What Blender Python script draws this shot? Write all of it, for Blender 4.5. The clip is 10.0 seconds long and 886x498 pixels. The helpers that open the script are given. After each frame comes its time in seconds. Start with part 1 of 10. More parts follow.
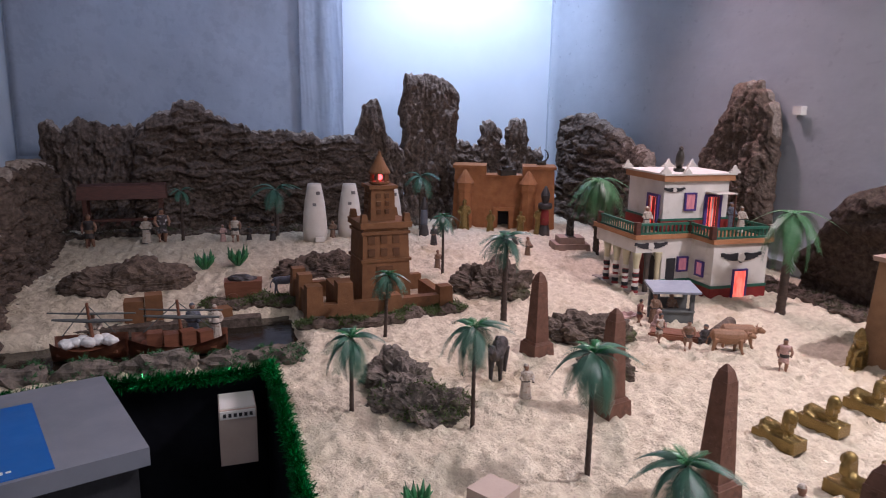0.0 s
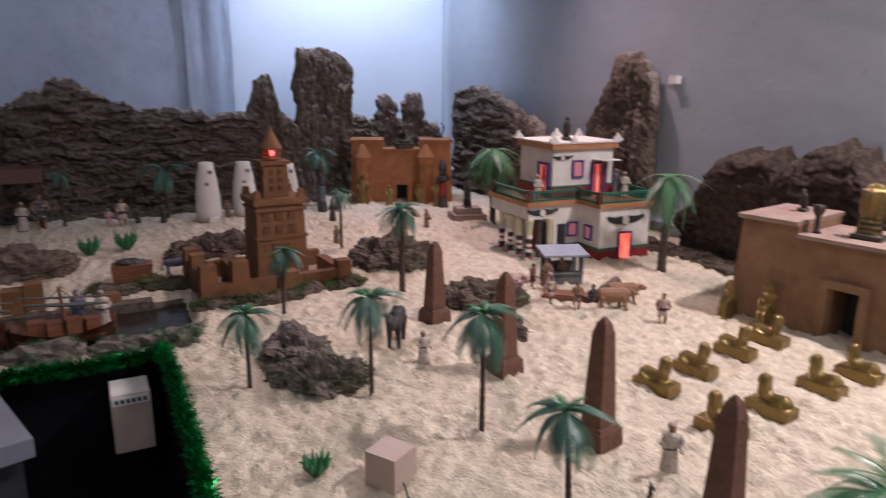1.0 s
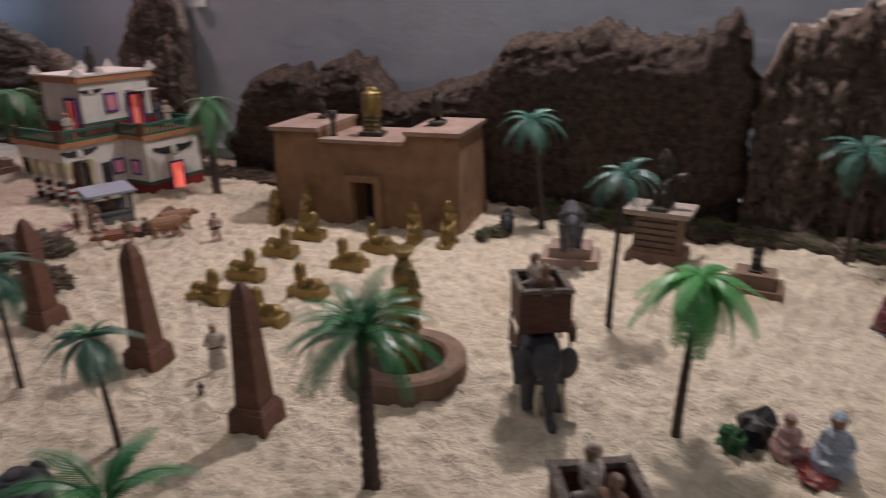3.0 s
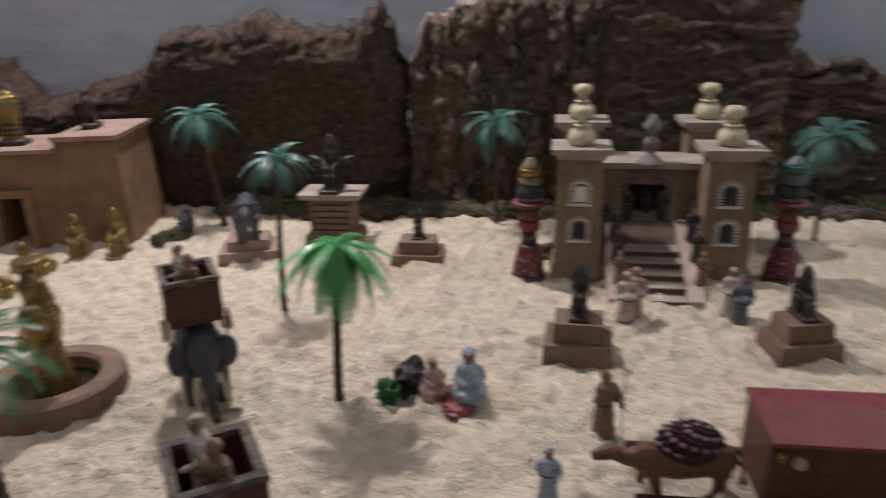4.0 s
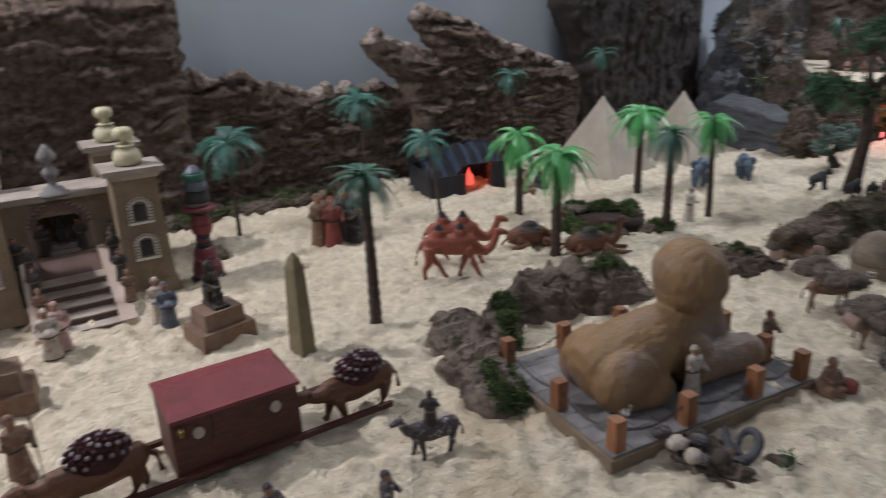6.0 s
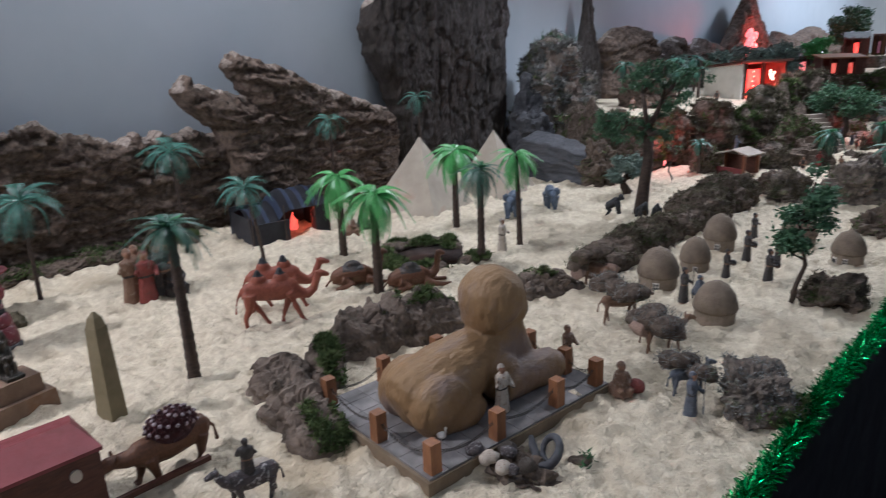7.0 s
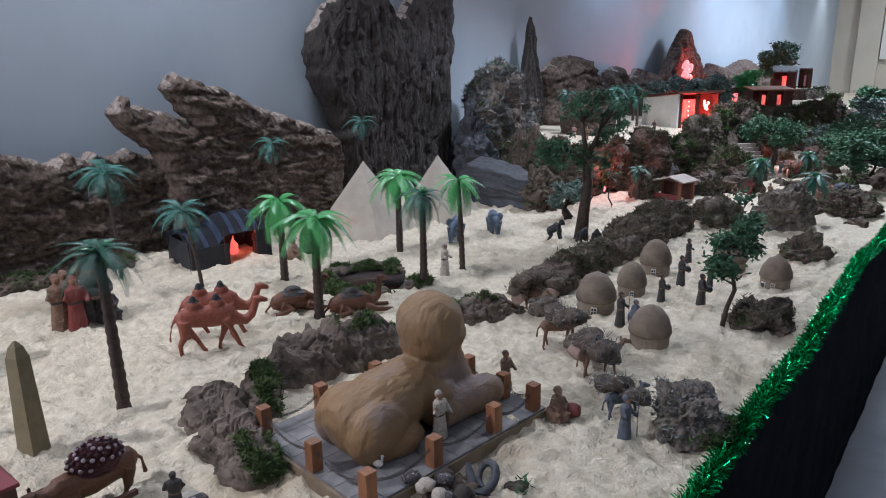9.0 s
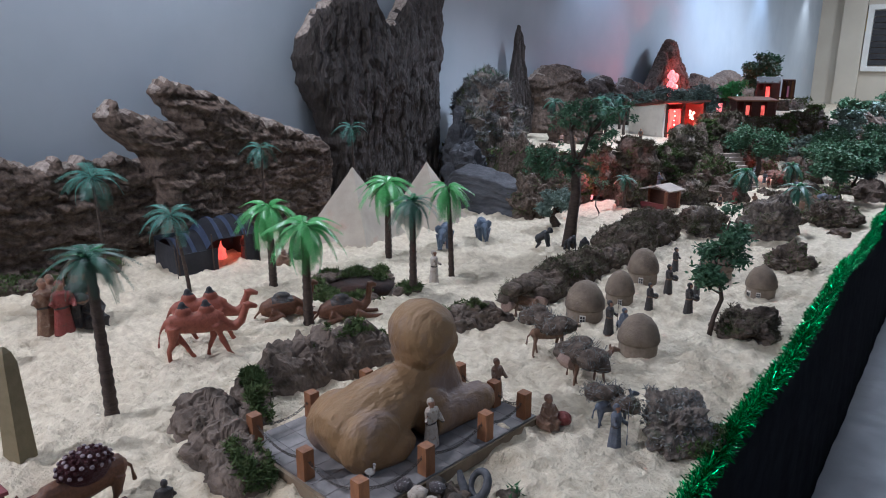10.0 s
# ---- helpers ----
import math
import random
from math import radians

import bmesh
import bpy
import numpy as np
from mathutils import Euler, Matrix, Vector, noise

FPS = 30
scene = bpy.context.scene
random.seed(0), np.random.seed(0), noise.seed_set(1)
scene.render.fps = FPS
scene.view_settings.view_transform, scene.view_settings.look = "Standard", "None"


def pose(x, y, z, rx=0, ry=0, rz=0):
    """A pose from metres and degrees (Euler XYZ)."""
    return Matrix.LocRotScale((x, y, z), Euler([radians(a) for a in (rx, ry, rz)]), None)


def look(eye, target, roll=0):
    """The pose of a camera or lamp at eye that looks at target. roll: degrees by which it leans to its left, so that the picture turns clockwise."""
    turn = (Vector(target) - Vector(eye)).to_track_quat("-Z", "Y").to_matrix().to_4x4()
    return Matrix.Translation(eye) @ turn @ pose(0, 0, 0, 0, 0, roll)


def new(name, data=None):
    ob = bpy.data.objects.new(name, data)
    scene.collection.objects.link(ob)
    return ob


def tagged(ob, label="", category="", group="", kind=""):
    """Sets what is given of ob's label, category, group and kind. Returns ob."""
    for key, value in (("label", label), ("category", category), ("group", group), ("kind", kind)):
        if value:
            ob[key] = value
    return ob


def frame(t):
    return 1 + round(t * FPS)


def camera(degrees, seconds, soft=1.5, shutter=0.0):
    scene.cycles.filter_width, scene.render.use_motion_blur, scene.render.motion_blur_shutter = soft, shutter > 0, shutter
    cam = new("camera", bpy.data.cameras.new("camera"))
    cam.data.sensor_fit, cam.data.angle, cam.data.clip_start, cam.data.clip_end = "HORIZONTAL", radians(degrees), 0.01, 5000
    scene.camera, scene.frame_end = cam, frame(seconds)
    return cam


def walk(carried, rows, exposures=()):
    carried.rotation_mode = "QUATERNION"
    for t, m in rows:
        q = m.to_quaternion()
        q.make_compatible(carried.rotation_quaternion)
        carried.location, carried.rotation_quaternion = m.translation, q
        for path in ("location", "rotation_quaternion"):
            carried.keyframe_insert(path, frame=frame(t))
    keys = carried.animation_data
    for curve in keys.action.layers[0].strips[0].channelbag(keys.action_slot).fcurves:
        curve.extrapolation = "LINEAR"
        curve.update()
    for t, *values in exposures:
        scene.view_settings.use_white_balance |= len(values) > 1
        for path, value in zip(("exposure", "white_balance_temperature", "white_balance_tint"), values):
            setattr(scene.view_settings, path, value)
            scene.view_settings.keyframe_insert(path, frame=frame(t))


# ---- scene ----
cam = camera(65.05, 10.0, soft=1.0, shutter=0.5)
PATH = [
    (0, (0.34, 0.331, 1.47), (0.99, 2.177, 1.058), 1.0),
    (0.5, (0.349, 0.319, 1.467), (1.069, 2.134, 1.032), 0.5),
    (1, (0.358, 0.294, 1.463), (1.249, 2.02, 0.987), 0.3),
    (1.5, (0.369, 0.267, 1.457), (1.471, 1.841, 0.903), 0.1),
    (2, (0.375, 0.234, 1.456), (1.673, 1.633, 0.858), -0.3),
    (2.5, (0.394, 0.189, 1.451), (1.857, 1.395, 0.814), -1.1),
    (2.7, (0.396, 0.163, 1.456), (1.931, 1.264, 0.797), -1.3),
    (3.8, (0.428, 0.0, 1.418), (2.265, 0.399, 0.735), -1.7),
    (4, (0.421, -0.031, 1.422), (2.283, 0.203, 0.729), -1.6),
    (4.5, (0.399, -0.097, 1.415), (2.269, -0.244, 0.722), -1.6),
    (5, (0.369, -0.16, 1.425), (2.17, -0.659, 0.714), -1.8),
    (5.5, (0.34, -0.19, 1.423), (2.039, -0.973, 0.716), -1.7),
    (6, (0.287, -0.201, 1.436), (1.852, -1.238, 0.747), -1.9),
    (6.2, (0.267, -0.208, 1.438), (1.776, -1.333, 0.76), -1.9),
    (7.3, (0.214, -0.223, 1.44), (1.466, -1.674, 0.867), -1.5),
    (7.5, (0.211, -0.223, 1.453), (1.443, -1.69, 0.879), -0.9),
    (8, (0.209, -0.221, 1.45), (1.418, -1.715, 0.898), -0.4),
    (8.5, (0.202, -0.228, 1.445), (1.414, -1.727, 0.909), -0.8),
    (9, (0.206, -0.233, 1.445), (1.407, -1.743, 0.916), -0.7),
    (9.5, (0.212, -0.225, 1.45), (1.391, -1.754, 0.927), -0.1),
    (10, (0.215, -0.222, 1.451), (1.384, -1.762, 0.937), 0.1),
]
EXPO = [(0.0, 0.36, 5480, 22), (1.5, 0.03, 5760, 22), (2.5, -0.49, 5830, 20), (4.0, -0.20, 5560, 15), (5.5, 0.06, 5430, 12), (6.2, 0.18, 5300, 10), (7.4, 0.35, 5120, 11), (10.0, 0.37, 4920, 11)]
walk(cam, [(t, look(eye, target, roll)) for t, eye, target, roll in PATH], EXPO)

# ---- light: a closed hall, lit by lamps under its ceiling and by added fills ----
world = bpy.data.worlds.new("world")
scene.world = world
world.use_nodes = True
world.node_tree.nodes["Background"].inputs[0].default_value = (0.5, 0.55, 0.62, 1)
world.node_tree.nodes["Background"].inputs[1].default_value = 0.19


def lamp(name, kind, m, watts, colour, size=0.2, cone=100, blend=0.6):
    data = bpy.data.lights.new(name, kind)
    data.energy, data.color = watts, colour
    if kind == "AREA":
        data.shape, data.size = "DISK", size
    else:
        data.shadow_soft_size = size
    if kind == "SPOT":
        data.spot_size, data.spot_blend = radians(cone), blend
    ob = new(name, data)
    ob.matrix_world = m
    return ob


COOL = (0.80, 0.90, 1.0)
lamp("ceiling_lamp", "AREA", look((2.47, 0.80, 2.78), (1.9, 0.45, 0.8)), 48, (1.0, 0.86, 0.74), 0.14)
lamp("ceiling_lamp", "SPOT", look((2.1, 3.20, 2.78), (1.75, 2.4, 0.8)), 112, (1.0, 0.69, 0.62), 0.08, 98, 1.0)
lamp("ceiling_lamp", "SPOT", look((1.2, -4.1, 2.85), (1.25, -3.6, 0.8)), 160, (1.0, 0.93, 0.85), 0.10, 104, 0.6)
lamp("ceiling_lamp", "AREA", look((2.15, -1.75, 2.8), (1.45, -1.5, 0.8)), 18, (1.0, 0.90, 0.79), 0.25)
# soft unseen fill over the table, added to brighten the front
lamp("ceiling_lamp", "AREA", look((0.9, 1.1, 2.8), (0.9, 1.0, 0.0)), 5.5, (1.0, 0.88, 0.74), 0.5)
# broad cool fill over the aisle, added to lift dark parts and long wall
lamp("ceiling_lamp", "AREA", look((-0.7, -0.5, 2.85), (0.4, -0.5, 0.8)), 8, (0.92, 0.96, 1.0), 1.0)
lamp("wall_washer", "SPOT", look((1.9, 4.0, 2.7), (2.0, 4.7, 1.7)), 84, (0.78, 0.88, 1.0), 0.06, 130, 0.9)
for y, tint in ((-5.3, COOL), (-7.6, COOL), (-10.0, COOL), (-12.7, (1.0, 0.88, 0.70))):
    lamp("wall_washer", "SPOT", look((2.3, y, 2.75), (2.5, y, 1.2)), 22, tint, 0.06, 85, 0.7)
# two large unseen fills, added to brighten the end wall and far village
lamp("ceiling_lamp", "AREA", look((0.6, -12.3, 2.8), (0.9, -13.0, 0.9)), 24, (1.0, 0.92, 0.80), 0.6)
lamp("ceiling_lamp", "AREA", look((0.8, -8.5, 2.8), (0.8, -8.5, 0.0)), 105, (1.0, 0.97, 0.92), 1.2)
lamp("wall_washer", "SPOT", look((0.3, 3.4, 2.78), (0.3, 4.6, 1.75)), 25, (0.76, 0.85, 1.0), 0.06, 95, 1.0)

# ---- mesh tools ----
V = Vector


def box(bm, x, y, z, w, d, h, top=(1.0, 1.0), m=None):
    """A block on the base centre x, y, z; top: how far its upper face is drawn in."""
    pts = []
    for k, (sx, sy) in ((0, (1, 1)), (1, top)):
        for a, b in ((-1, -1), (1, -1), (1, 1), (-1, 1)):
            p = V((x + a * w / 2 * sx, y + b * d / 2 * sy, z + k * h))
            pts.append(bm.verts.new(m @ p if m else p))
    for q in ((3, 2, 1, 0), (4, 5, 6, 7), (0, 1, 5, 4), (1, 2, 6, 5), (2, 3, 7, 6), (3, 0, 4, 7)):
        bm.faces.new([pts[i] for i in q])
    return pts


def lathe(bm, prof, seg=16, at=(0, 0, 0), sx=1.0, sy=1.0, m=None):
    """A turned body from (radius, height) pairs."""
    rings = []
    for r, z in prof:
        ring = []
        for i in range(seg):
            a = 2 * math.pi * i / seg
            p = V((at[0] + r * sx * math.cos(a), at[1] + r * sy * math.sin(a), at[2] + z))
            ring.append(bm.verts.new(m @ p if m else p))
        rings.append(ring)
    for lo, hi in zip(rings, rings[1:]):
        for i in range(seg):
            j = (i + 1) % seg
            bm.faces.new((lo[i], lo[j], hi[j], hi[i]))
    bm.faces.new(rings[0][::-1])
    bm.faces.new(rings[-1])


def tube(bm, pts, radii, seg=8, flat=1.0):
    """A round limb along points."""
    pts = [V(p) for p in pts]
    if not hasattr(radii, "__len__"):
        radii = [radii] * len(pts)
    rings = []
    for i, p in enumerate(pts):
        d = (pts[min(i + 1, len(pts) - 1)] - pts[max(i - 1, 0)]).normalized()
        side = d.cross(V((0, 0, 1))) if abs(d.z) < 0.95 else d.cross(V((0, 1, 0)))
        side.normalize()
        up = side.cross(d)
        rings.append([bm.verts.new(p + radii[i] * (math.cos(2 * math.pi * k / seg) * side * flat + math.sin(2 * math.pi * k / seg) * up)) for k in range(seg)])
    for lo, hi in zip(rings, rings[1:]):
        for k in range(seg):
            n = (k + 1) % seg
            bm.faces.new((lo[k], lo[n], hi[n], hi[k]))
    bm.faces.new(rings[0][::-1])
    bm.faces.new(rings[-1])


def ball(bm, c, r, sub=2, rough=0.0, freq=8.0, seed=0.0, crush=None):
    """A rounded lump; rough: how far noise moves its skin, as a share of its size."""
    r = r if hasattr(r, "__len__") else (r, r, r)
    made = bmesh.ops.create_icosphere(bm, subdivisions=sub, radius=1.0)["verts"]
    for v in made:
        n = v.co.normalized()
        k = 1.0
        if rough:
            q = V((n.x * r[0], n.y * r[1], n.z * r[2])) * freq + V((seed * 7.1, seed * 3.3, seed * 5.7))
            k += rough * (noise.noise(q) + 0.6 * noise.noise(q * 2.3) + 0.35 * noise.noise(q * 5.1) + 0.2 * noise.noise(q * 11))
        z = n.z * k
        if crush is not None and z < crush:
            z = crush
        v.co = V(c) + V((n.x * r[0] * k, n.y * r[1] * k, z * r[2]))
    return made


def mesh_of(name, bm, material, smooth=False, bevel=0.0):
    if bevel:
        edges = [e for e in bm.edges if len(e.link_faces) == 2 and e.calc_face_angle(0) > 0.5]
        bmesh.ops.bevel(bm, geom=edges, offset=bevel, segments=2, affect="EDGES", clamp_overlap=True)
    bmesh.ops.recalc_face_normals(bm, faces=bm.faces)
    me = bpy.data.meshes.new(name)
    bm.to_mesh(me)
    bm.free()
    me.materials.append(material)
    if smooth:
        me.shade_smooth()
    return me


def part(name, bm, material, parent, label="", smooth=False, bevel=0.0):
    """One mesh object under a thing or a part."""
    ob = new(name, mesh_of(name, bm, material, smooth, bevel) if isinstance(bm, bmesh.types.BMesh) else bm)
    ob.parent = parent
    return tagged(ob, label)


def thing(name, label, category, x, y, z=None, rz=0.0, group="", kind="", lift=-0.003):
    ob = new(name)
    ob.empty_display_size = 0.05
    ob.matrix_world = pose(x, y, hz(x, y) + lift if z is None else z, 0, 0, rz)
    return tagged(ob, label, category, group, kind)


def solid(name, me, label, category, x, y, z=None, rz=0.0, s=1.0, group="", kind="", lift=-0.002, tilt=0.0):
    """A thing of one mesh."""
    ob = new(name, me)
    ob.matrix_world = pose(x, y, hz(x, y) + lift if z is None else z, tilt, 0, rz) @ Matrix.Diagonal((s, s, s, 1) if not hasattr(s, "__len__") else (*s, 1))
    return tagged(ob, label, category, group, kind)


def BM():
    return bmesh.new()


def curve_at(pairs, x):
    """Straight lines through (x, value) pairs."""
    return float(np.interp(x, [p[0] for p in pairs], [p[1] for p in pairs]))


def hz(x, y):
    """Height of the sand."""
    q = V((x, y, 0))
    h = 0.8 + 0.010 * noise.noise(q * 3.1) + 0.011 * noise.noise(q * 9.0) + 0.005 * noise.noise(q * 17.0)
    # the river bed
    inside = min((0.61 - x) / 0.05, (y - 2.16) / 0.05, (2.50 + 0.12 * min(max((x - 0.25) / 0.1, 0.0), 1.0) + 0.03 * math.sin(9 * x) - y) / 0.06)
    if inside > 0:
        h -= 0.07 * min(inside, 1.0)
    # the pit by the camels
    d = math.hypot((x - 1.62) / 0.12, (y + 1.66) / 0.13)
    if d < 1:
        h -= 0.05 * (1 - d * d)
    return h

# ---- materials ----
def mat(name, a, b, scale=12.0, rough=0.7, metal=0.0, bump=0.3, grain=90.0, dist=0.002, stain=None, stain_scale=3.0, stain_at=0.55, stretch=(1, 1, 1), vary=0.0, coat=0.0, spec=0.5, fine_detail=3.0):
    """Two tones mixed by noise, a stain at a larger scale, fine relief."""
    m = bpy.data.materials.new(name)
    m.use_nodes = True
    nt = m.node_tree
    bs = nt.nodes["Principled BSDF"]
    bs.inputs["Metallic"].default_value = metal
    bs.inputs["Coat Weight"].default_value = coat
    bs.inputs["Specular IOR Level"].default_value = spec
    tc = nt.nodes.new("ShaderNodeTexCoord")
    mp = nt.nodes.new("ShaderNodeMapping")
    mp.inputs["Scale"].default_value = stretch
    nt.links.new(tc.outputs["Object"], mp.inputs["Vector"])

    def noise_at(s, detail=5.0):
        n = nt.nodes.new("ShaderNodeTexNoise")
        n.inputs["Scale"].default_value, n.inputs["Detail"].default_value, n.inputs["Roughness"].default_value = s, detail, 0.62
        nt.links.new(mp.outputs[0], n.inputs["Vector"])
        return n.outputs["Fac"]

    def mix(fac, c1, c2):
        x = nt.nodes.new("ShaderNodeMix")
        x.data_type = "RGBA"
        for sock, val in ((x.inputs["Factor"], fac), (x.inputs["A"], c1), (x.inputs["B"], c2)):
            if isinstance(val, tuple):
                sock.default_value = (*val, 1)
            elif isinstance(val, float):
                sock.default_value = val
            else:
                nt.links.new(val, sock)
        return x.outputs["Result"]

    def ramp(fac, lo, hi):
        r = nt.nodes.new("ShaderNodeMapRange")
        r.inputs["From Min"].default_value, r.inputs["From Max"].default_value = lo, hi
        nt.links.new(fac, r.inputs["Value"])
        return r.outputs["Result"]

    col = mix(ramp(noise_at(scale), 0.32, 0.68), a, b)
    fine = noise_at(grain, fine_detail)
    if stain:
        col = mix(ramp(noise_at(stain_scale, 6.0), stain_at, stain_at + 0.14), col, stain)
    if vary:
        info = nt.nodes.new("ShaderNodeObjectInfo")
        hsv = nt.nodes.new("ShaderNodeHueSaturation")
        hsv.inputs["Saturation"].default_value = 1.0
        v = ramp(info.outputs["Random"], 0.0, 1.0)
        r = v.node
        r.inputs["To Min"].default_value, r.inputs["To Max"].default_value = 1 - vary, 1 + vary
        nt.links.new(v, hsv.inputs["Value"])
        nt.links.new(col, hsv.inputs["Color"])
        col = hsv.outputs["Color"]
    nt.links.new(col, bs.inputs["Base Color"])
    rr = ramp(noise_at(scale * 2.3), 0.3, 0.7)
    rr.node.inputs["To Min"].default_value, rr.node.inputs["To Max"].default_value = max(rough - 0.1, 0.03), min(rough + 0.1, 1.0)
    nt.links.new(rr, bs.inputs["Roughness"])
    if bump:
        bp = nt.nodes.new("ShaderNodeBump")
        bp.inputs["Strength"].default_value, bp.inputs["Distance"].default_value = bump, dist
        nt.links.new(fine, bp.inputs["Height"])
        nt.links.new(bp.outputs[0], bs.inputs["Normal"])
    return m


def glow(name, colour, power, deep=None, scale=60.0):
    """A lit pane; deep: the tone where a curtain or the room behind dims it."""
    m = bpy.data.materials.new(name)
    m.use_nodes = True
    nt = m.node_tree
    bs = nt.nodes["Principled BSDF"]
    bs.inputs["Base Color"].default_value = (*colour, 1)
    bs.inputs["Emission Color"].default_value = (*colour, 1)
    bs.inputs["Emission Strength"].default_value = power
    if deep:
        tc, mp, no, rp = (nt.nodes.new("ShaderNode" + k) for k in ("TexCoord", "Mapping", "TexNoise", "ValToRGB"))
        mp.inputs["Scale"].default_value = (3.0, 3.0, 0.7)
        no.inputs["Scale"].default_value, no.inputs["Detail"].default_value = scale, 3.0
        rp.color_ramp.elements[0].position, rp.color_ramp.elements[1].position = 0.38, 0.64
        rp.color_ramp.elements[0].color, rp.color_ramp.elements[1].color = (*deep, 1), (*colour, 1)
        nt.links.new(tc.outputs["Object"], mp.inputs["Vector"])
        nt.links.new(mp.outputs[0], no.inputs["Vector"])
        nt.links.new(no.outputs["Fac"], rp.inputs["Fac"])
        nt.links.new(rp.outputs["Color"], bs.inputs["Emission Color"])
    return m


SAND = mat("sand", (0.55, 0.47, 0.345), (0.77, 0.69, 0.535), 46, 0.95, bump=0.9, grain=120, dist=0.012, stain=(0.54, 0.45, 0.315), stain_scale=3.4, stain_at=0.56, spec=0.1, fine_detail=4.0)
BARK = mat("cork_bark", (0.070, 0.053, 0.043), (0.22, 0.165, 0.13), 48, 0.95, bump=1.0, grain=42, dist=0.016, stain=(0.23, 0.19, 0.16), stain_scale=30, stain_at=0.58, spec=0.12, fine_detail=9.0)
TALL_BARK = mat("tall_dark_bark", (0.016, 0.012, 0.010), (0.060, 0.045, 0.036), 40, 0.55, bump=1.0, grain=42, dist=0.016, stain=(0.16, 0.135, 0.12), stain_scale=16, stain_at=0.64, stretch=(3, 3, 0.4), spec=0.45, fine_detail=8.0)
# broken cork edge, made paler still to carry lamp light on the tops
LIT_CORK_RIM = mat("raw_cork_edge", (0.20, 0.16, 0.135), (0.42, 0.36, 0.31), 70, 0.95, bump=1.0, grain=60, dist=0.012, stain=(0.12, 0.09, 0.07), stain_scale=40, stain_at=0.55, spec=0.12, fine_detail=8.0)
# darker copy of the bark; shade on overhanging faces put into the colour
SHADED_BARK = mat("deep_brown_bark", (0.034, 0.026, 0.022), (0.105, 0.078, 0.062), 48, 0.95, bump=0.9, grain=42, dist=0.012, stain=(0.13, 0.105, 0.09), stain_scale=30, stain_at=0.62, spec=0.10, fine_detail=9.0)
BARK_DARK = mat("dark_bark", (0.056, 0.043, 0.036), (0.185, 0.138, 0.108), 48, 0.95, bump=1.0, grain=42, dist=0.016, stain=(0.18, 0.145, 0.12), stain_scale=30, stain_at=0.6, spec=0.12, fine_detail=9.0)
STONE = mat("bark_rock", (0.05, 0.038, 0.03), (0.18, 0.14, 0.11), 55, 0.95, bump=1.0, grain=55, dist=0.012, fine_detail=8.0, stain=(0.08, 0.10, 0.04), stain_scale=11, stain_at=0.6, spec=0.2)
GREYROCK = mat("grey_rock", (0.075, 0.062, 0.052), (0.23, 0.19, 0.155), 55, 0.9, bump=1.0, grain=55, dist=0.012, fine_detail=8.0, stain=(0.10, 0.12, 0.05), stain_scale=10, stain_at=0.6)
SLATE = mat("slate", (0.03, 0.031, 0.036), (0.075, 0.076, 0.085), 20, 0.7, bump=0.7, grain=80, dist=0.004, stretch=(1, 1, 3))
MOSS = mat("moss", (0.04, 0.065, 0.022), (0.13, 0.165, 0.065), 40, 0.95, bump=0.5, grain=220, dist=0.003, stain=(0.10, 0.085, 0.05), stain_scale=18, stain_at=0.58, spec=0.1)
DRYMOSS = mat("dry_moss", (0.05, 0.043, 0.028), (0.17, 0.15, 0.105), 40, 0.95, bump=0.5, grain=220, dist=0.003, stain=(0.05, 0.075, 0.025), stain_scale=14, stain_at=0.55, spec=0.1)
GREENMOSS = mat("green_moss", (0.02, 0.075, 0.025), (0.05, 0.14, 0.05), 40, 0.95, bump=0.4, grain=220, dist=0.002)
WALL_WHITE = mat("white_wall_paint", (0.60, 0.66, 0.73), (0.65, 0.71, 0.78), 2.0, 0.75, bump=0.08, grain=260, dist=0.001, stain=(0.56, 0.61, 0.68), stain_scale=0.9, stain_at=0.55)
WALL_GREY = mat("grey_wall_paint", (0.40, 0.44, 0.485), (0.44, 0.48, 0.525), 2.0, 0.6, bump=0.1, grain=240, dist=0.001, stain=(0.37, 0.41, 0.455), stain_scale=0.8, stain_at=0.55)
WALL_CREAM = mat("cream_wall_paint", (0.52, 0.47, 0.38), (0.58, 0.53, 0.43), 2.0, 0.7, bump=0.08, grain=240, dist=0.001)
PLASTIC_SHEET = mat("plastic_sheet", (0.55, 0.60, 0.68), (0.63, 0.68, 0.76), 6, 0.3, bump=0.35, grain=14, dist=0.008)
GREY_SHEET = mat("grey_plastic_sheet", (0.60, 0.635, 0.68), (0.66, 0.695, 0.74), 6, 0.34, bump=0.3, grain=6, dist=0.010, stretch=(1, 0.5, 1.6), fine_detail=3.0)
FLOOR = mat("floor_tiles", (0.33, 0.33, 0.34), (0.40, 0.40, 0.41), 4, 0.5, bump=0.1, grain=120, stain=(0.28, 0.28, 0.28), stain_scale=2)
CEILING = mat("ceiling_paint", (0.55, 0.56, 0.57), (0.60, 0.61, 0.62), 3, 0.8, bump=0.05, grain=150)
CLOTH = mat("black_cloth", (0.009, 0.010, 0.014), (0.018, 0.019, 0.026), 9, 0.92, bump=0.4, grain=420, dist=0.001, spec=0.15)
TINSEL = mat("green_tinsel", (0.0, 0.10, 0.02), (0.015, 0.36, 0.08), 60, 0.22, metal=0.75, bump=0)
WATER = mat("river_water", (0.018, 0.014, 0.010), (0.03, 0.024, 0.018), 8, 0.16, bump=0.25, grain=30, dist=0.003)
BRICK_CLAY = mat("brown_clay", (0.13, 0.055, 0.019), (0.20, 0.092, 0.035), 22, 0.85, bump=0.5, grain=120, stain=(0.11, 0.05, 0.02), stain_scale=9, stain_at=0.58)
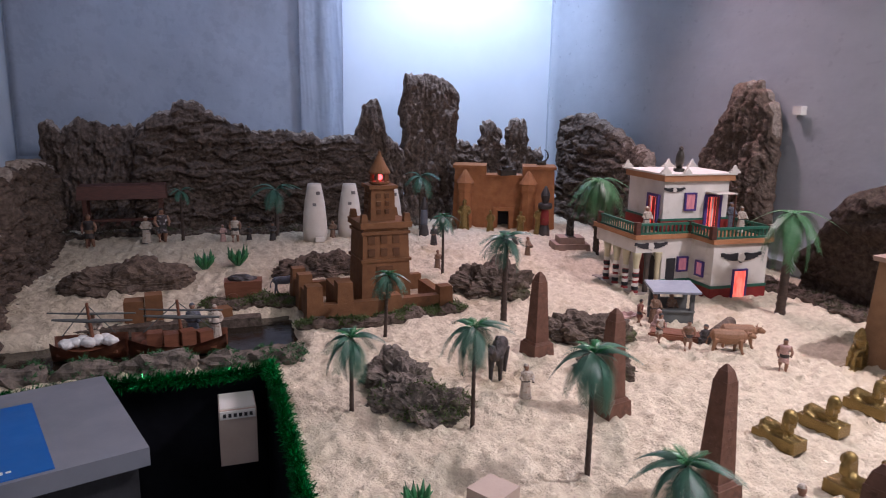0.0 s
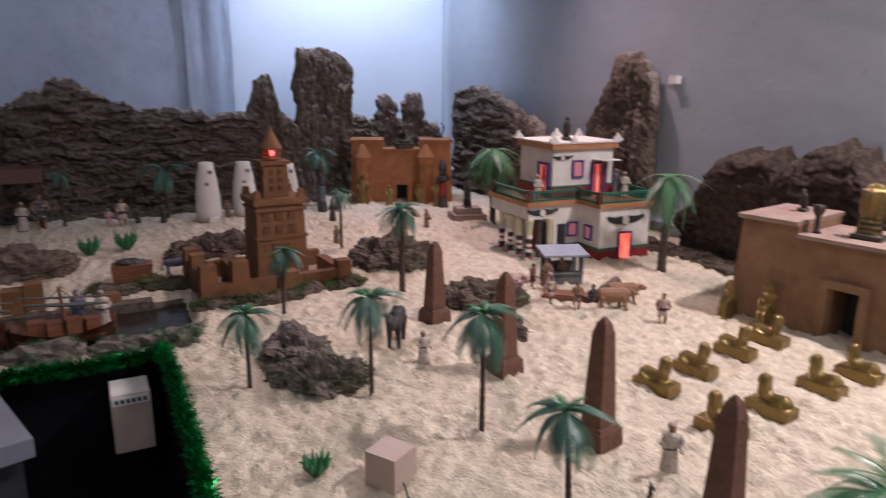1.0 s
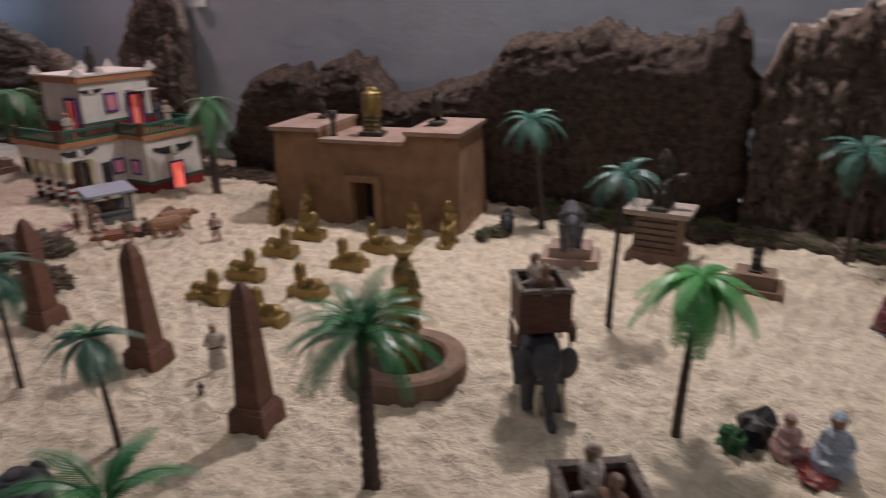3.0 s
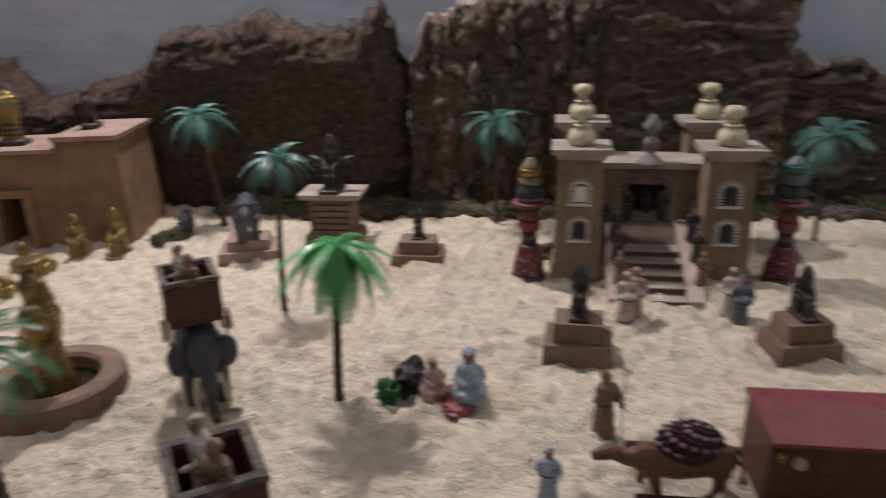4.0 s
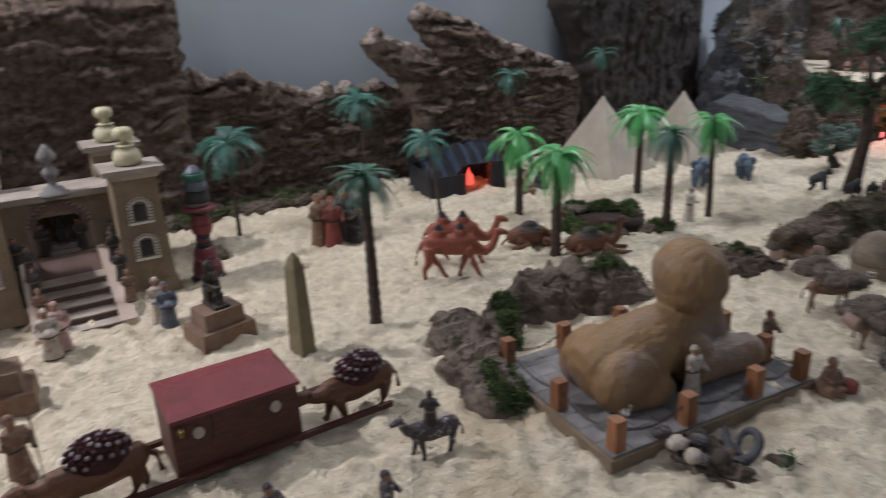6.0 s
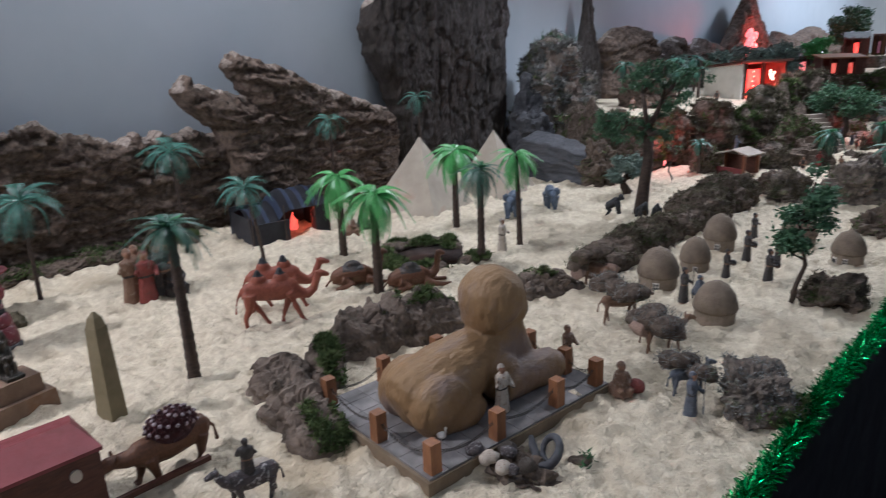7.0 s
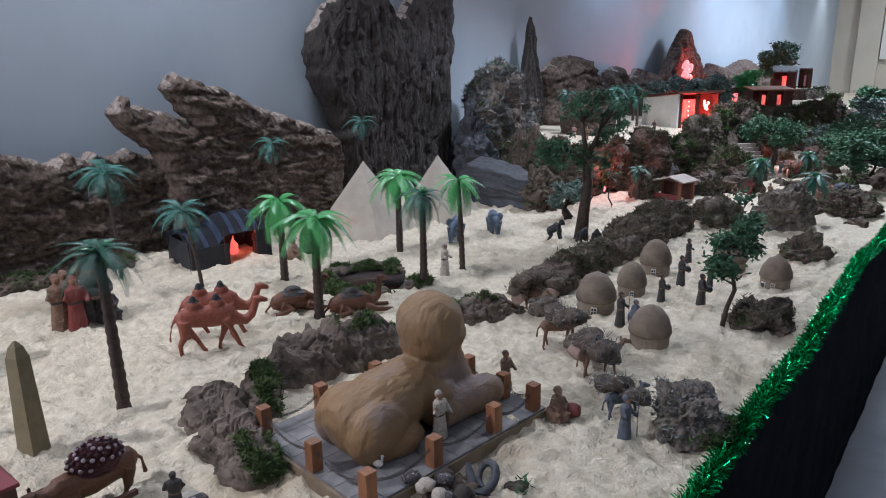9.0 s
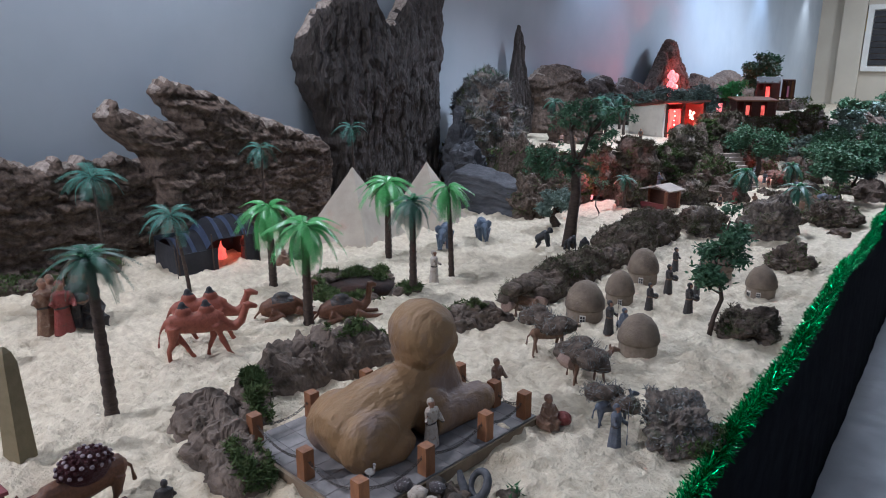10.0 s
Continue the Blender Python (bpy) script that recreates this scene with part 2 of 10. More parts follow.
# the fort's clay darkened, to paint the shade of its recesses
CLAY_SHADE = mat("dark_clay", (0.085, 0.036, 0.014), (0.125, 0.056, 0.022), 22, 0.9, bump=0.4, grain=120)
ORANGE_CLAY = mat("orange_clay", (0.24, 0.092, 0.030), (0.34, 0.145, 0.052), 20, 0.85, bump=0.4, grain=120, stain=(0.22, 0.085, 0.03), stain_scale=8, stain_at=0.58)
OCHRE = mat("ochre_plaster", (0.185, 0.102, 0.050), (0.285, 0.165, 0.085), 14, 0.85, bump=0.5, grain=110, stain=(0.13, 0.075, 0.04), stain_scale=7, stain_at=0.56)
ROOF_TAN = mat("tan_plaster", (0.26, 0.18, 0.145), (0.36, 0.26, 0.21), 14, 0.85, bump=0.5, grain=110, stain=(0.26, 0.16, 0.11), stain_scale=9)
OBELISK = mat("brown_stone", (0.10, 0.045, 0.027), (0.17, 0.08, 0.05), 30, 0.7, bump=0.6, grain=120, stain=(0.07, 0.03, 0.02), stain_scale=20)
PIT = mat("dark_earth", (0.030, 0.014, 0.009), (0.060, 0.028, 0.018), 30, 0.9, bump=0.8, grain=90)
OBELISK_GREY = mat("olive_stone", (0.17, 0.14, 0.075), (0.23, 0.19, 0.11), 26, 0.8, bump=0.4, grain=120, stain=(0.12, 0.10, 0.055), stain_scale=14)
GOLD = mat("old_gold", (0.13, 0.085, 0.024), (0.36, 0.26, 0.095), 60, 0.30, metal=0.75, bump=0.25, grain=160, stain=(0.20, 0.13, 0.03), stain_scale=45, stain_at=0.56)
BRONZE = mat("dark_bronze", (0.03, 0.028, 0.025), (0.08, 0.07, 0.055), 40, 0.4, metal=0.5, bump=0.3, grain=160)
WHITE = mat("white_plaster", (0.58, 0.545, 0.49), (0.69, 0.655, 0.595), 14, 0.8, bump=0.3, grain=150, stain=(0.52, 0.47, 0.39), stain_scale=16, stain_at=0.6)
RED = mat("red_paint", (0.17, 0.014, 0.012), (0.25, 0.024, 0.02), 20, 0.6, bump=0.2, grain=140)
WAGON_RED = mat("dull_red_paint", (0.145, 0.026, 0.03), (0.20, 0.040, 0.045), 16, 0.6, bump=0.25, grain=140, stain=(0.12, 0.025, 0.02), stain_scale=9)
WAGON_BROWN = mat("brown_wood", (0.055, 0.018, 0.011), (0.10, 0.033, 0.02), 30, 0.6, bump=0.3, grain=120, stretch=(1, 1, 6))
GREENPAINT = mat("green_paint", (0.015, 0.09, 0.06), (0.03, 0.14, 0.09), 20, 0.5, bump=0.2, grain=140)
BLUEPAINT = mat("purple_blue_paint", (0.045, 0.03, 0.16), (0.08, 0.05, 0.22), 20, 0.5, bump=0.2, grain=140)
BANDBROWN = mat("ochre_band", (0.33, 0.15, 0.06), (0.42, 0.20, 0.09), 20, 0.7, bump=0.2, grain=140)
DARK = mat("dark_paint", (0.012, 0.012, 0.014), (0.03, 0.03, 0.033), 20, 0.6, bump=0.2, grain=140)
GREYWOOD = mat("grey_wood", (0.07, 0.075, 0.075), (0.13, 0.135, 0.13), 20, 0.7, bump=0.3, grain=140, stretch=(1, 4, 1))
GREYROOF = mat("grey_board", (0.22, 0.25, 0.30), (0.30, 0.33, 0.38), 14, 0.6, bump=0.2, grain=140)
BOATWOOD = mat("boat_wood", (0.13, 0.045, 0.02), (0.21, 0.08, 0.038), 24, 0.55, bump=0.3, grain=120, stretch=(1, 6, 6))
POSTWOOD = mat("post_wood", (0.19, 0.080, 0.034), (0.29, 0.130, 0.054), 26, 0.6, bump=0.3, grain=120, stretch=(4, 4, 1), vary=0.15)
TRUNK = mat("palm_trunk", (0.035, 0.022, 0.016), (0.075, 0.05, 0.036), 40, 0.75, bump=0.8, grain=120, dist=0.003, stretch=(1, 1, 3))
PALM_DARK = mat("dark_palm_plastic", (0.016, 0.066, 0.042), (0.058, 0.150, 0.098), 30, 0.36, bump=0.2, grain=120, vary=0.2)
PALM_TEAL = mat("teal_palm_plastic", (0.030, 0.11, 0.085), (0.10, 0.25, 0.195), 30, 0.36, bump=0.15, grain=120, vary=0.2)
PALM_FERN = mat("fern_palm_plastic", (0.035, 0.12, 0.045), (0.10, 0.25, 0.105), 30, 0.4, bump=0.15, grain=120, vary=0.2)
PALM_BRIGHT = mat("bright_palm_plastic", (0.06, 0.27, 0.06), (0.15, 0.44, 0.14), 30, 0.3, bump=0.1, grain=120, vary=0.15)
PALM_MID = mat("mid_palm_plastic", (0.015, 0.105, 0.032), (0.035, 0.185, 0.058), 30, 0.35, bump=0.1, grain=120, vary=0.2)
LEAF = mat("tree_leaves", (0.026, 0.075, 0.034), (0.085, 0.175, 0.085), 60, 0.6, bump=0.1, grain=120)
CAMEL = mat("camel_plastic", (0.22, 0.06, 0.036), (0.31, 0.092, 0.052), 30, 0.5, bump=0.25, grain=160, stain=(0.16, 0.05, 0.02), stain_scale=22)
CAMEL_DARK = mat("dark_camel_plastic", (0.085, 0.034, 0.016), (0.145, 0.062, 0.028), 30, 0.55, bump=0.25, grain=160)
GREYHIDE = mat("grey_plastic", (0.035, 0.037, 0.043), (0.07, 0.073, 0.08), 30, 0.55, bump=0.4, grain=160)
BLUEHIDE = mat("blue_grey_plastic", (0.06, 0.085, 0.13), (0.10, 0.13, 0.18), 30, 0.5, bump=0.4, grain=160)
OXHIDE = mat("ox_hide", (0.19, 0.095, 0.045), (0.30, 0.16, 0.085), 30, 0.6, bump=0.25, grain=160, stain=(0.17, 0.08, 0.04), stain_scale=24)
CLAY = mat("tan_clay_model", (0.205, 0.120, 0.052), (0.285, 0.178, 0.080), 10, 0.6, bump=0.8, grain=60, dist=0.004, stain=(0.215, 0.155, 0.125), stain_scale=5.5, stain_at=0.47, stretch=(1, 2.5, 1))
HUTWALL = mat("pale_mud_plaster", (0.19, 0.15, 0.11), (0.28, 0.225, 0.17), 26, 0.95, bump=0.7, grain=150, dist=0.003, stain=(0.16, 0.125, 0.09), stain_scale=16)
HUTMUD = mat("mud_plaster", (0.13, 0.10, 0.075), (0.23, 0.18, 0.13), 26, 0.95, bump=0.9, grain=150, dist=0.003, stain=(0.14, 0.11, 0.07), stain_scale=16)
PYRAMID = mat("pyramid_board", (0.33, 0.285, 0.225), (0.44, 0.385, 0.31), 10, 0.8, bump=0.35, grain=110, stain=(0.36, 0.25, 0.18), stain_scale=7, stain_at=0.58)
SLAB = mat("grey_slab", (0.13, 0.123, 0.122), (0.24, 0.225, 0.22), 30, 0.7, bump=0.4, grain=120, vary=0.2)
SLABSIDE = mat("tan_slab", (0.15, 0.11, 0.07), (0.24, 0.18, 0.115), 24, 0.8, bump=0.3, grain=120)
PEDESTAL = mat("pedestal_stone", (0.145, 0.092, 0.062), (0.24, 0.16, 0.11), 24, 0.8, bump=0.5, grain=120, stain=(0.19, 0.10, 0.05), stain_scale=14)
CASTLE = mat("castle_plaster", (0.17, 0.125, 0.08), (0.27, 0.205, 0.135), 16, 0.85, bump=0.4, grain=120, stain=(0.15, 0.11, 0.065), stain_scale=9)
IVORY = mat("ivory_paint", (0.50, 0.45, 0.28), (0.58, 0.53, 0.35), 20, 0.5, bump=0.2, grain=120)
STEP = mat("pale_step", (0.28, 0.237, 0.20), (0.39, 0.335, 0.285), 20, 0.8, bump=0.3, grain=120)
STEPDARK = mat("step_riser", (0.12, 0.075, 0.06), (0.17, 0.11, 0.09), 20, 0.8, bump=0.3, grain=120)
CARD = mat("pale_cardboard", (0.42, 0.33, 0.27), (0.48, 0.385, 0.32), 12, 0.8, bump=0.2, grain=160)
STEEL = mat("iron_chain", (0.05, 0.045, 0.04), (0.10, 0.09, 0.08), 40, 0.5, metal=0.8, bump=0.2)
GREYBOX = mat("grey_panel", (0.15, 0.16, 0.185), (0.19, 0.20, 0.23), 6, 0.5, bump=0.1, grain=200)
BLUECARD = mat("blue_card", (0.008, 0.09, 0.33), (0.012, 0.115, 0.40), 5, 0.45, bump=0.05)
WHITEPLASTIC = mat("white_plastic", (0.66, 0.65, 0.60), (0.72, 0.71, 0.66), 8, 0.35, bump=0.05)
TENT = mat("tent_cloth", (0.015, 0.016, 0.022), (0.035, 0.036, 0.046), 12, 0.75, bump=0.5, grain=200)
TENTBLUE = mat("blue_grey_cloth", (0.035, 0.050, 0.10), (0.075, 0.10, 0.17), 12, 0.7, bump=0.5, grain=200)
YELLOW = mat("yellow_sign", (0.62, 0.42, 0.03), (0.68, 0.47, 0.05), 8, 0.4, bump=0)
COTTON = mat("white_cotton", (0.70, 0.70, 0.68), (0.78, 0.78, 0.76), 20, 0.95, bump=0.9, grain=70, dist=0.006)
DOTTED = mat("dotted_dark_red_paint", (0.07, 0.012, 0.018), (0.16, 0.025, 0.035), 30, 0.45, bump=0.3, grain=120, stain=(0.55, 0.48, 0.48), stain_scale=130, stain_at=0.57)
DISC = mat("dull_mauve_disc", (0.16, 0.12, 0.135), (0.30, 0.24, 0.26), 60, 0.35, bump=0.3, grain=120)
RUG = mat("beaded_purple_cloth", (0.045, 0.014, 0.018), (0.12, 0.04, 0.045), 120, 0.3, metal=0.3, bump=0.8, grain=160, dist=0.004, stain=(0.35, 0.28, 0.30), stain_scale=110, stain_at=0.62)
FIG = [mat("figurine_" + n, a, b, 7, 0.5, bump=0.5, grain=22, dist=0.01, stain=s, stain_scale=9, stain_at=0.56) for n, a, b, s in (
    ("cream", (0.42, 0.36, 0.30), (0.52, 0.46, 0.38), (0.20, 0.11, 0.06)),
    ("brown", (0.14, 0.075, 0.045), (0.22, 0.13, 0.08), (0.30, 0.24, 0.18)),
    ("slate", (0.07, 0.08, 0.105), (0.13, 0.145, 0.18), (0.05, 0.04, 0.035)),
    ("dark", (0.02, 0.018, 0.018), (0.05, 0.042, 0.04), (0.10, 0.07, 0.05)),
    ("red", (0.16, 0.028, 0.022), (0.22, 0.045, 0.036), (0.10, 0.04, 0.03)),
    ("blue", (0.24, 0.29, 0.36), (0.40, 0.45, 0.50), (0.20, 0.13, 0.11)),
    ("pink", (0.42, 0.25, 0.22), (0.50, 0.34, 0.30), (0.22, 0.17, 0.15)),
    ("striped", (0.03, 0.026, 0.03), (0.09, 0.07, 0.07), (0.62, 0.60, 0.60)),
    ("rust", (0.13, 0.028, 0.016), (0.20, 0.05, 0.03), (0.08, 0.04, 0.03)))]
LICHEN = mat("grey_lichen", (0.10, 0.10, 0.09), (0.32, 0.32, 0.31), 45, 0.95, bump=0.4, grain=200, stain=(0.10, 0.12, 0.04), stain_scale=14, stain_at=0.56, spec=0.1)
GREYLEAF = mat("grey_green_leaves", (0.09, 0.13, 0.105), (0.19, 0.25, 0.21), 60, 0.7, bump=0.1, grain=120)
LIT_ORANGE = glow("lit_orange_pane", (1.0, 0.20, 0.12), 0.95, (0.55, 0.03, 0.02), 40)
LIT_RED = glow("lit_red_pane", (1.0, 0.09, 0.05), 2.2, (0.4, 0.01, 0.01), 25)
LIT_DIM = glow("dim_lit_pane", (0.46, 0.17, 0.17), 0.42, (0.12, 0.04, 0.09), 50)
LIT_WHITE = glow("lit_warm_pane", (1.0, 0.55, 0.38), 2.6)
LIT_PINK = glow("lit_pink_pane", (1.0, 0.30, 0.26), 1.3, (0.9, 0.10, 0.08), 40)
LIT_BULB = glow("red_bulb", (1.0, 0.04, 0.03), 8.0)

# ---- the hall ----
X0, X1, Y0, Y1, ZC = -3.0, 2.62, -14.0, 4.7, 2.9


def slab(name, label, x0, y0, z0, x1, y1, z1, material):
    bm = BM()
    box(bm, (x0 + x1) / 2, (y0 + y1) / 2, z0, x1 - x0, y1 - y0, z1 - z0)
    return tagged(new(name, mesh_of(name, bm, material)), label, name.split("_")[0], kind="structure")


slab("floor", "grey tiled hall floor", X0, Y0, -0.1, X1, Y1, 0.0, FLOOR)
slab("ceiling", "plain pale hall ceiling", X0 - 0.1, Y0 - 0.1, ZC, X1 + 0.1, Y1 + 0.1, ZC + 0.1, CEILING)
slab("wall_north", "white painted wall behind the bark cliffs", X0, Y1, 0, X1 + 0.1, Y1 + 0.1, ZC, WALL_WHITE)
slab("wall_east", "long grey painted wall behind the display", X1, Y0, 0, X1 + 0.1, Y1, ZC, WALL_GREY)
slab("wall_south", "cream painted end wall of the hall", X0, Y0 - 0.1, 0, X1 + 0.1, Y0, ZC, WALL_CREAM)
slab("wall_west", "plain grey wall behind the aisle", X0 - 0.1, Y0 - 0.1, 0, X0, Y1 + 0.1, ZC, WALL_GREY)
slab("wall_partition", "short white partition beside the river", -0.66, 2.06, 0, -0.6, Y1, ZC, WALL_WHITE)

# a crinkled plastic sheet hung down the white wall
def sheet(name, label, width, height, m, seed, waves, deep=1.0, material=None):
    bm = BM()
    nx, nz = 46, 60
    grid = [[None] * (nz + 1) for _ in range(nx + 1)]
    for i in range(nx + 1):
        for k in range(nz + 1):
            u, w = i / nx, k / nz
            d = 0.008 * math.sin(waves * u * 6.3 + 2 * noise.noise(V((u * 2, w * 3, seed)))) + 0.012 * noise.noise(V((u * 5, w * 4, seed + 3))) + 0.006 * abs(noise.noise(V((u * 12 + w * 6, w * 9, seed))))
            rim = min(1.0, 3 * u, 3 * (1 - u)) if deep < 1 else 1.0
            grid[i][k] = bm.verts.new((u * width, (-0.03 * deep - d * deep) * rim - 0.0012, w * height))
    for i in range(nx):
        for k in range(nz):
            bm.faces.new((grid[i][k], grid[i + 1][k], grid[i + 1][k + 1], grid[i][k + 1]))
    bmesh.ops.solidify(bm, geom=bm.faces[:], thickness=0.001)
    ob = new(name, mesh_of(name, bm, material or PLASTIC_SHEET, True))
    ob.matrix_world = m
    return tagged(ob, label, "sheet")


sheet("plastic_sheet", "pale crinkled plastic sheet hanging on the wall", 1.7, 1.7, pose(-0.58, 4.69, 1.15), 1.0, 2.0)
sheet("plastic_sheet", "pale crinkled plastic sheet hanging on the wall", 0.26, 1.7, pose(0.93, 4.66, 1.15), 5.0, 2.0)

sheet("plastic_sheet", "grey crinkled plastic sheet hanging on the long wall", 5.0, 2.0, pose(2.612, 4.66, 0.85, 0, 0, -90), 9.0, 3.0, deep=0.30, material=GREY_SHEET)

# end wall: pilaster, notice board, yellow sign
bm = BM()
box(bm, 2.10, -13.94, 0, 0.34, 0.12, ZC)
tagged(new("trim", mesh_of("trim", bm, WALL_CREAM, bevel=0.01)), "cream pilaster on the end wall", "pilaster", kind="structure")
win = thing("window_1", "window with dark louvred shutter in a white frame", "window", 1.45, -13.97, 1.35, kind="structure")
bm = BM()
for x, z, w, h in ((-0.42, 0, 0.09, 1.05), (0.42, 0, 0.09, 1.05), (0, 0, 0.75, 0.08), (0, 0.97, 0.75, 0.08)):
    box(bm, x, 0.02, z, w, 0.08, h)
part("window_frame", bm, WHITEPLASTIC, win, "white window frame", bevel=0.006)
for k in range(9):
    bm = BM()
    box(bm, 0, 0.01, 0.10 + 0.096 * k, 0.74, 0.03, 0.082, m=None)
    part("slat", bm, DARK, win)
sign = thing("sign", "small yellow safety sign on the end wall", "sign", 2.02, -13.97, 1.99)
bm = BM()
box(bm, 0, 0, 0, 0.24, 0.012, 0.30)
part("plate", bm, YELLOW, sign, bevel=0.003)
bm = BM()
box(bm, 0, 0.008, 0.10, 0.15, 0.006, 0.05)
box(bm, -0.03, 0.008, 0.15, 0.06, 0.006, 0.04)
box(bm, 0, 0.008, 0.03, 0.17, 0.006, 0.025)
part("pictogram", bm, DARK, sign, "black symbol and bar")

# socket box on the long wall
sock = thing("wall_switch", "cream plastic switch box on the grey wall", "switch", 2.62, 2.50, 1.43, rz=-90)
sock.scale = (0.75, 0.75, 0.75)
bm = BM()
box(bm, 0, -0.012, 0, 0.085, 0.024, 0.085)
part("plate", bm, WHITEPLASTIC, sock, bevel=0.004)
bm = BM()
box(bm, -0.005, -0.045, 0.022, 0.055, 0.045, 0.045)
part("plug", bm, WHITEPLASTIC, sock, "cream plug", bevel=0.006)
bm = BM()
tube(bm, [(-0.02, -0.04, 0.03), (-0.05, -0.02, 0.0), (-0.06, -0.012, -0.1), (-0.07, -0.012, -0.35)], 0.004, 6)
part("cable", bm, WHITEPLASTIC, sock, smooth=True)

# ---- the sand sheet on the display table ----
xs = list(np.concatenate([np.arange(-0.6, 1.9, 0.0075), np.arange(1.9, 2.621, 0.011)]))
ys = list(np.concatenate([np.arange(-13.98, -3.0, 0.06), np.arange(-3.0, -1.6, 0.0105), np.arange(-1.6, 2.1, 0.0078), np.arange(2.1, 3.6, 0.0115), np.arange(3.6, 4.70, 0.02)]))
pts, faces, index = [], [], {}
for j, y in enumerate(ys):
    for i, x in enumerate(xs):
        if x < 0.49 and y < 2.05:
            continue
        q = V((x, y, 0.0))
        h = hz(x, y) + 0.0070 * noise.noise(q * 24 + V((4, 0, 1))) + 0.0165 * max(0.0, noise.noise(q * 34)) ** 0.8 + 0.0115 * max(0.0, noise.noise(q * 62 + V((1, 2, 0)))) + 0.0022 * noise.noise(q * 105 + V((3, 1, 0))) - 0.003
        index[i, j] = len(pts)
        pts.append((x, y, h))
for j in range(len(ys) - 1):
    for i in range(len(xs) - 1):
        c = [index.get(k) for k in ((i, j), (i + 1, j), (i + 1, j + 1), (i, j + 1))]
        if None not in c:
            faces.append(c)
me = bpy.data.meshes.new("ground")
me.from_pydata(pts, [], faces)
me.materials.append(SAND)
me.shade_smooth()
tagged(new("ground", me), "pale crumbly sawdust sand spread over the table", "sand", kind="structure")

# table body under the sand, dressed in black cloth
table = thing("display_table", "long display table draped with black cloth", "table", 1.5, 0, 0.0)
bm = BM()
box(bm, 0.06, -4.6, 0.60, 2.10, 18.55, 0.10)
box(bm, -1.52, 3.37, 0.60, 1.1, 2.6, 0.10)
part("tabletop", bm, GREYWOOD, table)


def drape(a, b, seed):
    """A hanging cloth from a to b with soft folds."""
    bm = BM()
    a, b = V(a), V(b)
    n = max(int((b - a).length / 0.03), 8)
    d = (b - a).normalized()
    out = V((d.y, -d.x, 0))
    rows = []
    for k in range(7):
        z = 0.805 - 0.80 * k / 6
        rows.append([bm.verts.new((*(a + (b - a) * i / n + out * (0.002 + 0.007 * k / 6 * (noise.noise(V((i * 0.25, seed, k * 0.1))) + 0.6))).xy, z)) for i in range(n + 1)])
    for r, s in zip(rows, rows[1:]):
        for i in range(n):
            bm.faces.new((r[i], r[i + 1], s[i + 1], s[i]))
    bmesh.ops.solidify(bm, geom=bm.faces[:], thickness=0.003)
    return bm


for n, (a, b) in enumerate((((0.475, 2.03, 0), (0.475, -13.9, 0)), ((-0.6, 2.03, 0), (0.475, 2.03, 0)))):
    ob = part("cloth", drape(a, b, n * 3.0) if n == 0 else drape(b, a, 4.0), CLOTH, table, "black cloth skirt", True)
    ob.matrix_parent_inverse = table.matrix_world.inverted()

# green tinsel along the table's edge
def tinsel(name, a, b, count, seed, thick=0.024):
    rnd = random.Random(seed)
    a, b = V(a), V(b)
    pts, faces = [], []
    L = (b - a).length
    d = (b - a) / L
    for n in range(count):
        s = rnd.random() * L
        c = a + d * s + V((0, 0, 0.012 * math.sin(s * 3.1 + seed) + 0.006 * math.sin(s * 11)))
        c += V((0.008 * math.sin(s * 4.3), 0.006 * math.sin(s * 5.1), 0))
        w = V((rnd.gauss(0, 1), rnd.gauss(0, 1), rnd.gauss(0.15, 1))).normalized()
        tip = c + w * thick * rnd.uniform(0.7, 1.25) + d * rnd.uniform(-0.012, 0.012)
        side = w.cross(V((rnd.random(), rnd.random(), rnd.random()))).normalized() * rnd.uniform(0.0008, 0.0015)
        mid = (c + tip) / 2 + side * rnd.uniform(-2, 2)
        k = len(pts)
        pts += [c - side, c + side, mid + side, mid - side, tip + side * 0.7, tip - side * 0.7]
        faces += [(k, k + 1, k + 2, k + 3), (k + 3, k + 2, k + 4, k + 5)]
    me = bpy.data.meshes.new(name)
    me.from_pydata(pts, [], faces)
    me.materials.append(TINSEL)
    return tagged(new(name, me), "shiny green tinsel garland along the table edge", "garland")


tinsel("tinsel_garland", (0.475, 2.03, 0.812), (0.475, -3.4, 0.812), 30000, 1)
tinsel("tinsel_garland", (0.475, -3.4, 0.812), (0.475, -13.5, 0.812), 16000, 2)
tinsel("tinsel_garland", (-0.6, 2.03, 0.812), (0.475, 2.03, 0.812), 7500, 3)

# river
bm = BM()
n = 40
rows = [[bm.verts.new((-0.6 + 1.36 * i / n, 2.12 + 0.46 * j / 14, 0.772 + 0.0015 * noise.noise(V((i * 0.5, j * 0.5, 0))))) for j in range(15)] for i in range(n + 1)]
for i in range(n):
    for j in range(14):
        bm.faces.new((rows[i][j], rows[i + 1][j], rows[i + 1][j + 1], rows[i][j + 1]))
tagged(new("water", mesh_of("water", bm, WATER, True)), "dark still river water in a channel", "water", kind="structure")


